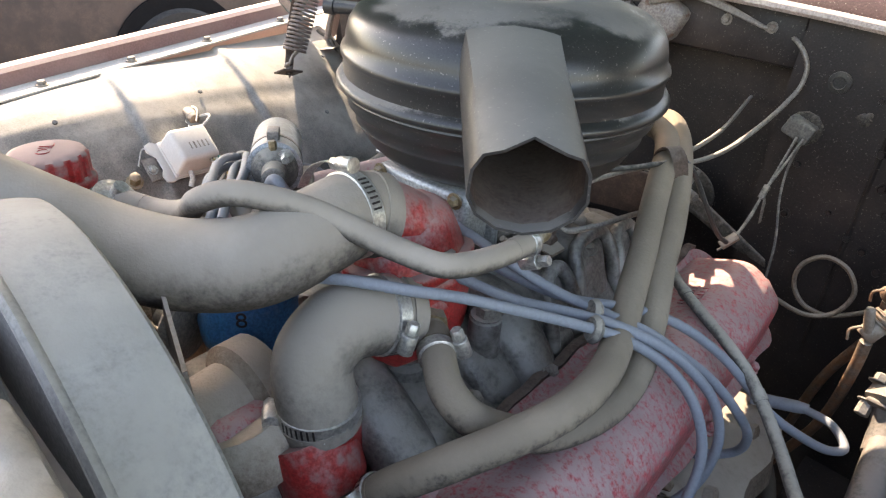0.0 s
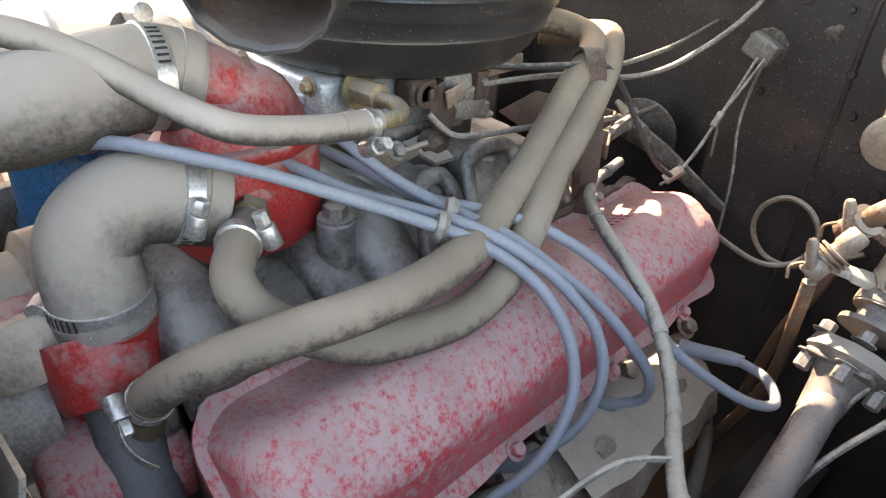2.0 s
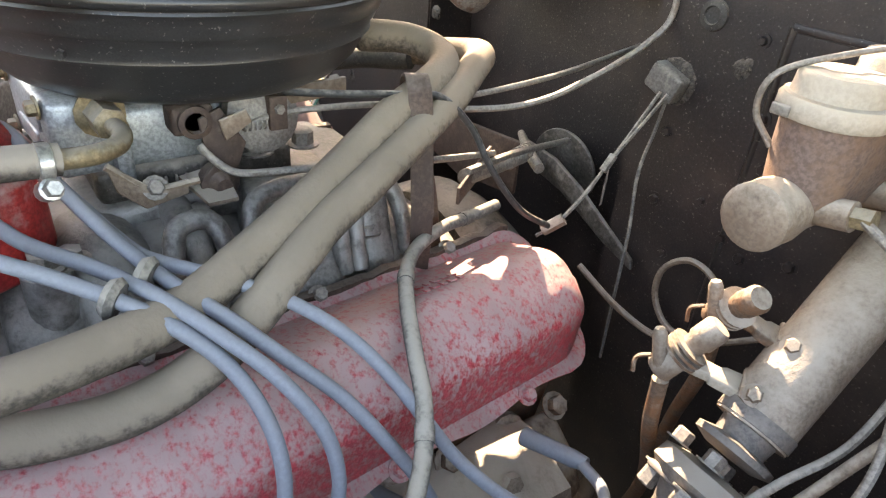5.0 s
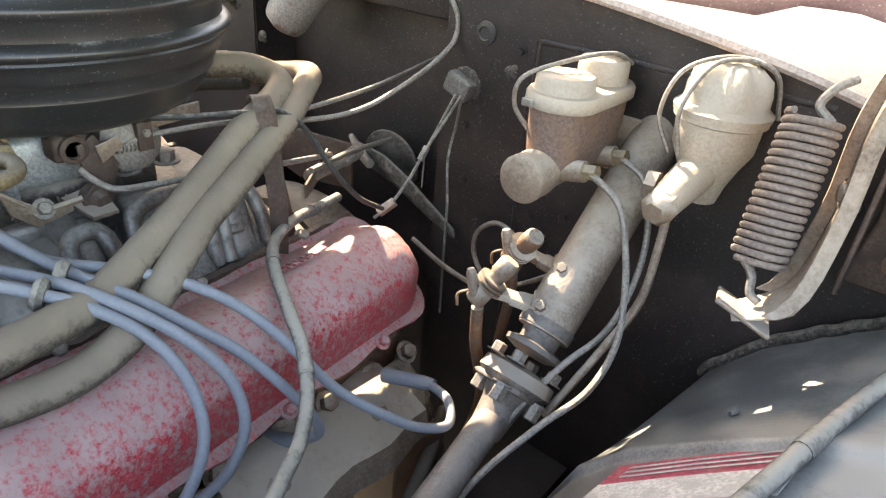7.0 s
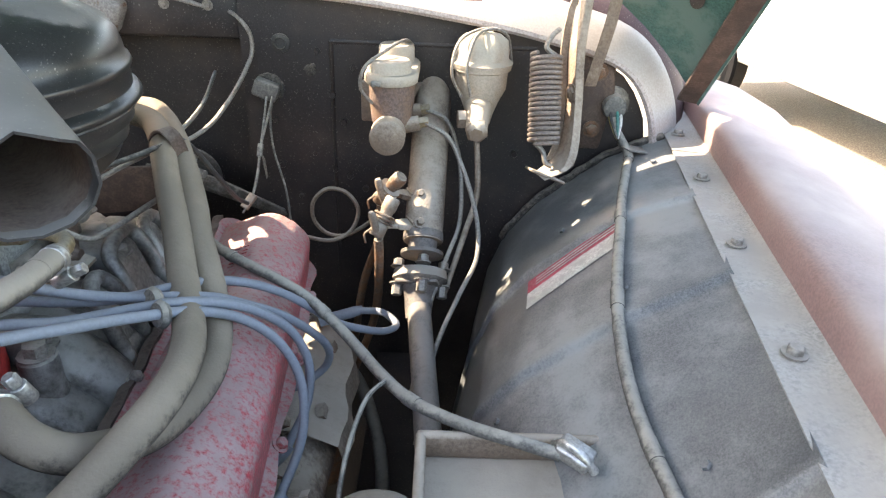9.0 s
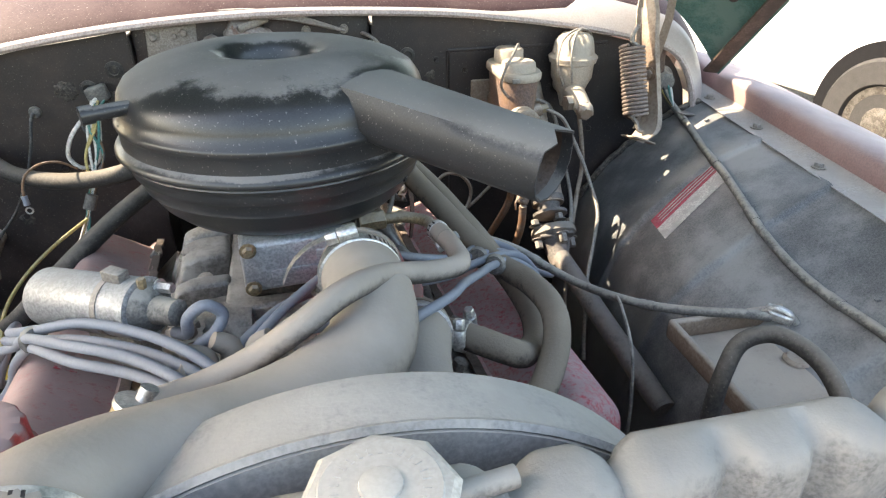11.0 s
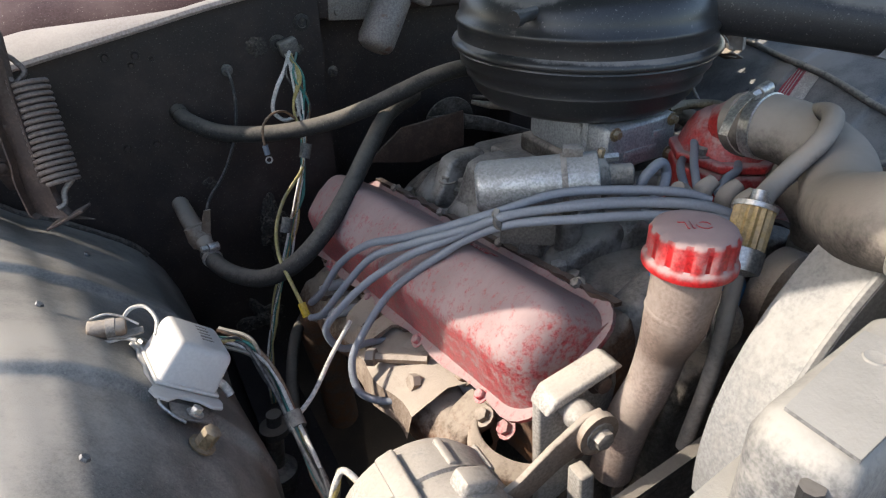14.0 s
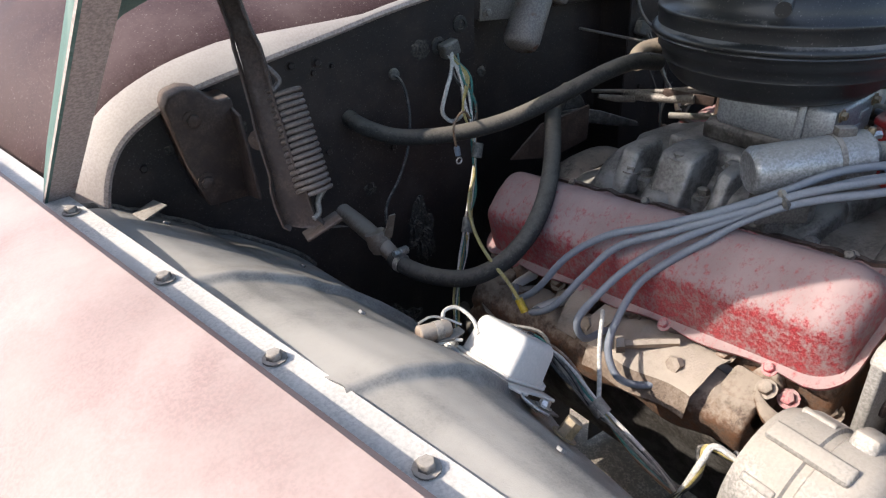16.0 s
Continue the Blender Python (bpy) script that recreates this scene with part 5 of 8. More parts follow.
    part("dent_crease", loft([[(x, y - 0.0016, 1.1695), (x, y + 0.0012, 1.1735), (x, y + 0.0030, 1.1700)] for x, y in crease]), TANK, r, "sharp dent along the top")
    nudge(r, 0.003, 0, 0.008)


radiator()


def fan_shroud():
    s = thing("fan_shroud", (0.06, -0.43, 0.7), "dust-covered grey fan shroud ring", "fan shroud")
    c = Vector((0.085, 0, 0.951))
    prof = [(-0.458, 0.234), (-0.4555, 0.2375), (-0.4530, 0.2365), (-0.4510, 0.2335), (-0.430, 0.2315), (-0.412, 0.2285), (-0.404, 0.226), (-0.401, 0.221), (-0.404, 0.217), (-0.430, 0.222), (-0.452, 0.226)]

    def f(a, k):
        y, rr = prof[k % len(prof)]
        return (c.x + rr * math.cos(a), y, c.z + rr * math.sin(a))
    bm = bmesh.new()
    loft([[f(a, k) for k in range(len(prof))] for a in steps(radians(-10), radians(190), 72)], bm)
    part("ring", bm, DUSTY_GREY, s, smooth=40)
    part("back_plate", loft([[(c.x + q * math.cos(a), y, c.z + q * math.sin(a)) for q, y in ((0.13, -0.462), (0.232, -0.454), (0.232, -0.4585), (0.13, -0.4665))] for a in steps(radians(-10), radians(190), 60)]), DUSTY_GREY, s)
    fan = thing("fan", (0.12, -0.40, 0.918), "dusty steel engine fan", "fan")
    part("hub", lathe((0.12, -0.33, 0.918), (0, -1, 0), [(0.05, 0), (0.05, 0.04), (0.03, 0.05)], 24), DULL_STEEL, fan)
    for k in range(5):
        a = 2 * math.pi * k / 5 + 0.3
        ux, uz = math.cos(a), math.sin(a)
        part("blade", plate([(0.12 + ux * 0.04 - uz * 0.03, -0.365, 0.918 + uz * 0.04 + ux * 0.03), (0.12 + ux * 0.19 - uz * 0.045, -0.358, 0.918 + uz * 0.19 + ux * 0.045),
                             (0.12 + ux * 0.19 + uz * 0.045, -0.385, 0.918 + uz * 0.19 - ux * 0.045), (0.12 + ux * 0.04 + uz * 0.03, -0.372, 0.918 + uz * 0.04 - ux * 0.03)], (0, -1, 0), 0.003), DULL_STEEL, fan)


fan_shroud()


# ---- ignition ----
def distributor():
    d = thing("distributor", (0.002, -0.257, 0.93), "blue capped distributor with rubber boots", "distributor")
    c = (0.002, -0.257, 0)
    part("shaft_housing", lathe(c, (0, 0, 1), [(0.026, 0.88), (0.026, 0.955), (0.044, 0.962), (0.046, 0.985)], 24), DULL_STEEL, d)
    cap = part("cap", lathe(c, (0, 0, 1), [(0.047, 0.982), (0.048, 1.000), (0.0445, 1.004), (0.0435, 1.045), (0.038, 1.054), (0.020, 1.058)], 32), BLUE_CAP, d, "dusty blue moulded cap")
    for k in range(8):
        a = 2 * math.pi * k / 8 + 0.2
        p = Vector((c[0] + 0.030 * math.cos(a), c[1] + 0.030 * math.sin(a), 1.048))
        part("tower", lathe(p, (0, 0, 1), [(0.0085, 0), (0.008, 0.022), (0.006, 0.024)], 14), BLUE_CAP, cap)
        part("boot", tube([p + Vector((0, 0, 0.012)), p + Vector((0, 0, 0.034)), p + Vector((0.012 if p.x > c[0] else -0.012, -0.002, 0.044))], [0.0105, 0.0100, 0.0075], 14), RUBBER, d, "dusty rubber boot")
    part("clip", tube([(c[0] - 0.046, c[1] - 0.015, 0.97), (c[0] - 0.049, c[1] - 0.015, 1.0), (c[0] - 0.046, c[1] - 0.014, 1.035)], 0.004, 8), WIRE_BLACK, d)
    part("vacuum_advance", lathe((-0.022, -0.300, 0.985), (-0.9, -0.4, 0.1), [(0.010, 0), (0.034, 0.008), (0.035, 0.016), (0.020, 0.028), (0.011, 0.030), (0.011, 0.042)], 28), DULL_STEEL, d)
    mark = bpy.data.curves.new("mark", "FONT")
    mark.body, mark.size, mark.extrude = "8", 0.022, 0.0003
    ob = new("numeral", mark)
    ob.data.materials.append(FIREWALL)
    a = radians(-38)
    ob.matrix_basis = Matrix.Translation(Vector((0.0447 * math.cos(a) - 0.006 * math.cos(a + 1.57), 0.0447 * math.sin(a) - 0.006 * math.sin(a + 1.57), 1.014 - 0.93))) @ pose(0, 0, 0, 90, 0, math.degrees(a) + 90)
    ob.parent = d
    return d


distributor()


def lead(name, pts, r, mat, label, category, group="", boot=None, kind_mat=None):
    t = thing(name, pts[-1], label, category, group)
    part("cable", tube(pts, r, 10, 7), mat, t)
    if boot:
        a, b = Vector(pts[-1]), Vector(boot)
        d = (b - a).normalized()
        part("plug_boot", tube([a - d * 0.006, a + d * 0.006, a.lerp(b, 0.6), b], [0.0055, 0.0072, 0.0074, 0.0082], 12), kind_mat or BLUE_WIRE, t, "pale rubber plug boot")
    return t


def wraps(t, pts, r, places):
    line = curve_points(pts, 7)
    for q in places:
        k = int(q * (len(line) - 3))
        part("tape_wrap", tube(line[k:k + 3], r * 1.14, 10, 1), GREY_WIRE, t, "frayed tape wrap")


def ignition_leads():
    g = "ignition leads"
    W = 0.0046
    front = [(0.026, -0.268, 1.082), (0.060, -0.277, 1.090), (0.104, -0.272, 1.096), (0.150, -0.254, 1.106), (0.185, -0.226, 1.103)]
    back = [(0.012, -0.232, 1.082), (0.042, -0.196, 1.092), (0.080, -0.158, 1.099), (0.107, -0.123, 1.097), (0.142, -0.111, 1.088), (0.172, -0.100, 1.074)]
    lab = "blue-grey ignition lead draped over the driver side cover"
    lead("ignition_lead", front + [(0.205, -0.192, 1.092), (0.230, -0.155, 1.077), (0.256, -0.112, 1.058), (0.286, -0.078, 1.042), (0.315, -0.052, 1.018), (0.343, -0.041, 0.986), (0.362, -0.046, 0.945), (0.366, -0.075, 0.900), (0.352, -0.120, 0.868)], W, BLUE_WIRE, lab, "ignition lead", g, (0.318, -0.165, 0.846))
    lead("ignition_lead", [(0.026, -0.245, 1.082), (0.050, -0.232, 1.088), (0.078, -0.222, 1.088), (0.118, -0.186, 1.084), (0.165, -0.150, 1.072), (0.205, -0.128, 1.062), (0.238, -0.098, 1.054), (0.272, -0.076, 1.049), (0.302, -0.055, 1.036), (0.327, -0.030, 1.010), (0.350, -0.012, 0.975), (0.363, -0.012, 0.938), (0.362, -0.030, 0.900), (0.345, -0.060, 0.868)], W, BLUE_WIRE, lab, "ignition lead", g, (0.312, -0.085, 0.845))
    lead("ignition_lead", back + [(0.202, -0.088, 1.061), (0.232, -0.076, 1.052), (0.264, -0.063, 1.046), (0.290, -0.045, 1.035), (0.312, -0.022, 1.013), (0.334, 0.006, 0.984), (0.356, 0.027, 0.952), (0.372, 0.046, 0.915), (0.366, 0.058, 0.880), (0.345, 0.050, 0.862)], W, BLUE_WIRE, lab, "ignition lead", g, (0.31, 0.045, 0.845))
    lead("ignition_lead", [(0.0, -0.230, 1.080), (0.040, -0.180, 1.084), (0.090, -0.140, 1.076), (0.135, -0.100, 1.060), (0.190, -0.082, 1.050), (0.228, -0.070, 1.048), (0.256, -0.044, 1.044), (0.282, -0.008, 1.030), (0.306, 0.020, 1.010), (0.332, 0.038, 0.988), (0.356, 0.052, 0.962), (0.377, 0.066, 0.936), (0.402, 0.088, 0.912), (0.430, 0.122, 0.886), (0.440, 0.150, 0.877), (0.420, 0.174, 0.878), (0.388, 0.184, 0.873)], W, BLUE_WIRE, lab, "ignition lead", g, (0.338, 0.172, 0.862))
    lab = "blue-grey ignition lead draped over the passenger side cover"
    start = [(-0.012, -0.268, 1.084), (-0.030, -0.252, 1.090), (-0.070, -0.215, 1.088), (-0.125, -0.178, 1.082)]
    comb = Vector((-0.174, -0.150, 1.066))
    fan = [((0, 0, 0.006), [(-0.212, -0.112, 1.048), (-0.240, -0.055, 1.015), (-0.261, 0.002, 0.985), (-0.284, 0.046, 0.942), (-0.306, 0.078, 0.884), (-0.312, 0.110, 0.855), (-0.280, 0.150, 0.845)], (-0.232, 0.165, 0.838)),
           ((0.003, -0.008, 0.0), [(-0.212, -0.118, 1.043), (-0.242, -0.068, 1.012), (-0.264, -0.014, 0.975), (-0.290, 0.008, 0.935), (-0.318, 0.034, 0.884), (-0.326, 0.062, 0.864), (-0.300, 0.078, 0.850)], (-0.240, 0.080, 0.842)),
           ((-0.004, -0.012, 0.006), [(-0.215, -0.112, 1.032), (-0.240, -0.087, 1.012), (-0.258, -0.061, 0.987), (-0.284, -0.044, 0.962), (-0.310, -0.033, 0.934), (-0.331, -0.024, 0.902), (-0.315, -0.024, 0.868), (-0.276, -0.020, 0.860), (-0.240, -0.020, 0.852)], (-0.205, -0.040, 0.842)),
           ((0.0, -0.016, -0.002), [(-0.200, -0.128, 1.036), (-0.220, -0.107, 1.012), (-0.240, -0.080, 0.982), (-0.262, -0.054, 0.944), (-0.290, -0.053, 0.910), (-0.315, -0.062, 0.876), (-0.317, -0.085, 0.847), (-0.290, -0.108, 0.839), (-0.258, -0.117, 0.850), (-0.232, -0.122, 0.850)], (-0.190, -0.156, 0.843))]
    for k, (off, tail, boot) in enumerate(fan):
        o = Vector(off)
        pts = [Vector(p) + o * 1.5 + Vector((0, -0.006 * k, 0.003 * (k % 2))) for p in start] + [comb + o] + tail
        lead("ignition_lead", pts, W, BLUE_WIRE, lab, "ignition lead", g, boot, WHITE_GREY)
    for at, ax in (((0.266, -0.096, 1.050), (0.6, 0.75, -0.3)), ((0.252, -0.076, 1.050), (0.6, 0.75, -0.3)), ((-0.176, -0.156, 1.066), (-0.6, 0.6, -0.4))):
        solo("lead_separator", lathe(at, ax, [(0.010, -0.004), (0.0125, 0), (0.010, 0.004)], 12), GREY_WIRE, "small dusty clip round the ignition leads", "clip", "lead clips")
    # coil lead
    lead("coil_lead", [(-0.052, -0.190, 1.078), (-0.040, -0.200, 1.082), (-0.036, -0.205, 1.100), (-0.020, -0.207, 1.112), (-0.008, -0.205, 1.100), (-0.016, -0.212, 1.087), (-0.030, -0.214, 1.078), (-0.035, -0.212, 1.062), (-0.022, -0.216, 1.050), (-0.008, -0.228, 1.060), (0.000, -0.250, 1.080)], 0.0052, BLUE_WIRE, "blue-grey coil lead in a loose loop", "ignition lead")


ignition_leads()


def ignition_coil():
    c = thing("ignition_coil", (-0.13, -0.13, 1.05), "grey cylindrical ignition coil with a dusty dark tower", "ignition coil")
    a, b = Vector((-0.171, -0.111, 1.083)), Vector((-0.076, -0.174, 1.096))
    ax = (b - a).normalized()
    L = (b - a).length
    part("can", lathe(a, ax, [(0.018, -0.003), (0.021, -0.004), (0.0245, -0.002), (0.027, 0.002), (0.027, L - 0.004), (0.028, L), (0.028, L + 0.004), (0.025, L + 0.005)], 36), GREY_PAINT, c)
    part("strap", lathe(a + ax * L * 0.72, ax, [(0.0278, 0), (0.0278, 0.006)], 36), DULL_STEEL, c)
    part("strap_ear", box(a + ax * L * 0.8 + Vector((0, 0, 0.031)), (0.02, 0.012, 0.010), (0, 0, -35), 0.001), DULL_STEEL, c)
    part("tower", lathe(b + ax * 0.004, ax, [(0.024, 0), (0.020, 0.008), (0.0125, 0.012), (0.0115, 0.034), (0.009, 0.036)], 24), GREY_WIRE, c)
    part("terminal", bolt(b + ax * 0.006 + Vector((0.010, 0.008, 0.016)), ax, 0.005, 0.014), STEEL, c)
    part("terminal", bolt(b + ax * 0.004 + Vector((0, 0, 0.018)), (0.1, -0.1, 1), 0.004, 0.012), BRASS, c, "brass terminal nut")
    part("bracket", box((-0.115, -0.12, 1.035), (0.06, 0.03, 0.05), (0, 0, -35), 0.003), DULL_STEEL, c)
    part("leg", box((-0.112, -0.118, 0.985), (0.024, 0.010, 0.07), (0, 0, -35), 0.002), DULL_STEEL, c)


ignition_coil()


def oil_filler():
    o = thing("oil_filler", (-0.149, -0.358, 0.9), "dusty brown oil filler pipe", "oil filler")
    part("pipe", tube([(-0.150, -0.362, 1.115), (-0.150, -0.362, 1.085), (-0.151, -0.360, 1.055), (-0.147, -0.350, 1.02), (-0.150, -0.345, 0.98), (-0.158, -0.335, 0.93), (-0.160, -0.325, 0.86)], [0.0265, 0.0262, 0.0250, 0.0205, 0.0195, 0.0205, 0.021], 24), OIL_PIPE, o)
    part("bead", lathe((-0.151, -0.361, 1.068), (0.02, -0.05, 1), [(0.0250, -0.004), (0.0262, 0), (0.0250, 0.004)], 24), OIL_PIPE, o)
    c = (-0.150, -0.362, 0)
    ring = []
    for h, r in ((1.112, 0.0335), (1.110, 0.0350), (1.114, 0.0352), (1.117, 0.0335), (1.119, 0.0318), (1.136, 0.0318), (1.1395, 0.030), (1.1415, 0.024), (1.142, 0.008)):
        wave = 0.0007 if 1.1185 < h < 1.137 else 0.0
        ring.append([(c[0] + (r + wave * math.cos(14 * a)) * math.cos(a), c[1] + (r + wave * math.cos(14 * a)) * math.sin(a), h) for a in (2 * math.pi * k / 180 for k in range(180))])
    cap = part("filler_cap", loft(ring), RED_CAP, o, "round red serrated cap, dusty on top")
    word = bpy.data.curves.new("word", "FONT")
    word.body, word.size, word.extrude, word.align_x, word.align_y = "OIL", 0.016, 0.0006, "CENTER", "CENTER"
    ob = new("lettering", word)
    ob.data.materials.append(RED_CAP)
    ob.location = (0, 0, 0.0322)
    ob.rotation_euler = (0, 0, radians(150))
    ob.parent = cap
    nudge(o, 0.013, 0.004, -0.001)


oil_filler()


def fuel_filter():
    f = thing("fuel_filter", (-0.06, -0.343, 1.09), "small inline fuel filter with yellow paper inside", "fuel filter")
    a, b = Vector((-0.070, -0.352, 1.085)), Vector((-0.045, -0.338, 1.125))
    ax = (b - a).normalized()
    part("body", lathe(a, ax, [(0.006, -0.01), (0.017, -0.006), (0.0175, 0.0), (0.0175, 0.012), (0.006, 0.016)], 24), STEEL, f)
    loops = []
    for h in steps(0.012, 0.046, 6):
        x, y, z = frame_of(ax)
        loops.append([a + z * h + (x * math.cos(t) + y * math.sin(t)) * (0.0152 + 0.0012 * math.cos(16 * t)) for t in (2 * math.pi * k / 96 for k in range(96))])
    part("pleated_paper", loft(loops), FILTER_PAPER, f)
    part("end_cap", lathe(a + ax * 0.046, ax, [(0.0175, 0), (0.0175, 0.004), (0.006, 0.007), (0.006, 0.016)], 24), STEEL, f)
    part("lower_tail", tube([a, (-0.085, -0.362, 1.06), (-0.095, -0.368, 1.0), (-0.10, -0.36, 0.90)], 0.007, 10), RUBBER, f)


fuel_filter()


# ---- accessories at the front of the engine ----
def alternator():
    a = thing("alternator", (-0.36, -0.33, 0.85), "pale cast aluminium alternator in full sun", "alternator")
    c = (-0.362, -0.388, 0.884)
    part("body", lathe(c, (0, 1, 0), [(0.055, 0), (0.070, 0.008), (0.074, 0.020), (0.074, 0.048), (0.071, 0.050), (0.071, 0.056), (0.074, 0.058), (0.074, 0.085), (0.066, 0.102), (0.03, 0.112)], 40), PALE_CAST, a)
    part("pulley", lathe((-0.362, -0.389, 0.884), (0, -1, 0), [(0.02, -0.01), (0.02, 0.008), (0.036, 0.010), (0.027, 0.018), (0.036, 0.026), (0.02, 0.028)], 32), DULL_STEEL, a)
    part("lug", round_edges(box((-0.335, -0.352, 0.952), (0.034, 0.022, 0.024), (0, 25, 0)), 0.005), PALE_CAST, a)
    part("rib", round_edges(box((-0.385, -0.33, 0.956), (0.018, 0.07, 0.010), (0, -18, 0)), 0.003), PALE_CAST, a)
    for k in range(10):
        q = 2 * math.pi * k / 10
        part("vent_rib", round_edges(box((c[0] + 0.0725 * math.cos(q), c[1] + 0.075, c[2] + 0.0725 * math.sin(q)), (0.008, 0.030, 0.008), (0, -math.degrees(q), 0)), 0.002), PALE_CAST, a)
    for y in (-0.285, -0.30):
        part("terminal", bolt((-0.385, y + 0.0, 0.905), (-0.6, 0.5, 0.4), 0.006, 0.014), STEEL, a)
    for k, m in enumerate((WIRE_WHITE, WIRE_YELLOW, WIRE_BLACK)):
        part("plug_wire", tube([(-0.400, -0.285, 0.915), (-0.412, -0.265 + 0.006 * k, 0.925 - 0.006 * k), (-0.420, -0.262, 0.91 - 0.008 * k), (-0.425, -0.25, 0.86), (-0.41, -0.22, 0.80)], 0.003, 8), m, a)
    nudge(a, 0.02, 0.01, 0)


alternator()


def accessory_bracket():
    b = thing("accessory_bracket", (-0.2, -0.31, 0.85), "thick pale steel accessory bracket bolted to the cylinder head", "bracket")
    o = [(-0.248, 0.972), (-0.238, 0.985), (-0.178, 0.999), (-0.165, 0.991), (-0.160, 0.962), (-0.172, 0.86), (-0.240, 0.83)]
    part("plate", round_edges(loft([[(x, y, z) for x, z in o] for y in (-0.312, -0.300)]), 0.003), PALE_CAST, b)
    part("top_flange", round_edges(loft([[(-0.250, y, 0.970), (-0.240, y, 0.986), (-0.178, y, 1.001), (-0.168, y, 0.994), (-0.236, y, 0.975)] for y in (-0.326, -0.298)]), 0.003), PALE_CAST, b)
    part("spacer", lathe((-0.220, -0.312, 0.966), (0, -1, 0), [(0.011, 0), (0.011, 0.014), (0.014, 0.015), (0.014, 0.026), (0.012, 0.028), (0.012, 0.04)], 24), PALE_CAST, b)
    part("washer", lathe((-0.220, -0.352, 0.966), (0, -1, 0), [(0.020, 0), (0.020, 0.007)], 24), TAN_DUST, b)
    part("pivot_bolt", bolt((-0.220, -0.359, 0.966), (0, -1, 0), 0.009, 0.008), DULL_STEEL, b)
    arm = [(-0.212, 0.984), (-0.204, 0.962), (-0.222, 0.948), (-0.252, 0.938), (-0.285, 0.918), (-0.352, 0.896), (-0.392, 0.880), (-0.398, 0.902), (-0.35, 0.922), (-0.292, 0.944), (-0.262, 0.966), (-0.230, 0.984)]
    part("adjusting_arm", round_edges(loft([[(x, y, z) for x, z in arm] for y in (-0.352, -0.346)]), 0.0015), TAN_DUST, b, "dusty brown slotted adjusting arm")
    for x, z in ((-0.184, 0.975), (-0.205, 0.905)):
        part("plate_bolt", lathe((x, -0.312, z), (0, -1, 0), [(0.013, 0), (0.013, 0.003), (0.008, 0.004), (0.008, 0.010)], 18), BROWN_STEEL, b)
    part("arm_slot", round_edges(loft([[(x, y, z) for x, z in ((-0.300, 0.926), (-0.372, 0.896), (-0.374, 0.901), (-0.302, 0.932))] for y in (-0.3535, -0.3525)]), 0.0004), FIREWALL, b, "dark slot in the arm")
    part("strut", round_edges(loft([[(-0.222, y, 0.90), (-0.205, y, 0.90), (-0.195, y, 0.78), (-0.215, y, 0.78)] for y in (-0.345, -0.325)]), 0.003), PALE_CAST, b)
    part("curved_link", round_edges(loft([[Vector(p) + Vector(o) for o in ((-0.011, -0.004, 0.002), (0.008, 0.006, 0.010), (0.010, 0.004, 0.003), (-0.009, -0.006, -0.006))] for p in curve_points([(-0.248, -0.206, 0.868), (-0.262, -0.226, 0.862), (-0.262, -0.252, 0.856), (-0.244, -0.276, 0.850), (-0.215, -0.292, 0.848)], 5)]), 0.002), IRON_RUST, b, "dusty curved steel link")
    part("red_bolt", bolt((-0.226, -0.232, 0.866), (-0.7, 0, 0.7), 0.008, 0.009), RED, b)
    part("stud_bolt", bolt((-0.243, -0.214, 0.876), (-0.6, 0, 0.8), 0.008, 0.009), TAN_DUST, b)
    part("stud_bolt", bolt((-0.190, -0.262, 0.848), (-0.6, 0, 0.8), 0.010, 0.010), IRON_RUST, b)
    part("guard_sheet", round_edges(plate([(-0.148, -0.318, 0.965), (-0.118, -0.306, 0.940), (-0.112, -0.300, 0.860), (-0.135, -0.312, 0.800), (-0.158, -0.322, 0.820)], (0.4, -0.9, 0.1), 0.003), 0.0008), TAN_DUST, b, "bent tan guard sheet")
    nudge(b, 0.018, 0.003, -0.005)


accessory_bracket()


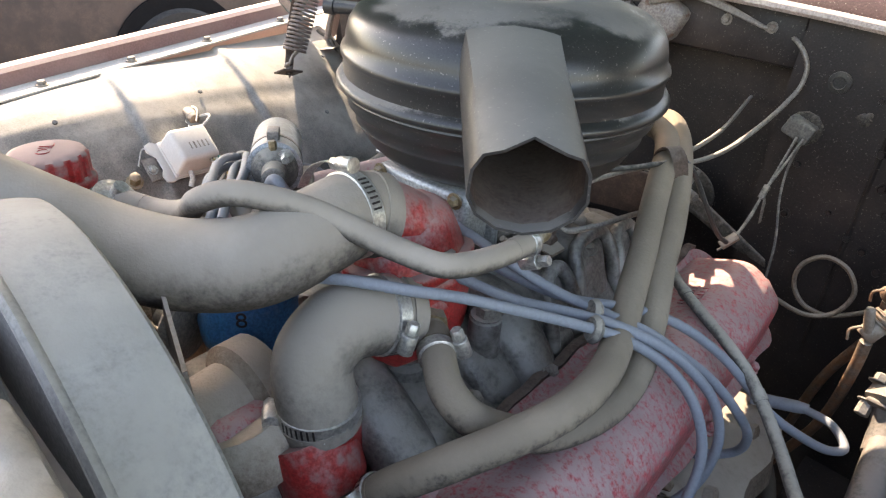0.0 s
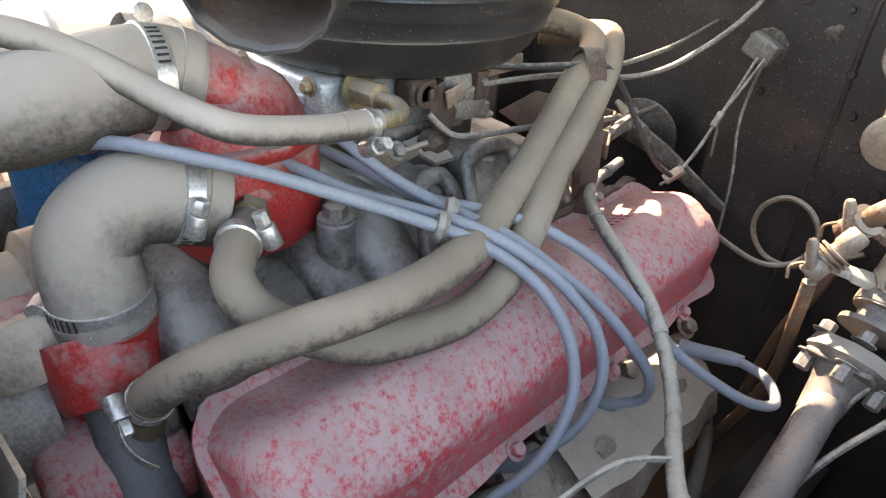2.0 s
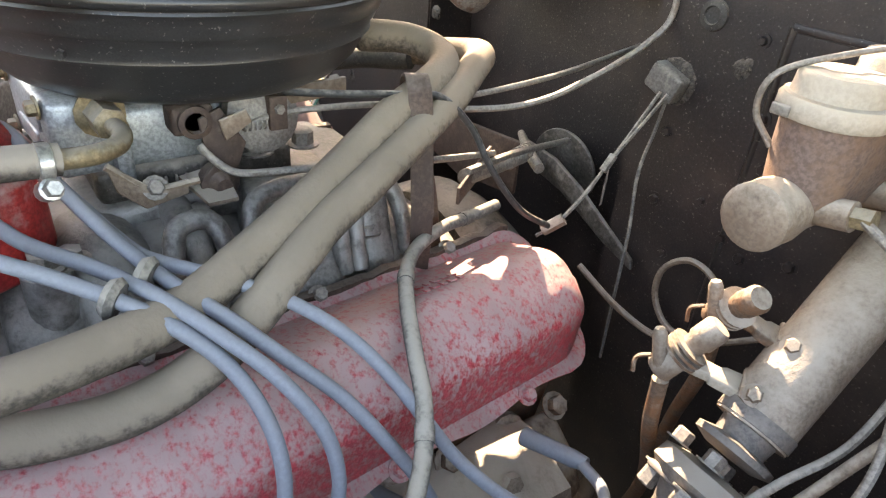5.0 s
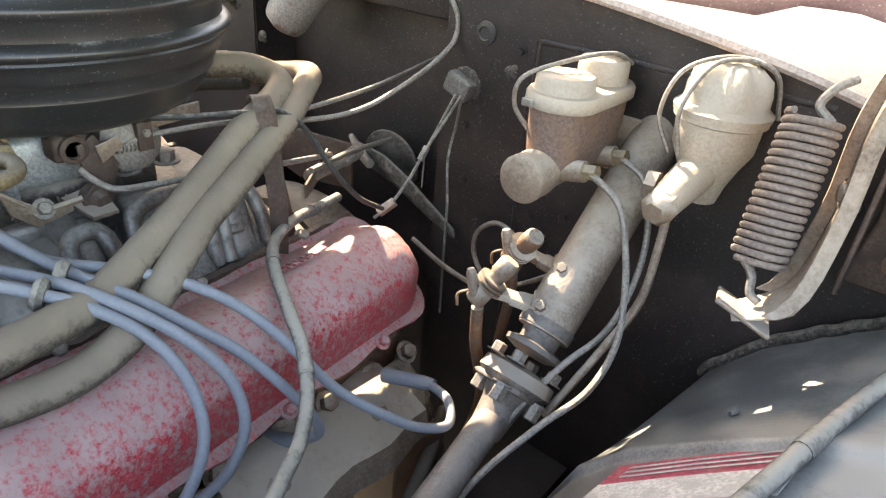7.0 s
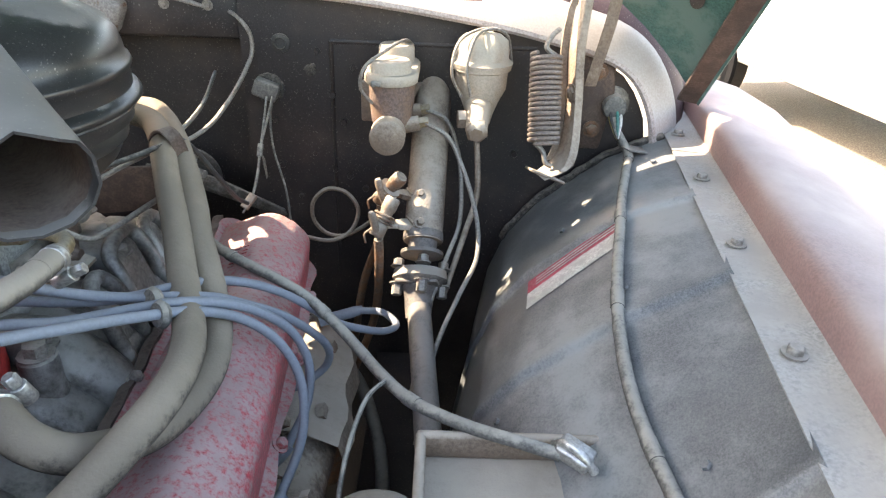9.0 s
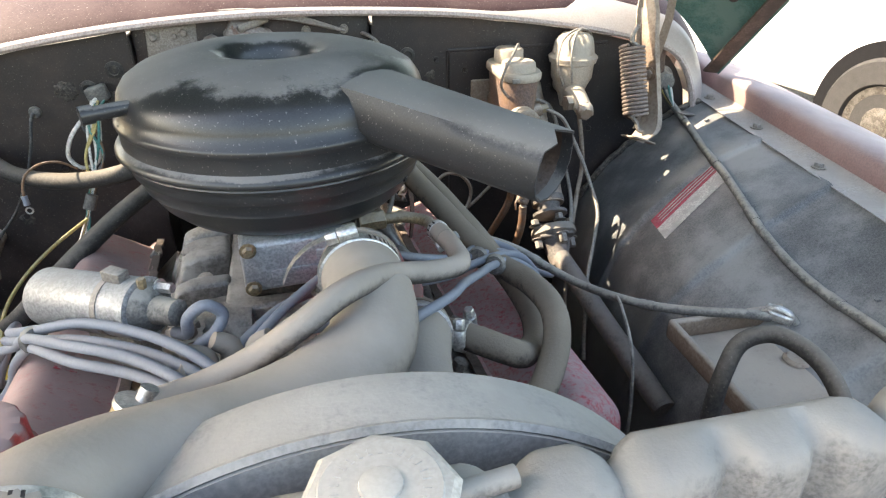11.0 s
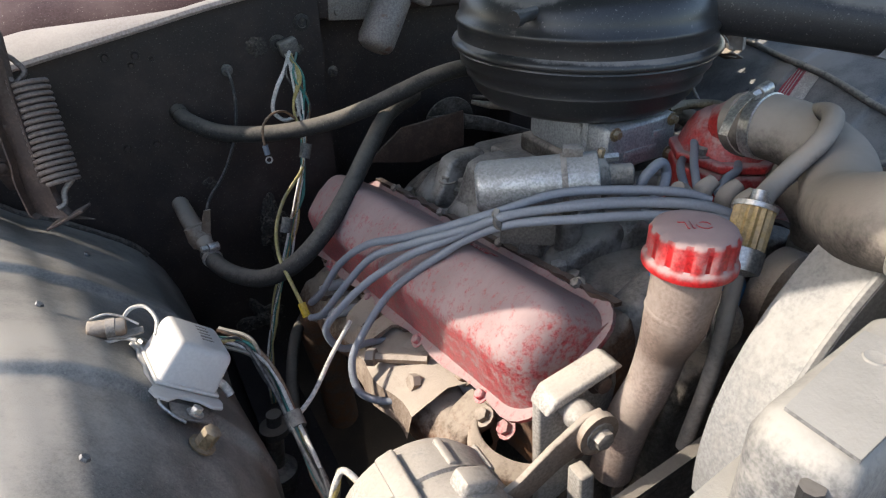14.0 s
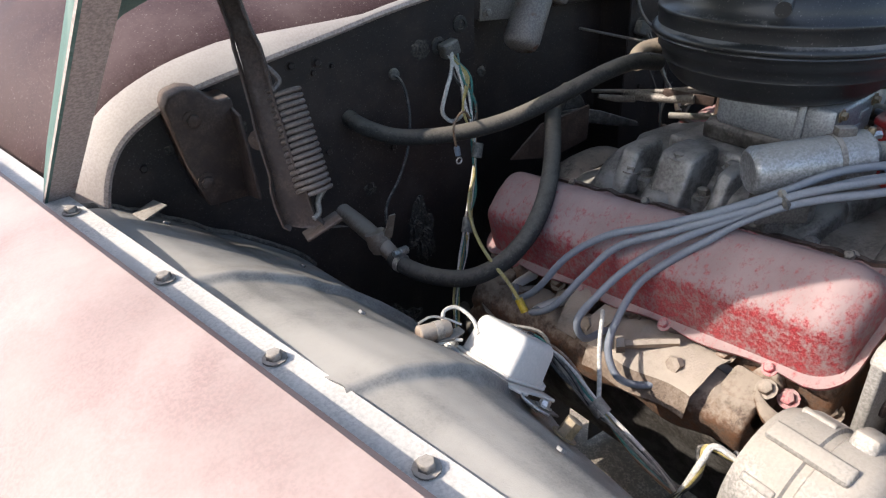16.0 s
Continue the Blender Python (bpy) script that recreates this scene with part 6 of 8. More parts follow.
def exhaust_manifold(side, label):
    m = thing("exhaust_manifold", (ex(0) + side * 0.30, 0, 0.75), label, "exhaust manifold", "exhaust manifolds")
    base = [(0.275, 0.838), (0.318, 0.832), (0.338, 0.80), (0.325, 0.755), (0.285, 0.750), (0.265, 0.79)]
    loops = []
    for y in steps(-0.215, 0.235, 24):
        k = 0.90 + 0.10 * math.cos((y - 0.0) * 2 * math.pi / 0.125)
        cz = 0.795
        loops.append([(ex(y) + side * (0.30 + (a - 0.30) * k), y, cz + (b - cz) * k + ez(y)) for a, b in base])
    part("log", round_edges(loft(loops), 0.008), IRON_RUST, m)
    for y in (-0.19, -0.055, 0.08, 0.215):
        part("port", round_edges(box((ex(y) + side * 0.288, y, 0.812 + ez(y)), (0.06, 0.05, 0.045), (0, side * 35, 0)), 0.008), IRON_RUST, m)
    for y in (-0.12, 0.012, 0.145):
        part("clamp_bolt", lathe((ex(y) + side * 0.325, y, 0.845 + ez(y)), (-side * 0.95, 0, -0.3), [(0.010, 0), (0.010, 0.009), (0.0055, 0.010), (0.0055, 0.05)], 6), TAN_DUST, m)
    shield = [(0.262, 0.846), (0.30, 0.852), (0.345, 0.83), (0.352, 0.80)]
    bm = bmesh.new()
    sheet = [[bm.verts.new((ex(y) + side * (a + 0.004 * math.sin(y * 60)), y, b + ez(y))) for a, b in shield] for y in steps(-0.03 if side > 0 else -0.16, 0.20 if side > 0 else -0.01, 10)]
    for p, q in zip(sheet, sheet[1:]):
        for k in range(len(shield) - 1):
            bm.faces.new((p[k], p[k + 1], q[k + 1], q[k]))
    bmesh.ops.solidify(bm, geom=bm.faces[:], thickness=0.0025)
    part("heat_shield", bm, TAN_DUST, m, "bent dusty sheet steel shield")
    if side < 0:
        for y, h, lean in ((0.045, 0.860, 14), (-0.005, 0.856, -10), (-0.062, 0.850, 20), (-0.118, 0.846, -6)):
            bm = loft([[(ex(y) - a, y + b, h + z) for a, z in ((0.258, 0.012), (0.292, 0.020), (0.322, 0.004), (0.336, -0.030), (0.332, -0.031), (0.318, 0.000), (0.291, 0.016), (0.258, 0.008))] for b in (-0.020, -0.004, 0.012)])
            bmesh.ops.rotate(bm, cent=(ex(y) - 0.29, y, h), matrix=Euler((radians(lean * 0.5), 0, radians(lean))).to_matrix(), verts=bm.verts)
            part("shield_leaf", bm, TAN_DUST, m, "folded dusty shield leaf")
        part("long_bolt", lathe((ex(-0.05) - 0.345, -0.055, 0.868), (0.75, -0.65, 0.1), [(0.011, 0), (0.011, 0.010), (0.006, 0.011), (0.006, 0.075)], 6), TAN_DUST, m)
    part("outlet_pipe", tube([(ex(0.2) + side * 0.305, 0.20, 0.78), (ex(0.2) + side * 0.31, 0.235, 0.72), (ex(0.2) + side * 0.29, 0.26, 0.6), (ex(0.2) + side * 0.27, 0.3, 0.45)], 0.03, 18), IRON_RUST, m)


exhaust_manifold(1, "dusty rusted exhaust manifold on the driver side head")
exhaust_manifold(-1, "sunlit dusty exhaust manifold on the passenger side head")


# ---- hood hinges ----
def coil_spring(a, b, r, wire, turns, mat, parent, name="coil"):
    a, b = Vector(a), Vector(b)
    x, y, z = frame_of(b - a)
    L = (b - a).length
    n = int(turns * 16)
    pts = [a + z * (L * i / n) + (x * math.cos(2 * math.pi * turns * i / n) + y * math.sin(2 * math.pi * turns * i / n)) * r for i in range(n + 1)]
    part(name, tube(pts, wire, 8, 1), mat, parent)


def hood_hinge(side, top, bottom, turns, arm_mat, label, bracket=None, size=1.0):
    T, B = Vector(top), Vector(bottom)
    d = (B - T).normalized()
    # bent channel arm behind the spring
    o = Vector((side * 0.034, 0.014, 0))
    foot, head = B + d * 0.034, T - d * 0.10
    line = [foot + Vector((-side * 0.004, -0.006, -0.006)), foot + o * 0.8 + Vector((0, 0, 0.012)), B.lerp(T, 0.35) + o * 1.15, T + o * 1.15, T - d * 0.05 + o * 1.4 + Vector((0, 0.004, 0)), head + o * 1.9 + Vector((0, 0.02, 0.01)), head + o * 2.3 + Vector((0, 0.01, 0.12))]
    if side < 0:
        line = [Vector(p) for p in ((-0.556, 0.150, 1.030), (-0.580, 0.172, 1.036), (-0.588, 0.186, 1.095), (-0.590, 0.208, 1.165), (-0.588, 0.236, 1.225), (-0.590, 0.275, 1.290), (-0.594, 0.335, 1.40))]
    w = [0.030, 0.046, 0.036, 0.040, 0.034, 0.026, 0.024]
    fw, nn = Vector((side * 0.35, -0.93, 0)), Vector((side * 0.93, 0.35, 0))
    if side < 0:
        fw, nn = Vector((0.86, -0.51, 0)), Vector((0.51, 0.86, 0))
        w = [0.040, 0.044, 0.028, 0.026, 0.024, 0.018, 0.016]
    bm = bmesh.new()
    loft([[p - fw * q / 2, p + fw * q / 2, p + fw * q / 2 + nn * 0.003, p - fw * q / 2 + nn * 0.003] for p, q in zip(curve_points(line, 4), [w[min(int(k / 4), 5)] * (1 - (k % 4) / 4) + w[min(int(k / 4) + 1, 6)] * (k % 4) / 4 for k in range(25)])], bm)
    h = part("hood_hinge", round_edges(bm, 0.001), arm_mat, HOOD, label)
    for sgn in (-1, 1):
        loops = []
        for p, q in zip(curve_points(line, 4)[3:], [0.040] * 5 + [0.038] * 9 + [0.030] * 12 if side > 0 else [0.042] * 2 + [0.036] * 3 + [0.028] * 4 + [0.025] * 5 + [0.019] * 12):
            e = p + fw * sgn * q / 2
            loops.append([e, e - nn * 0.010, e - nn * 0.010 + fw * sgn * 0.0022, e + fw * sgn * 0.0022])
        part("folded_edge", loft(loops), arm_mat, h)
    coil_spring(T, B, 0.0188, 0.0027, turns, SPRING_STEEL, h, "spring")
    part("upper_hook", tube([T + Vector((0.012 * side, 0, -0.002)), T - d * 0.008, T - d * 0.022 + Vector((side * 0.006, 0.0, 0)), T - d * 0.030 + Vector((side * 0.016, 0.006, 0))], 0.0034, 8), SPRING_STEEL if side < 0 else DULL_STEEL, h)
    part("lower_hook", tube([B + Vector((-0.012 * side, 0, 0.002)), B + d * 0.010, B + d * 0.024 + Vector((side * 0.004, 0, 0)), B + d * 0.030 + Vector((side * 0.012, 0, 0.002))], 0.0034, 8), DULL_STEEL, h)
    ft = foot + Vector((side * 0.004, 0, -0.006))
    part("foot", round_edges(box(ft, (0.046, 0.038, 0.0035), (-12, side * 22, side * 8)), 0.0012), arm_mat, h)
    part("rivet", bolt(B.lerp(T, 0.55) + o * 1.1 - nn * 0.001, -nn, 0.008, 0.004), arm_mat, h)
    # pivot bracket on the firewall
    c = Vector(bracket) if bracket else Vector((T.x + side * 0.082, WALL_Y - 0.016, (T.z + B.z) / 2 - 0.018))
    prof = [(-0.034, -0.080), (0.022, -0.080), (0.034, 0.00), (0.030, 0.045), (0.012, 0.066), (-0.012, 0.062), (-0.026, 0.030), (-0.022, -0.02)]
    if bracket:
        prof = [(-0.044, -0.080), (0.008, -0.080), (0.022, -0.03), (0.031, 0.03), (0.034, 0.052), (0.026, 0.064), (0.008, 0.069), (-0.008, 0.066), (-0.018, 0.054), (-0.028, 0.047), (-0.044, 0.050), (-0.048, 0.0)]
    ring = [[c + Vector((side * x, y - 0.02 * max(0, -x) * 10 * (0.5 if y < 0 else 0), z)) for x, z in [(x * size, z * size) for x, z in prof]] for y in (0.0, WALL_Y - c.y)]
    part("pivot_bracket", round_edges(loft(ring), 0.004), BROWN_STEEL, h, "rusty brown pivot bracket")
    part("bracket_flange", round_edges(loft([[c + Vector((side * ((-0.046 if bracket else -0.030) + 0.004 * k), y, z)) for y, z in ((-0.05, -0.07), (0.004, -0.082), (0.004, 0.04), (-0.028, 0.036), (-0.038, -0.01))] for k in (0, 1)]), 0.001), BROWN_STEEL, h)
    for dz in (-0.048, 0.034):
        part("bracket_bolt", bolt(c + Vector((side * 0.006, -0.002, dz)), (0, -1, 0), 0.0085, 0.006), BROWN_STEEL if bracket else IRON_RUST, h)
    if side > 0:
        part("link_arm", round_edges(loft([[p + Vector((a, 0, b)) for a, b in ((-0.008, 0), (0.008, 0), (0.008, 0.005), (-0.008, 0.005))] for p in (c + Vector((-side * 0.01, -0.03, 0.02)), c + Vector((side * 0.004, -0.034, 0.10)), c + Vector((side * 0.03, 0.0, 0.26)))]), 0.001), arm_mat, h)


hood_hinge(1, (0.619, 0.311, 1.187), (0.621, 0.272, 1.081), 18, TAN_DUST, "dusty hinge arm with a thick coil spring, driver side")
hood_hinge(-1, (-0.566, 0.216, 1.179), (-0.562, 0.170, 1.070), 17, BROWN_STEEL, "brown hinge arm with a thick coil spring, passenger side", (-0.632, 0.345, 1.092), 1.05)


# ---- driver side of the firewall ----
def brake_master_cylinder():
    m = thing("brake_master_cylinder", (0.41, 0.33, 1.05), "dust-caked brake master cylinder with a wired-on twin lid", "master cylinder")

    def lid(z, s):
        pts = []
        for k in range(48):
            a = 2 * math.pi * k / 48
            y = 0.325 + 0.034 * math.copysign(1, math.sin(a))
            r = 0.031 * s
            pts.append((0.415 + r * math.cos(a), y + r * math.sin(a), z))
        return pts
    part("reservoir", loft([lid(1.078, 0.74), lid(1.090, 0.84), lid(1.110, 0.90), lid(1.134, 0.93), lid(1.140, 0.96)]), RESERVOIR, m, "brown stained cast reservoir")
    cover = part("lid", loft([lid(1.137, 1.05), lid(1.139, 1.10), lid(1.147, 1.10), lid(1.150, 1.03)]), CREAM_DUST, m, "cream dusty pressed lid")
    part("dome", lathe((0.413, 0.294, 1.149), (0, 0, 1), [(0.0285, 0), (0.0275, 0.004), (0.0268, 0.0125), (0.0245, 0.0150), (0.013, 0.0155), (0.010, 0.0145)], 32), CREAM_DUST, cover, "dusty raised dome")
    part("dome", lathe((0.417, 0.357, 1.149), (0, 0, 1), [(0.0255, 0), (0.0245, 0.004), (0.0240, 0.0190), (0.0215, 0.0225), (0.010, 0.0235)], 32), CREAM_DUST, cover, "dusty raised dome")
    part("lid_clip", round_edges(box((0.398, 0.259, 1.141), (0.012, 0.004, 0.007)), 0.001), DULL_STEEL, cover)
    part("bore", tube([(0.413, 0.245, 1.078), (0.413, 0.262, 1.078), (0.413, 0.285, 1.078), (0.413, WALL_Y - 0.01, 1.078)], [0.0215, 0.0225, 0.0195, 0.021], 28), TAN_DUST, m)
    part("end_plug", lathe((0.413, 0.247, 1.078), (0, -1, 0), [(0.0225, 0), (0.0225, 0.006), (0.019, 0.009)], 28), TAN_DUST, m)
    part("mounting_flange", round_edges(box((0.413, WALL_Y - 0.008, 1.082), (0.10, 0.012, 0.06)), 0.003), TAN_DUST, m)
    for y in (0.285, 0.345):
        part("outlet_boss", tube([(0.425, y, 1.080), (0.452, y, 1.086)], 0.010, 12), TAN_DUST, m)
        part("pipe_nut", lathe((0.452, y, 1.086), (1, 0, 0.2), [(0.0075, 0), (0.0075, 0.012)], 6), BRASS, m)
    part("bail_wire", tube([(0.392, 0.275, 1.112), (0.378, 0.27, 1.132), (0.382, 0.268, 1.156), (0.405, 0.30, 1.172), (0.43, 0.35, 1.178), (0.438, 0.372, 1.168)], 0.0022, 8), DULL_STEEL, m, "bent bail wire")
    part("brake_pipe", tube([(0.459, 0.281, 1.088), (0.490, 0.282, 1.069), (0.510, 0.273, 1.032), (0.525, 0.257, 0.994), (0.534, 0.236, 0.959), (0.532, 0.201, 0.931), (0.512, 0.163, 0.904), (0.482, 0.113, 0.849), (0.462, 0.053, 0.749)], 0.0032, 8), DULL_STEEL, m)
    part("brake_pipe", tube([(0.459, 0.341, 1.088), (0.487, 0.339, 1.075), (0.506, 0.330, 1.029), (0.512, 0.310, 0.982), (0.510, 0.271, 0.946), (0.495, 0.223, 0.924), (0.472, 0.173, 0.869), (0.452, 0.113, 0.769)], 0.0032, 8), DULL_STEEL, m)
    part("loop_pipe", tube([(0.402, 0.378, 0.919), (0.362, 0.368, 0.889), (0.337, 0.363, 0.877), (0.308, 0.365, 0.879), (0.289, 0.367, 0.901), (0.290, 0.368, 0.931), (0.312, 0.371, 0.951), (0.340, 0.369, 0.947), (0.358, 0.365, 0.921), (0.348, 0.353, 0.891), (0.322, 0.338, 0.881), (0.282, 0.323, 0.894), (0.232, 0.313, 0.919)], 0.0032, 8), TAN_DUST, m)
    nudge(m, 0.008, 0.007, 0.011)


brake_master_cylinder()


def clutch_cylinder():
    c = thing("clutch_master_cylinder", (0.541, 0.372, 1.05), "dust-caked clutch fluid reservoir with wired cap", "clutch cylinder")
    x, y = 0.541, 0.366
    part("bowl", lathe((x, y, 0), (0, 0, 1), [(0.016, 1.078), (0.020, 1.094), (0.027, 1.112), (0.035, 1.128), (0.0365, 1.152), (0.040, 1.154), (0.040, 1.160)], 36), CREAM_DUST, c)
    ring = []
    for h, r, w in ((1.158, 0.041, 0), (1.163, 0.042, 0), (1.168, 0.036, 0.0), (1.180, 0.034, 0.0022), (1.192, 0.029, 0.0045), (1.200, 0.019, 0.0042), (1.203, 0.005, 0)):
        ring.append([(x + (r + w * math.cos(6 * a)) * math.cos(a), y + (r + w * math.cos(6 * a)) * math.sin(a), h) for a in (2 * math.pi * k / 48 for k in range(48))])
    part("cap", loft(ring), CREAM_DUST, c, "pale dusty scalloped cap")
    part("cylinder", tube([(0.535, 0.290, 1.092), (0.538, 0.335, 1.104), (0.540, WALL_Y - 0.008, 1.112)], [0.014, 0.0175, 0.020], 22), CREAM_DUST, c)
    part("end_nut", lathe((0.535, 0.293, 1.093), (-0.06, -1, -0.25), [(0.015, 0), (0.015, 0.014), (0.010, 0.019)], 6), TAN_DUST, c)
    part("side_nut", lathe((0.520, 0.312, 1.098), (-1, -0.1, 0), [(0.013, 0), (0.013, 0.010)], 6), TAN_DUST, c)
    part("bail_wire", tube([(0.514, 0.335, 1.122), (0.500, 0.330, 1.154), (0.508, 0.340, 1.192), (0.541, 0.360, 1.207), (0.572, 0.374, 1.198), (0.583, 0.382, 1.160)], 0.0021, 8), DULL_STEEL, c)
    part("bail_wire", tube([(0.526, 0.324, 1.126), (0.519, 0.322, 1.164), (0.532, 0.342, 1.202), (0.556, 0.370, 1.206)], 0.0021, 8), DULL_STEEL, c)
    part("fluid_pipe", tube([(0.536, 0.308, 1.076), (0.539, 0.299, 1.045), (0.540, 0.285, 1.000), (0.525, 0.262, 0.95), (0.50, 0.22, 0.88)], 0.004, 8), TAN_DUST, c)


clutch_cylinder()


def steering_column():
    s = thing("steering_column", (0.47, 0.3, 0.9), "dusty steering column jacket with shift levers and coupling", "steering column")
    top, end = Vector((0.476, WALL_Y + 0.02, 1.118)), Vector((0.469, 0.250, 0.944))
    d = (end - top).normalized()
    part("jacket", tube([top, end], 0.0265, 32, 6), TAN_DUST, s)
    part("collar", lathe(end - d * 0.012, d, [(0.0275, 0), (0.0275, 0.010), (0.020, 0.012), (0.018, 0.03)], 32), SHAFT_GREY, s)
    part("washer_ring", lathe(end + d * 0.012, d, [(0.019, 0), (0.029, 0.003), (0.029, 0.008), (0.018, 0.012)], 28), SHAFT_GREY, s)
    part("screw", bolt(end - d * 0.018 + Vector((-0.008, -0.018, 0.016)), (-0.3, -0.7, 0.6), 0.006, 0.004), TAN_DUST, s)
    c = end + d * 0.050
    low = Vector((0.497, -0.125, 0.815))
    e = (low - c).normalized()
    coupling = part("coupling", lathe(c - d * 0.012, d, [(0.022, 0), (0.036, 0.004), (0.038, 0.016), (0.030, 0.024), (0.018, 0.03)], 10), RUBBER, s, "dusty flexible coupling disc")
    part("flange_plate", round_edges(lathe(c + d * 0.008, d, [(0.040, 0), (0.040, 0.006)], 4), 0.003), SHAFT_GREY, coupling)
    x, y, z = frame_of(d)
    for k in range(4):
        a = math.pi / 2 * k + 0.5
        part("coupling_bolt", bolt(c + (x * math.cos(a) + y * math.sin(a)) * 0.030 + d * 0.010, d, 0.007, 0.016), DULL_STEEL, coupling)
        part("coupling_nut", bolt(c + (x * math.cos(a) + y * math.sin(a)) * 0.030 - d * 0.012, -d, 0.007, 0.010), DULL_STEEL, coupling)
    part("yoke", tube([c + d * 0.010, c + d * 0.028, c + d * 0.05 + e * 0.01], [0.026, 0.020, 0.016], 20), SHAFT_GREY, s)
    part("lower_shaft", tube([c + d * 0.035, low], 0.0155, 20, 4), SHAFT_GREY, s)
    # levers: a flat arm with a barrel swivel, washers, pin and rod at its end
    for k, (tip, base, far) in enumerate((((0.406, 0.274, 0.992), (0.455, 0.292, 0.992), (0.436, 0.262, 1.030)), ((0.408, 0.216, 0.968), (0.457, 0.258, 0.966), (0.424, 0.232, 1.000)))):
        t, b, f = Vector(tip), Vector(base), Vector(far)
        ax = (f - t).normalized()
        mid = t.lerp(f, 0.45)
        lv = part("shift_lever", round_edges(loft([[p + Vector((0, a, q)) for a, q in ((-w, -0.004), (w, -0.004), (w, 0.004), (-w, 0.004))] for p, w in ((b, 0.012), (b.lerp(mid, 0.45), 0.010), (b.lerp(mid, 0.5), 0.007), (mid, 0.008))]), 0.0018), (IRON_RUST, CREAM_DUST)[k], s, "rusty shift lever")
        part("barrel", lathe(t, ax, [(0.0085, 0), (0.0105, 0.002), (0.0105, 0.016), (0.0085, 0.018), (0.0085, 0.036), (0.0100, 0.038), (0.0100, 0.052), (0.0080, 0.055)], 18), (IRON_RUST, TAN_DUST)[k], lv, "rusty barrel swivel")
        for h in (0.019, 0.0235, 0.028):
            part("washer", lathe(t + ax * h, ax, [(0.0085, 0), (0.0150, 0.0006), (0.0150, 0.0026), (0.0085, 0.0032)], 20), (TAN_DUST, IRON_RUST)[k], lv)
        part("pin", lathe(mid + Vector((-0.006, -0.010, -0.002)), (-0.25, -0.05, 1), [(0.0045, -0.012), (0.0052, 0.0), (0.0052, 0.020), (0.0035, 0.024)], 12), TAN_DUST, lv)
        part("cotter", tube([t + ax * 0.010 + Vector((-0.009, -0.008, 0.004)), t + ax * 0.008 + Vector((-0.016, -0.012, 0.0)), t + ax * 0.006 + Vector((-0.014, -0.013, -0.010))], 0.0016, 6), IRON_RUST, lv)
        part("shift_rod", tube([t + Vector((0.004, 0.002, -0.006)), t + Vector((0.004, 0.006, -0.045)), t + Vector((-0.028 + 0.02 * k, 0.05, -0.16)), t + Vector((-0.05, 0.08, -0.30))], 0.0062, 10), IRON_RUST, lv)
        part("clamp_block", round_edges(box(b + Vector((0.002, 0.002, 0.002)), (0.022, 0.026, 0.016), (0, 0, 25)), 0.002), TAN_DUST, lv)
        part("clamp_screw", bolt(b + Vector((0.008, -0.014, 0.010)), (0.2, -0.7, 0.7), 0.0055, 0.006), TAN_DUST, lv)


steering_column()


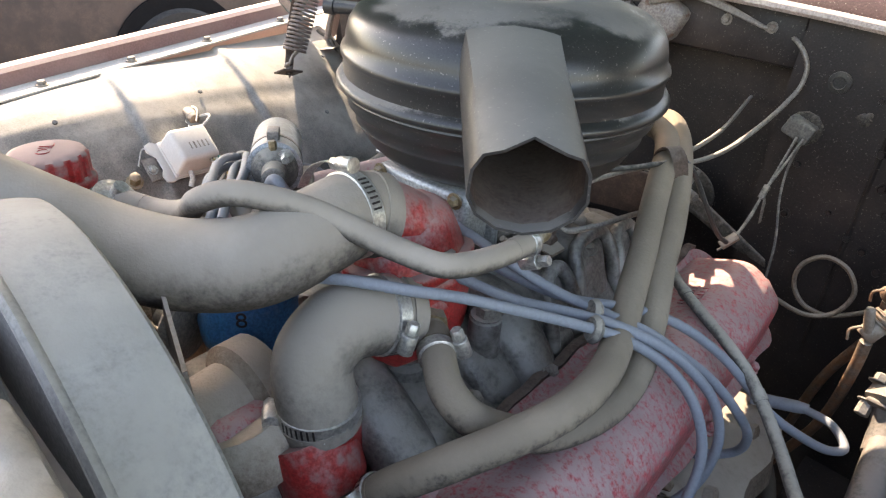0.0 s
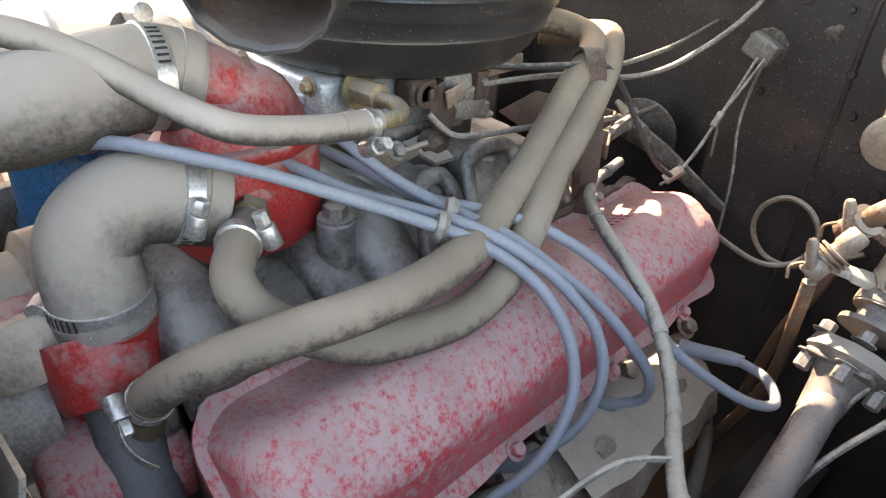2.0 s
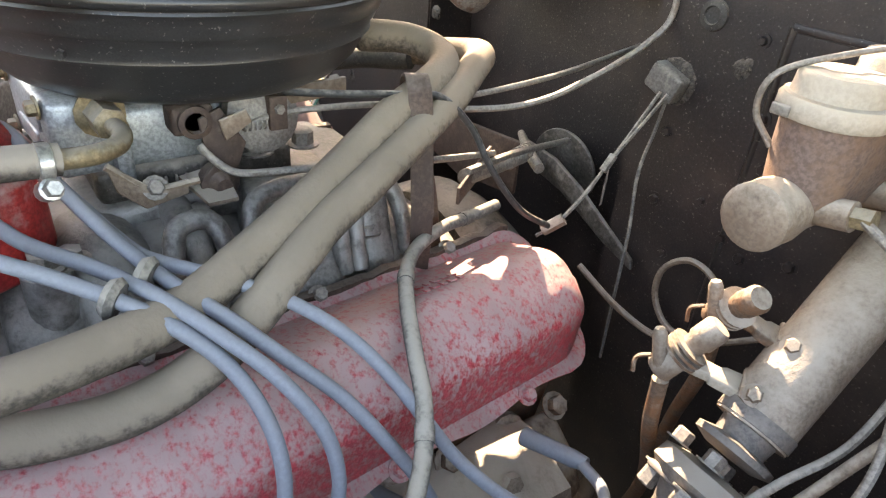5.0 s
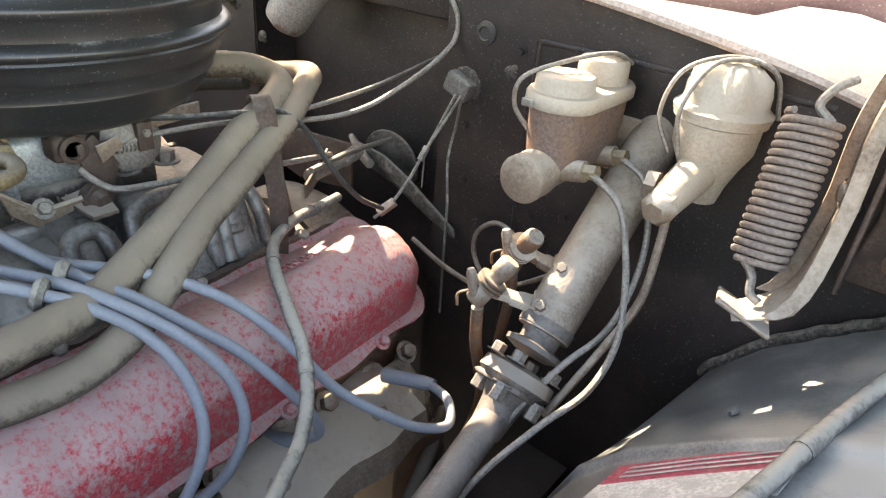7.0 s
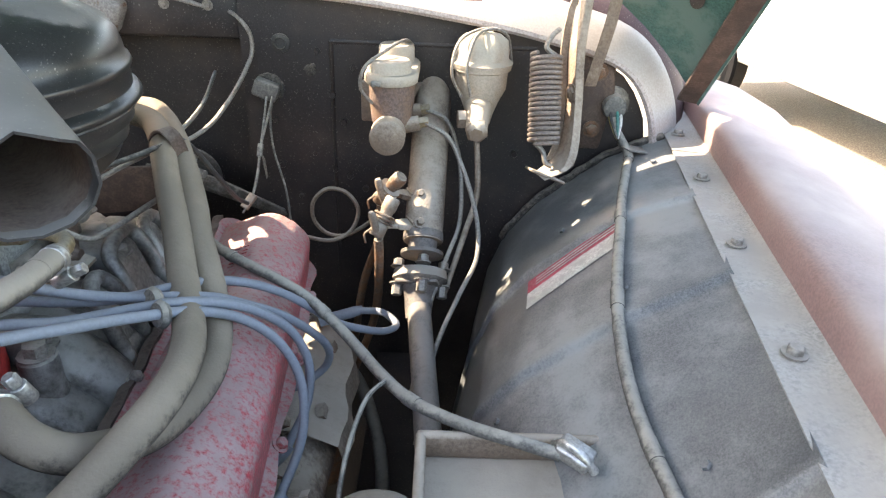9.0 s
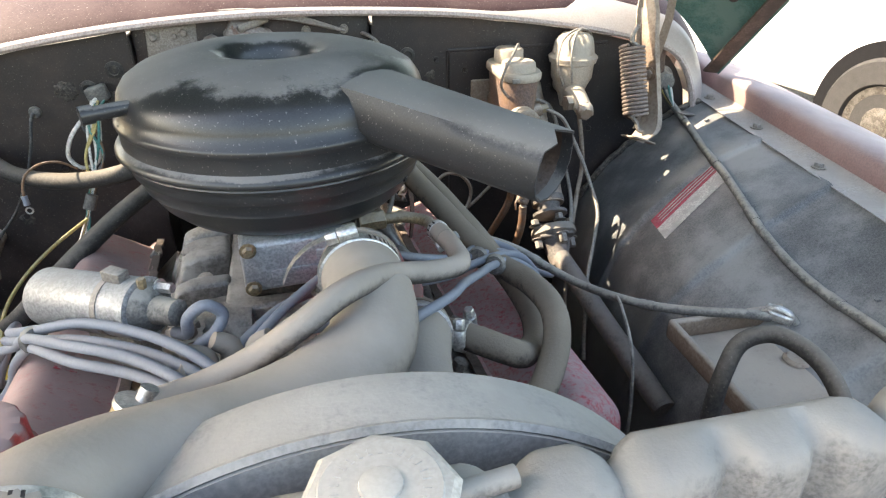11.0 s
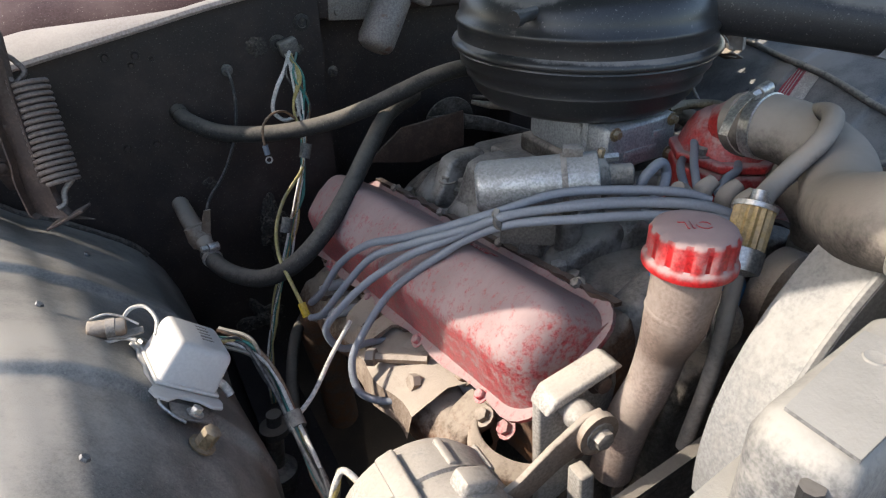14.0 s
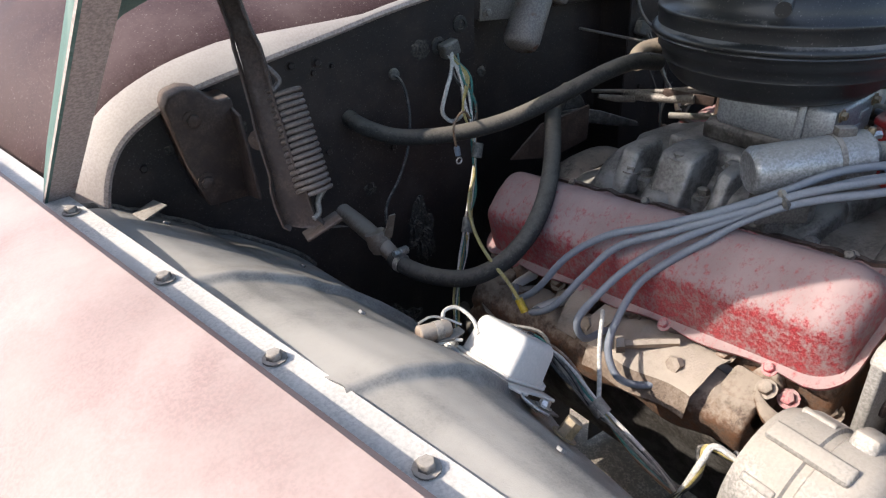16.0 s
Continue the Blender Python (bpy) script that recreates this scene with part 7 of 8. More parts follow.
def firewall_fittings():
    # multi-pin connector, driver side
    c = thing("wiring_connector", (0.236, WALL_Y - 0.01, 1.10), "dusty multi-pin connector with thin wires on the firewall", "connector", "wiring connectors")
    part("block", round_edges(box((0.236, WALL_Y - 0.011, 1.106), (0.036, 0.018, 0.026), (0, 20, 0)), 0.004), GREY_WIRE, c)
    part("seal", lathe((0.240, WALL_Y, 1.106), (0, -1, 0), [(0.026, 0), (0.024, 0.003), (0.016, 0.005)], 11), CRUST, c)
    for k in range(2):
        part("wire", tube([(0.238 + 0.008 * k, WALL_Y - 0.020, 1.098), (0.237 + 0.004 * k, 0.362, 1.068), (0.235, 0.338, 1.036), (0.2345 + 0.001 * k, 0.310, 1.006), (0.230, 0.284, 0.980), (0.222, 0.270, 0.968)], 0.0018, 6), GREY_WIRE, c)
    part("wire", tube([(0.246, WALL_Y - 0.020, 1.096), (0.239, 0.390, 1.060), (0.245, 0.372, 1.025), (0.262, 0.356, 0.968), (0.268, 0.350, 0.90), (0.27, 0.35, 0.82)], 0.0018, 6), GREY_WIRE, c)
    part("tape", tube([(0.2352, 0.342, 1.042), (0.2350, 0.331, 1.028)], 0.0042, 8), GREY_WIRE, c)
    part("loose_tape", round_edges(plate([(0.236, 0.338, 1.034), (0.243, 0.330, 1.024), (0.246, 0.326, 1.000), (0.243, 0.327, 0.996), (0.239, 0.332, 1.016)], (0, -1, 0.2), 0.0008), 0.0002), GREY_WIRE, c)
    part("tape", tube([(0.233, 0.292, 0.986), (0.222, 0.278, 0.972)], 0.0062, 8), TAN_DUST, c)
    # passenger side connector with coloured loom
    p = thing("wiring_connector", (-0.22, WALL_Y - 0.01, 1.12), "grimy connector with a loom of coloured wires", "connector", "wiring connectors")
    part("block", round_edges(box((-0.222, WALL_Y - 0.014, 1.140), (0.030, 0.022, 0.024), (0, -15, 0)), 0.004), GREY_WIRE, p)
    mats = (WIRE_GREEN, WIRE_YELLOW, WIRE_WHITE, WIRE_GREEN, WIRE_BROWN, WIRE_YELLOW, WIRE_BLACK, WIRE_WHITE)
    rnd = random.Random(8)
    for k, m in enumerate(mats):
        j = lambda s: (rnd.random() - 0.5) * s
        part("wire", tube([(-0.222 + j(0.02), WALL_Y - 0.024, 1.132), (-0.232 + j(0.03), 0.345 + j(0.01), 1.105), (-0.234 + j(0.035), 0.328, 1.065), (-0.237 + j(0.01), 0.309, 1.025), (-0.250 + j(0.008), 0.290, 0.985),
                           (-0.266 + j(0.014), 0.276, 0.942), (-0.284 + j(0.014), 0.264, 0.900), (-0.304 + j(0.016), 0.251, 0.857), (-0.332 + j(0.012), 0.231, 0.812), (-0.352 + j(0.01), 0.205, 0.77), (-0.372 + j(0.01), 0.19, 0.70), (-0.38, 0.18, 0.60)], 0.0020, 6, 5), m, p)
    part("wire", tube([(-0.224, 0.382, 1.135), (-0.240, 0.360, 1.115), (-0.262, 0.345, 1.088), (-0.271, 0.343, 1.058), (-0.256, 0.341, 1.042), (-0.234, 0.343, 1.048), (-0.226, 0.350, 1.075), (-0.222, 0.372, 1.12)], 0.0032, 8), WIRE_WHITE, p)
    for q in ((-0.243, 0.292, 1.005), (-0.300, 0.242, 0.914)):
        part("tape", tube([Vector(q) + Vector((0.004, 0.003, 0.010)), q, Vector(q) - Vector((0.004, 0.003, 0.010))], 0.0085, 10), GREY_WIRE, p)
    yw = part("stray_wire", tube([(-0.252, 0.288, 0.980), (-0.268, 0.268, 0.974), (-0.298, 0.240, 0.958), (-0.326, 0.192, 0.938), (-0.338, 0.142, 0.918), (-0.335, 0.102, 0.895), (-0.329, 0.076, 0.866)], 0.0026, 8), WIRE_YELLOW, p)
    part("crimp_connector", tube([(-0.331, 0.084, 0.876), (-0.329, 0.073, 0.860)], 0.0055, 10), YELLOW, yw, "yellow crimp connector")
    part("ring_lead", tube([(-0.250, 0.300, 1.056), (-0.268, 0.288, 1.072), (-0.288, 0.274, 1.076), (-0.306, 0.262, 1.066), (-0.311, 0.254, 1.050), (-0.311, 0.250, 1.038)], 0.0018, 8), WIRE_BROWN, p)
    part("ring_terminal", tube([(-0.311, 0.250, 1.040), (-0.310, 0.248, 1.027)], 0.0042, 10), BLUE_WIRE, p, "blue insulated terminal")
    part("terminal_eye", tube([(-0.309 + 0.0045 * math.cos(q), 0.247, 1.019 + 0.0045 * math.sin(q)) for q in steps(0, 6.28, 14)], 0.0012, 6, 1), STEEL, p)
    # heater valve, its cable and pipe
    v = thing("heater_valve", (-0.42, 0.31, 0.88), "dusty heater shut-off valve with cable lever", "heater valve")
    part("body", tube([(-0.43, WALL_Y, 0.915), (-0.425, 0.34, 0.908), (-0.418, 0.300, 0.895), (-0.413, 0.275, 0.884)], [0.013, 0.014, 0.013, 0.012], 16), TAN_DUST, v)
    part("bell", lathe((-0.420, 0.305, 0.895), (0.2, -0.3, -1), [(0.016, -0.02), (0.018, 0), (0.015, 0.012), (0.008, 0.016)], 18), TAN_DUST, v)
    part("lever", plate([(-0.418, 0.298, 0.905), (-0.404, 0.296, 0.905), (-0.398, 0.290, 0.945), (-0.408, 0.290, 0.945)], (0, -1, 0), 0.003), TAN_DUST, v)
    part("cable", tube([(-0.405, 0.305, 0.925), (-0.394, 0.320, 0.945), (-0.363, 0.328, 0.981), (-0.338, 0.337, 1.027), (-0.323, 0.356, 1.074), (-0.320, 0.378, 1.108), (-0.322, WALL_Y, 1.116)], 0.0025, 8), WIRE_BLACK, v)
    part("grommet", lathe((-0.319, WALL_Y, 1.115), (0, -1, 0), [(0.010, 0), (0.008, 0.008), (0.004, 0.01)], 16), GREY_WIRE, v)
    hose("heater_hose", [(-0.402, WALL_Y, 1.064), (-0.396, 0.380, 1.057), (-0.360, 0.349, 1.040), (-0.308, 0.320, 1.035), (-0.257, 0.292, 1.040), (-0.205, 0.268, 1.051), (-0.153, 0.248, 1.069), (-0.105, 0.226, 1.092), (-0.060, 0.204, 1.113), (-0.010, 0.196, 1.120), (0.035, 0.190, 1.112)], 0.0125, RUBBER_DARK, "black heater hose from the firewall, sunlit at the bend", "heater hoses", 18)
    hose("heater_hose", [(-0.416, 0.272, 0.884), (-0.410, 0.240, 0.880), (-0.394, 0.200, 0.879), (-0.362, 0.155, 0.886), (-0.326, 0.127, 0.910), (-0.290, 0.118, 0.942), (-0.254, 0.128, 0.974), (-0.216, 0.156, 1.002), (-0.172, 0.200, 1.028), (-0.114, 0.262, 1.050), (-0.05, 0.30, 1.062)], 0.0125, RUBBER_DARK, "black heater hose hanging from the heater valve", "heater hoses", 18)
    hose_clamp((-0.413, 0.256, 0.882), (0.25, -0.95, -0.1), 0.0128, (0.2, -0.3, 1), 0.009)
    # strap that holds the two hoses
    s = thing("hose_strap", (0.21, 0.14, 1.0), "rusty folded steel strap holding the heater hoses", "strap")
    pts = [(0.186, 0.176, 0.955), (0.180, 0.168, 1.02), (0.172, 0.158, 1.075), (0.176, 0.150, 1.114), (0.189, 0.145, 1.124), (0.202, 0.141, 1.114), (0.212, 0.140, 1.06), (0.217, 0.140, 1.008), (0.212, 0.142, 0.955)]
    part("band", loft([[Vector(p) + Vector(o) for o in ((-0.004, -0.008, 0), (0.004, 0.008, 0), (0.003, 0.009, 0.002), (-0.005, -0.007, 0.002))] for p in curve_points(pts, 5)]), BROWN_STEEL, s)
    # cable to the wiper side
    solo("speedometer_cable", tube([(0.165, 0.190, 1.084), (0.183, 0.252, 1.084), (0.193, 0.287, 1.091), (0.201, 0.320, 1.104), (0.208, 0.351, 1.119), (0.214, 0.381, 1.137), (0.2195, 0.398, 1.156), (0.219, 0.401, 1.180), (0.206, 0.402, 1.200), (0.17, 0.43, 1.21), (0.10, 0.44, 1.215)], 0.0030, 8), DULL_STEEL, "thin grey cable looping up the firewall", "cable")
    run = [(0.172, 0.260, 0.980), (0.188, 0.215, 0.986), (0.205, 0.170, 0.994), (0.230, 0.126, 0.998), (0.256, 0.101, 0.998), (0.286, 0.083, 0.994), (0.326, 0.064, 0.985), (0.353, 0.053, 0.974), (0.382, 0.034, 0.958), (0.412, 0.002, 0.948), (0.436, -0.036, 0.950), (0.470, -0.085, 0.958), (0.516, -0.122, 0.966), (0.560, -0.146, 0.972), (0.592, -0.152, 0.966)]
    wraps(lead("engine_loom", run, 0.0058, GREY_WIRE, "taped grey wiring loom across to the fender", "wiring loom"), run, 0.0058, (0.08, 0.3, 0.55, 0.8))
    solo("stray_wire", tube([(0.446, -0.050, 0.954), (0.430, -0.095, 0.966), (0.418, -0.150, 0.945), (0.412, -0.175, 0.89), (0.405, -0.19, 0.80)], 0.0022, 6), GREY_WIRE, "thin grey wire hanging from the loom", "wire")


firewall_fittings()


def wiper_motor():
    w = thing("wiper_motor", (-0.06, WALL_Y, 1.12), "dusty grey wiper motor can hanging in the firewall recess", "wiper motor")
    a, b = Vector((-0.030, 0.410, 1.195)), Vector((-0.080, 0.388, 1.122))
    d = (b - a).normalized()
    L = (b - a).length
    part("can", lathe(a, d, [(0.024, -0.01), (0.031, 0.0), (0.0315, L - 0.012), (0.028, L - 0.002), (0.02, L + 0.003)], 32), MOTOR_CAN, w)
    part("gear_case", round_edges(box((0.01, 0.412, 1.208), (0.07, 0.04, 0.05), (0, 25, 0)), 0.010), MOTOR_CAN, w)
    part("plate", round_edges(box((-0.105, WALL_Y + 0.012, 1.20), (0.075, 0.006, 0.07), (0, 4, 0)), 0.002), DULL_STEEL, w)
    for x, z in ((-0.13, 1.215), (-0.085, 1.22), (-0.13, 1.18)):
        part("plate_bolt", bolt((x, WALL_Y + 0.008, z), (0, -1, 0), 0.006, 0.005), DULL_STEEL, w)
    part("crank", round_edges(box((0.02, 0.395, 1.232), (0.05, 0.010, 0.012), (0, -15, 20)), 0.003), DULL_STEEL, w)
    for k in range(4):
        part("pipe", tube([(-0.12, 0.40, 1.232 + 0.004 * k), (-0.02, 0.385, 1.242 + 0.004 * k), (0.06, 0.385, 1.240 + 0.003 * k), (0.16, 0.40, 1.215)], 0.0025, 8), DULL_STEEL, w)


wiper_motor()


def floor_hump():
    t = thing("bell_housing", (0.07, 0.42, 0.7), "dusty bell housing and bracket behind the engine", "bell housing")
    bm = lathe((0.04, 0.275, 0.77), (0, 1, 0), [(0.15, 0), (0.16, 0.02), (0.16, 0.05), (0.14, 0.08), (0.10, 0.12)], 40)
    part("housing", bm, IRON, t)
    disc = [(0.088 + 0.052 * math.cos(a), 0.440 - 0.004 * math.sin(a), 0.952 + 0.047 * math.sin(a)) for a in steps(radians(-20), radians(200), 22)]
    part("lever_disc", round_edges(plate(disc, (0, 1, 0.1), 0.005), 0.0015), IRON, t, "dusty sheet steel disc")
    part("lever_arm", round_edges(plate([(0.030, 0.418, 0.975), (0.10, 0.412, 0.972), (0.15, 0.405, 0.958), (0.248, 0.392, 0.918), (0.252, 0.390, 0.908), (0.20, 0.398, 0.916), (0.12, 0.410, 0.938), (0.03, 0.418, 0.950)], (0, 1, 0.1), 0.005), 0.0015), IRON, t, "long dusty lever arm")
    part("link_tab", round_edges(plate([(0.196, 0.190, 1.024), (0.150, 0.262, 1.034), (0.148, 0.264, 1.024), (0.160, 0.245, 1.012), (0.196, 0.190, 1.008)], (1, 0.6, 0), 0.003), 0.0008), BROWN_STEEL, t, "punched link tab")
    part("sleeve", tube([(0.175, 0.215, 1.020), (0.158, 0.262, 1.014), (0.142, 0.315, 1.010)], 0.0078, 14), DULL_STEEL, t)
    part("thread", tube([(0.150 - 0.011 * q / 40 + 0.0082 * math.cos(q), 0.288 + 0.030 * q / 40, 1.0115 + 0.0082 * math.sin(q)) for q in steps(0, 60, 120)], 0.0010, 6, 1), DULL_STEEL, t)
    part("rod", tube([(0.190, 0.205, 1.034), (0.155, 0.290, 1.022), (0.120, 0.405, 1.004)], 0.0036, 8), DULL_STEEL, t)
    part("side_bracket", round_edges(plate([(-0.118, 0.36, 0.935), (-0.05, 0.36, 0.985), (0.08, 0.37, 0.992), (0.08, 0.37, 0.925), (-0.02, 0.36, 0.915)], (0, 1, 0.3), 0.005), 0.0015), BROWN_STEEL, t, "brown sheet steel bracket")
    part("cable_end", tube([(0.155, 0.33, 0.998), (0.120, 0.345, 1.003), (0.09, 0.36, 1.010)], [0.006, 0.0065, 0.004], 10), DULL_STEEL, t)


floor_hump()


# ---- things on the fenders ----
def voltage_regulator():
    v = thing("voltage_regulator", (-0.49, -0.07, 0.93), "pale grey voltage regulator box bolted to the inner fender", "voltage regulator")
    X = Vector((0.76, 0.04, -0.65)).normalized()
    Z = Vector((0.645, 0.10, 0.757)).normalized()
    Y = Z.cross(X).normalized()
    Z = X.cross(Y)
    m = Matrix.Translation(Vector((-0.469, -0.079, 0.983)) - Z * 0.048) @ Matrix((X, Y, Z)).transposed().to_4x4()

    def put(bm):
        bmesh.ops.transform(bm, matrix=m, verts=bm.verts)
        return bm
    cover = [[(a * k, b * k, z) for a, b in ((-0.030, -0.033), (0.030, -0.033), (0.030, 0.033), (-0.030, 0.033))] for z, k in ((0.004, 1.04), (0.010, 1.01), (0.040, 0.96), (0.048, 0.90))]
    part("cover", put(round_edges(loft(cover), 0.0075, 20, 4)), WHITE_GREY, v)
    part("cover_lip", put(round_edges(box((0, 0, 0.006), (0.0655, 0.0715, 0.004)), 0.0018)), WHITE_GREY, v)
    # base plate with waisted ears at both ends
    out = [(-0.034, -0.036), (-0.038, -0.044), (-0.034, -0.054), (-0.022, -0.056), (-0.010, -0.046), (0.012, -0.046), (0.022, -0.052), (0.034, -0.050), (0.037, -0.040), (0.034, -0.030),
           (0.034, 0.034), (0.037, 0.044), (0.030, 0.054), (0.018, 0.050), (0.008, 0.043), (-0.012, 0.043), (-0.020, 0.053), (-0.034, 0.054), (-0.039, 0.044), (-0.034, 0.034), (-0.037, 0.012), (-0.0345, 0.0), (-0.037, -0.014)]
    part("base", put(round_edges(plate([(x, y, 0.0) for x, y in out], (0, 0, 1), 0.0035), 0.001)), WHITE_GREY, v)
    for x, y in ((-0.026, 0.047), (0.026, 0.045)):
        part("mounting_screw", put(bolt((x, y, 0.003), (0, 0, 1), 0.0055, 0.004)), STEEL, v)
    tab = part("mounting_tab", put(round_edges(box((0.004, -0.056, -0.006), (0.040, 0.022, 0.0025), (6, 0, 0)), 0.001)), DULL_STEEL, v)
    part("tab_bolt", put(bolt((0.006, -0.058, -0.004), (0, 0, 1), 0.0055, 0.006)), STEEL, tab)
    part("bent_pin", put(tube([(-0.030, -0.052, 0.002), (-0.030, -0.058, -0.001), (-0.016, -0.068, -0.005), (-0.006, -0.074, -0.006)], 0.0014, 8)), STEEL, v)
    for k in range(5):
        part("label_bar", put(box((0.006, 0.018 - 0.007 * k, 0.0482), (0.012, 0.0018 + 0.001 * (k % 2), 0.0005))), DULL_STEEL, v, "faint worn print")
    part("plug", put(tube([(0.030, -0.012, 0.012), (0.042, -0.014, 0.010), (0.052, -0.020, 0.004)], 0.0042, 10)), WIRE_WHITE, v, "white wire plug")
    c = thing("suppressor_capacitor", (-0.55, -0.043, 0.975), "small round suppressor capacitor with a wire", "capacitor")
    A, D = Vector((-0.563, -0.042, 0.997)), Vector((0.031, -0.004, -0.003)).normalized()
    part("can", lathe(A, D, [(0.0070, -0.0005), (0.0078, 0.0), (0.0092, 0.0005), (0.0095, 0.002), (0.0092, 0.004), (0.0092, 0.030), (0.0075, 0.033), (0.0, 0.034)], 24), TAN_DUST, c)
    part("clamp_band", lathe(A + D * 0.016, D, [(0.0092, 0), (0.0099, 0.0004), (0.0099, 0.008), (0.0092, 0.0084)], 24), DULL_STEEL, c)
    part("bracket", plate([A + Vector(q) for q in ((0.014, -0.012, -0.008), (0.030, -0.016, -0.010), (0.046, -0.010, -0.012), (0.046, 0.000, -0.012), (0.026, -0.002, -0.010))], (0.35, 0, 0.9), 0.002), DULL_STEEL, c)
    part("wire", tube([A + Vector(q) for q in ((0.030, 0.004, 0.000), (0.040, 0.014, 0.004), (0.052, 0.012, 0.004), (0.060, -0.004, -0.004), (0.056, -0.020, -0.012))], 0.0020, 8), WIRE_WHITE, c)
    part("wire", tube([A + Vector(q) for q in ((0.004, 0.006, 0.0085), (0.018, 0.006, 0.0100), (0.030, 0.002, 0.006), (0.044, -0.008, -0.002))], 0.0013, 8), STEEL, c)
    part("wire", tube([A + Vector(q) for q in ((0.004, -0.008, -0.006), (0.014, -0.012, -0.010), (0.026, -0.012, -0.010), (0.038, -0.018, -0.012))], 0.0018, 8), WIRE_WHITE, c)
    solo("fender_bolt", bolt((-0.4935, -0.171, 0.930), (0.65, -0.1, 0.75), 0.0085, 0.018), BRASS, "brass bolt through the inner fender", "bolt")
    w = thing("fender_loom", (-0.44, -0.1, 0.85), "loose bundle of dusty wires along the inner fender", "wiring loom")
    rnd = random.Random(3)
    mats = (WIRE_BLACK, WIRE_YELLOW, WIRE_BROWN, WIRE_WHITE, GREY_WIRE, WIRE_BLACK, GREY_WIRE, WIRE_GREEN)
    for k, mt in enumerate(mats):
        j = lambda s: (rnd.random() - 0.5) * s
        part("wire", tube([(-0.455 + j(0.02), -0.050 + j(0.03), 0.955), (-0.428 + j(0.02), -0.060 + j(0.02), 0.940 + j(0.02)), (-0.412 + j(0.014), -0.085 + j(0.02), 0.915 + j(0.015)), (-0.405 + j(0.012), -0.130, 0.885 + j(0.012)),
                           (-0.402 + j(0.012), -0.190, 0.862 + j(0.01)), (-0.400 + j(0.014), -0.270, 0.835 + j(0.01)), (-0.395, -0.36, 0.80)], 0.0021, 6, 6), mt, w)
    part("tape", tube([(-0.404, -0.125, 0.888), (-0.403, -0.140, 0.880)], 0.0095, 10), GREY_WIRE, w)
    part("branch", tube([(-0.404, -0.132, 0.884), (-0.375, -0.105, 0.885), (-0.340, -0.070, 0.900), (-0.305, -0.040, 0.915)], 0.0026, 8), WIRE_WHITE, w)


voltage_regulator()


def fender_point(side, y, s, off=0.0):
    d, z = fender_profile(s, side)
    d = d + fender_shift(side, y, s)
    return Vector((CX + side * (d - off * 0.7), y, z + fender_drop(side, y, s) + off * 0.7))


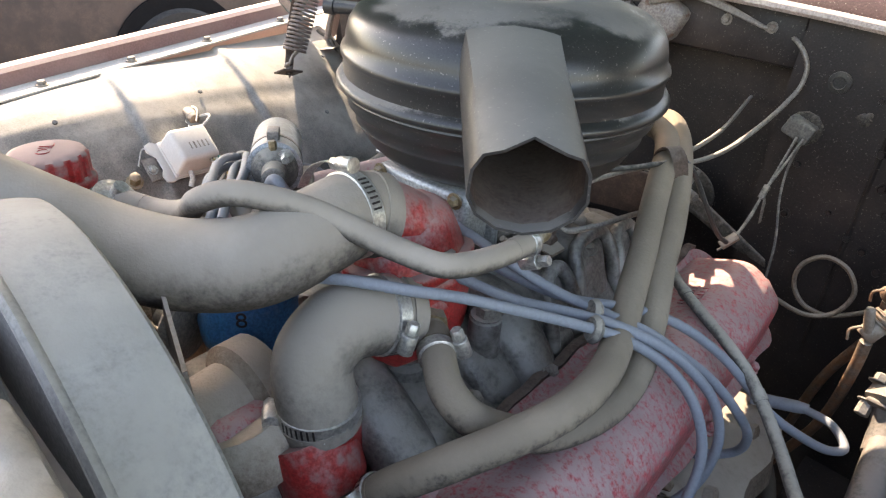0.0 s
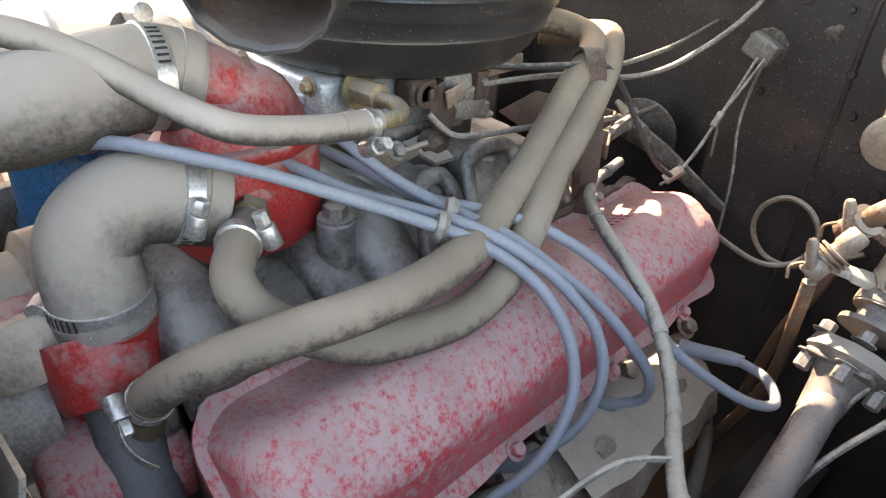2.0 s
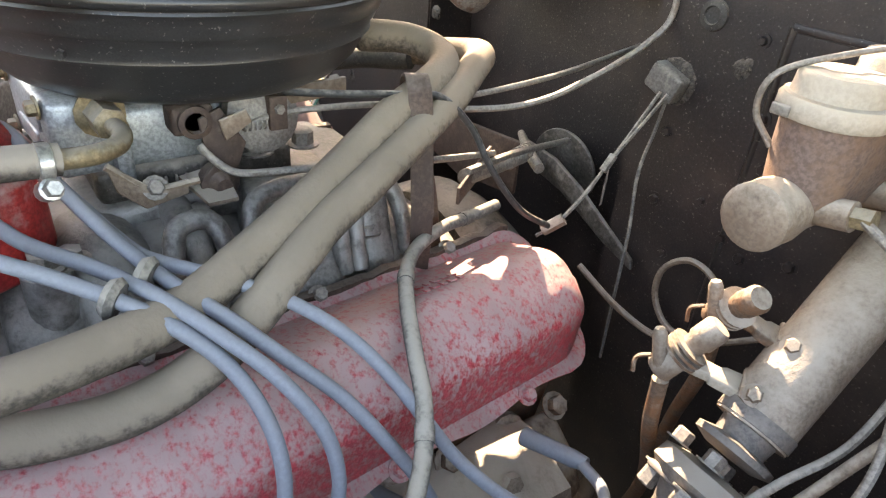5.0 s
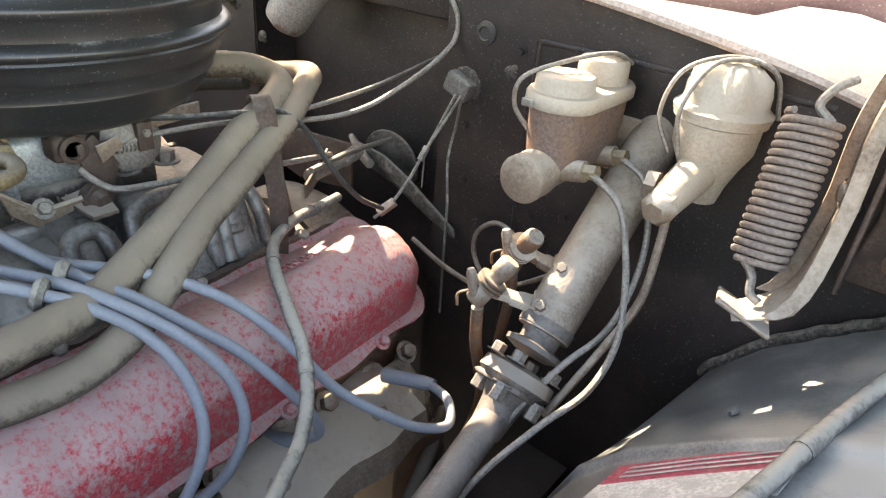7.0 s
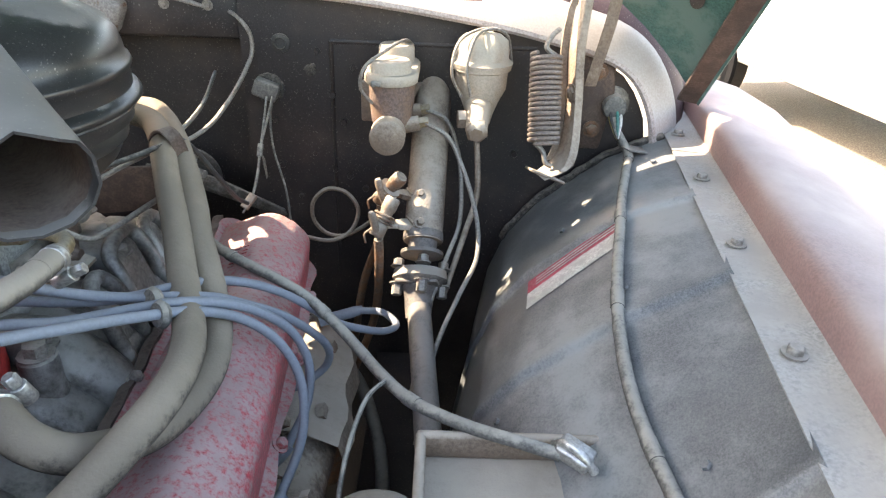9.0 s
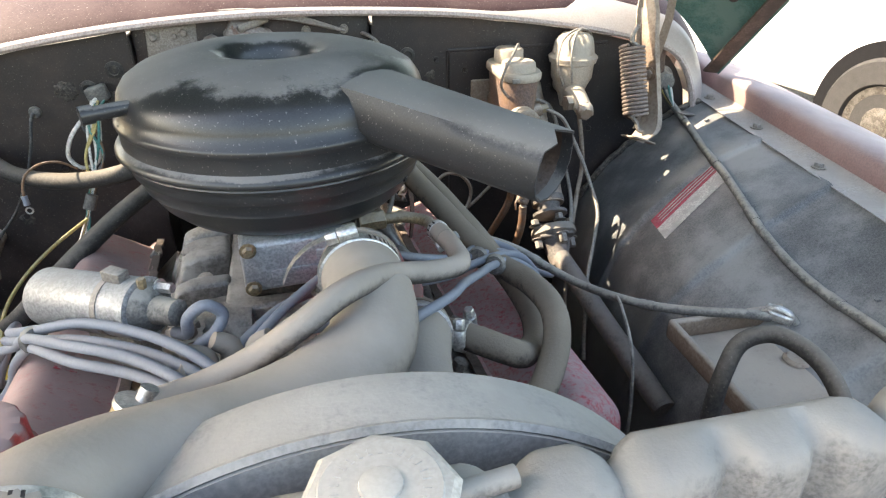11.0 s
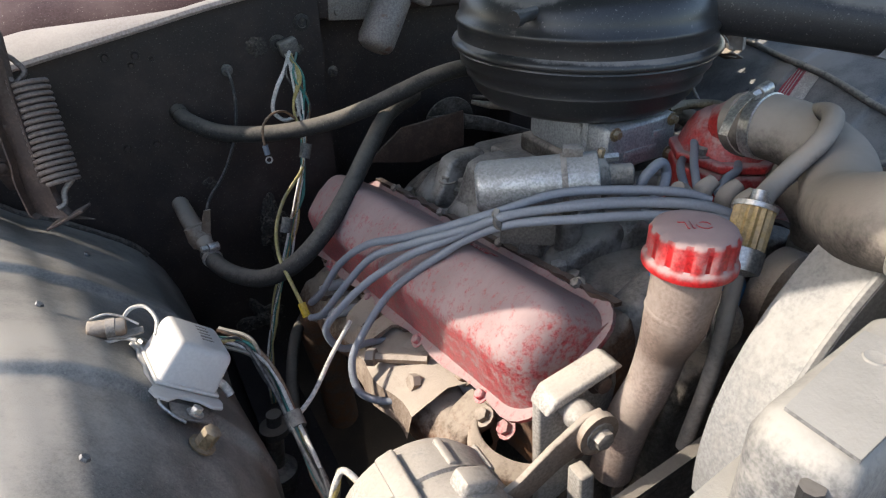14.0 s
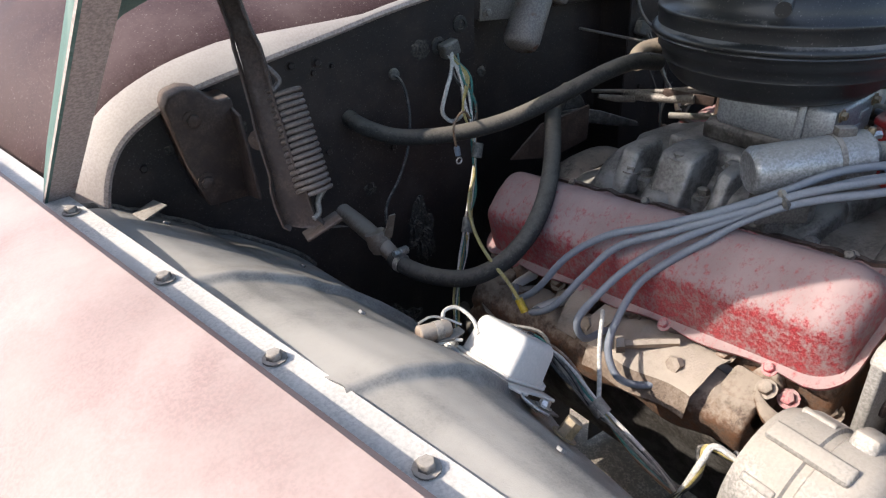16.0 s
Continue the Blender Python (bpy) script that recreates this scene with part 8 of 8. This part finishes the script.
def driver_fender_things():
    st = thing("fender_sticker", (0.65, 0.16, 0.95), "faded red and white printed sticker on the inner fender", "sticker")
    for name, y0, y1, m in (("white_field", 0.092, 0.124, STICKER_WHITE), ("red_band", 0.124, 0.152, STICKER_RED)):
        bm = grid_sheet(lambda a, b: fender_point(1, b + 0.10 * (0.42 - a), a, 0.0022), steps(0.285, 0.50, 14), steps(y0, y1, 3), 0.0006)
        part(name, bm, m, st)
    for k in range(3):
        bm = grid_sheet(lambda a, b: fender_point(1, b + 0.10 * (0.42 - a), a, 0.0032), steps(0.30, 0.48, 14), [0.1305 + 0.0065 * k, 0.1325 + 0.0065 * k], 0.0003)
        part("print_line", bm, STICKER_WHITE, st, "row of unreadable print")
    lp = [(0.735, WALL_Y - 0.012, 1.098), (0.738, 0.372, 1.076)] + [fender_point(1, y, s, 0.010) for y, s in ((0.345, 0.20), (0.29, 0.22), (0.20, 0.26), (0.12, 0.285), (0.05, 0.305), (-0.03, 0.31), (-0.10, 0.30), (-0.16, 0.27), (-0.24, 0.22), (-0.34, 0.19))]
    wraps(lead("fender_cable", lp, 0.0062, GREY_WIRE, "taped wiring loom lying along the inner fender", "wiring loom"), lp, 0.0062, (0.2, 0.42, 0.6, 0.85))
    g = thing("loom_grommet", (0.735, WALL_Y - 0.01, 1.09), "large dusty rubber loom grommet with loose wires", "grommet")
    part("collar", lathe((0.735, WALL_Y, 1.102), (0, -1, 0), [(0.028, 0), (0.024, 0.006), (0.018, 0.010), (0.016, 0.026), (0.012, 0.028)], 24), GREY_WIRE, g)
    rnd = random.Random(5)
    for k, m in enumerate((WIRE_WHITE, WIRE_GREEN, WIRE_BLACK, WIRE_YELLOW, WIRE_BROWN)):
        a = 2 * math.pi * k / 5
        part("wire", tube([(0.735 + 0.008 * math.cos(a), WALL_Y - 0.020, 1.102 + 0.008 * math.sin(a)), (0.737 + 0.008 * math.cos(a), 0.374, 1.086 + 0.004 * math.sin(a)), (0.738, 0.352, 1.066)], 0.0022, 6), m, g)
    for side in (1, -1):
        ss = thing("sealing_strip", fender_point(side, 0.385, 0.2, 0.0), "crusty sealing strip where fender meets firewall", "sealing strip", "sealing strips")
        part("strip", tube([fender_point(side, 0.385 + 0.006 * noise.noise(Vector((q * 30, side, 0))), q, 0.004 + 0.003 * noise.noise(Vector((q * 50, 3, side)))) + (Vector((0, 0, -0.004)) if side < 0 else Vector((0, 0, 0))) for q in steps(0.03, 0.62, 26)], 0.006, 8, 3), CRUST, ss)
        part("tab", round_edges(box(fender_point(side, 0.355, 0.16, 0.006), (0.05, 0.03, 0.002), (0, side * 12, 20)), 0.0006), DULL_STEEL, ss)
    t = thing("battery_tray", (0.58, -0.27, 0.92), "empty dusty battery tray with a raised rim", "battery tray")
    x0, x1, y0, y1, z = 0.480, 0.662, -0.44, -0.128, 0.948
    part("floor", grid_sheet(lambda u, v: (u, v, z - 0.012 + 0.002 * noise.noise(Vector((u * 30, v * 30, 0)))), steps(x0, x1, 10), steps(y0, y1, 14), 0.002), TAN_DUST, t)
    for a, b in (((x0, y0), (x0, y1)), ((x0, y1), (x1, y1)), ((x1, y1), (x1, y0)), ((x1, y0), (x0, y0))):
        c = ((a[0] + b[0]) / 2, (a[1] + b[1]) / 2, z + 0.002)
        part("rim", round_edges(box(c, (abs(a[0] - b[0]) + 0.009, abs(a[1] - b[1]) + 0.009, 0.026)), 0.004), TAN_DUST, t)
    part("support", box((0.60, -0.28, 0.78), (0.05, 0.2, 0.28), bevel=0.004), FIREWALL, t)
    for x, y in ((0.60, -0.20), (0.64, -0.27), (0.57, -0.30)):
        part("rust_flake", lathe((x, y, z - 0.010), (0, 0, 1), [(0.016, 0), (0.012, 0.004), (0.004, 0.003)], 9), IRON_RUST, t)
    ct = thing("cable_clamp", (0.60, -0.15, 0.945), "zinc cable clamp at the end of the loom", "clamp")
    part("clip", round_edges(box((0.604, -0.152, 0.968), (0.030, 0.022, 0.012), (0, 10, -35)), 0.003), STEEL, ct)
    part("loop", tube([(0.589, -0.143, 0.968), (0.596, -0.153, 0.979), (0.608, -0.162, 0.975), (0.618, -0.167, 0.963)], 0.004, 8), STEEL, ct)
    lead("battery_cable", [(0.408, -0.30, 0.84), (0.415, -0.298, 0.95), (0.426, -0.289, 1.02), (0.445, -0.280, 1.048), (0.470, -0.287, 1.058), (0.486, -0.318, 1.056), (0.490, -0.352, 1.040), (0.49, -0.39, 0.98)], 0.0085, RUBBER_DARK, "thick black battery cable in an arch", "battery cable")


driver_fender_things()


# ---- beyond the truck ----
def far_car(at, turn, paint, label):
    c = thing("parked_car", at, label, "car", "parked vehicles")
    m = pose(*at, 0, 0, turn)

    def put(bm):
        bmesh.ops.transform(bm, matrix=m, verts=bm.verts)
        return bm
    side = [(-2.2, 0.35), (-2.25, 0.7), (-2.1, 0.95), (-0.9, 1.02), (-0.3, 1.45), (1.3, 1.48), (1.8, 1.05), (2.2, 0.98), (2.25, 0.4)]
    part("body", put(round_edges(loft([[(x, y, z) for x, z in side] for y in (-0.85, 0.85)]), 0.08, 20, 3)), paint, c)
    for x in (-1.35, 1.35):
        for y in (-0.86, 0.86):
            part("wheel_arch", put(lathe((x, y * 0.995, 0.36), (0, y, 0), [(0.40, -0.02), (0.40, 0.008)], 40)), BLACK_RUBBER, c, "dark wheel arch")
            w = part("wheel", put(lathe((x, y, 0.34), (0, y, 0), [(0.20, -0.18), (0.31, -0.18), (0.34, -0.14), (0.34, 0.0), (0.32, 0.03), (0.21, 0.035), (0.20, 0.01)], 48)), TYRE, c)
            part("rim", put(lathe((x, y, 0.34), (0, y, 0), [(0.20, 0.0), (0.195, 0.02), (0.12, 0.0), (0.06, 0.02), (0.04, 0.02)], 32)), IRON, w)
    for y in (-0.852, 0.852):
        part("window", put(box((0.45, y, 1.22), (1.5, 0.01, 0.32), bevel=0.003)), FIREWALL, c)
    return c


far_car((3.60, 3.46, 0), 100, WHITE_CAR, "white car parked on the gravel beyond the driver side")
far_car((-3.74, -0.37, 0), 95, BROWN_RUST, "rusty brown vehicle parked beyond the passenger side")
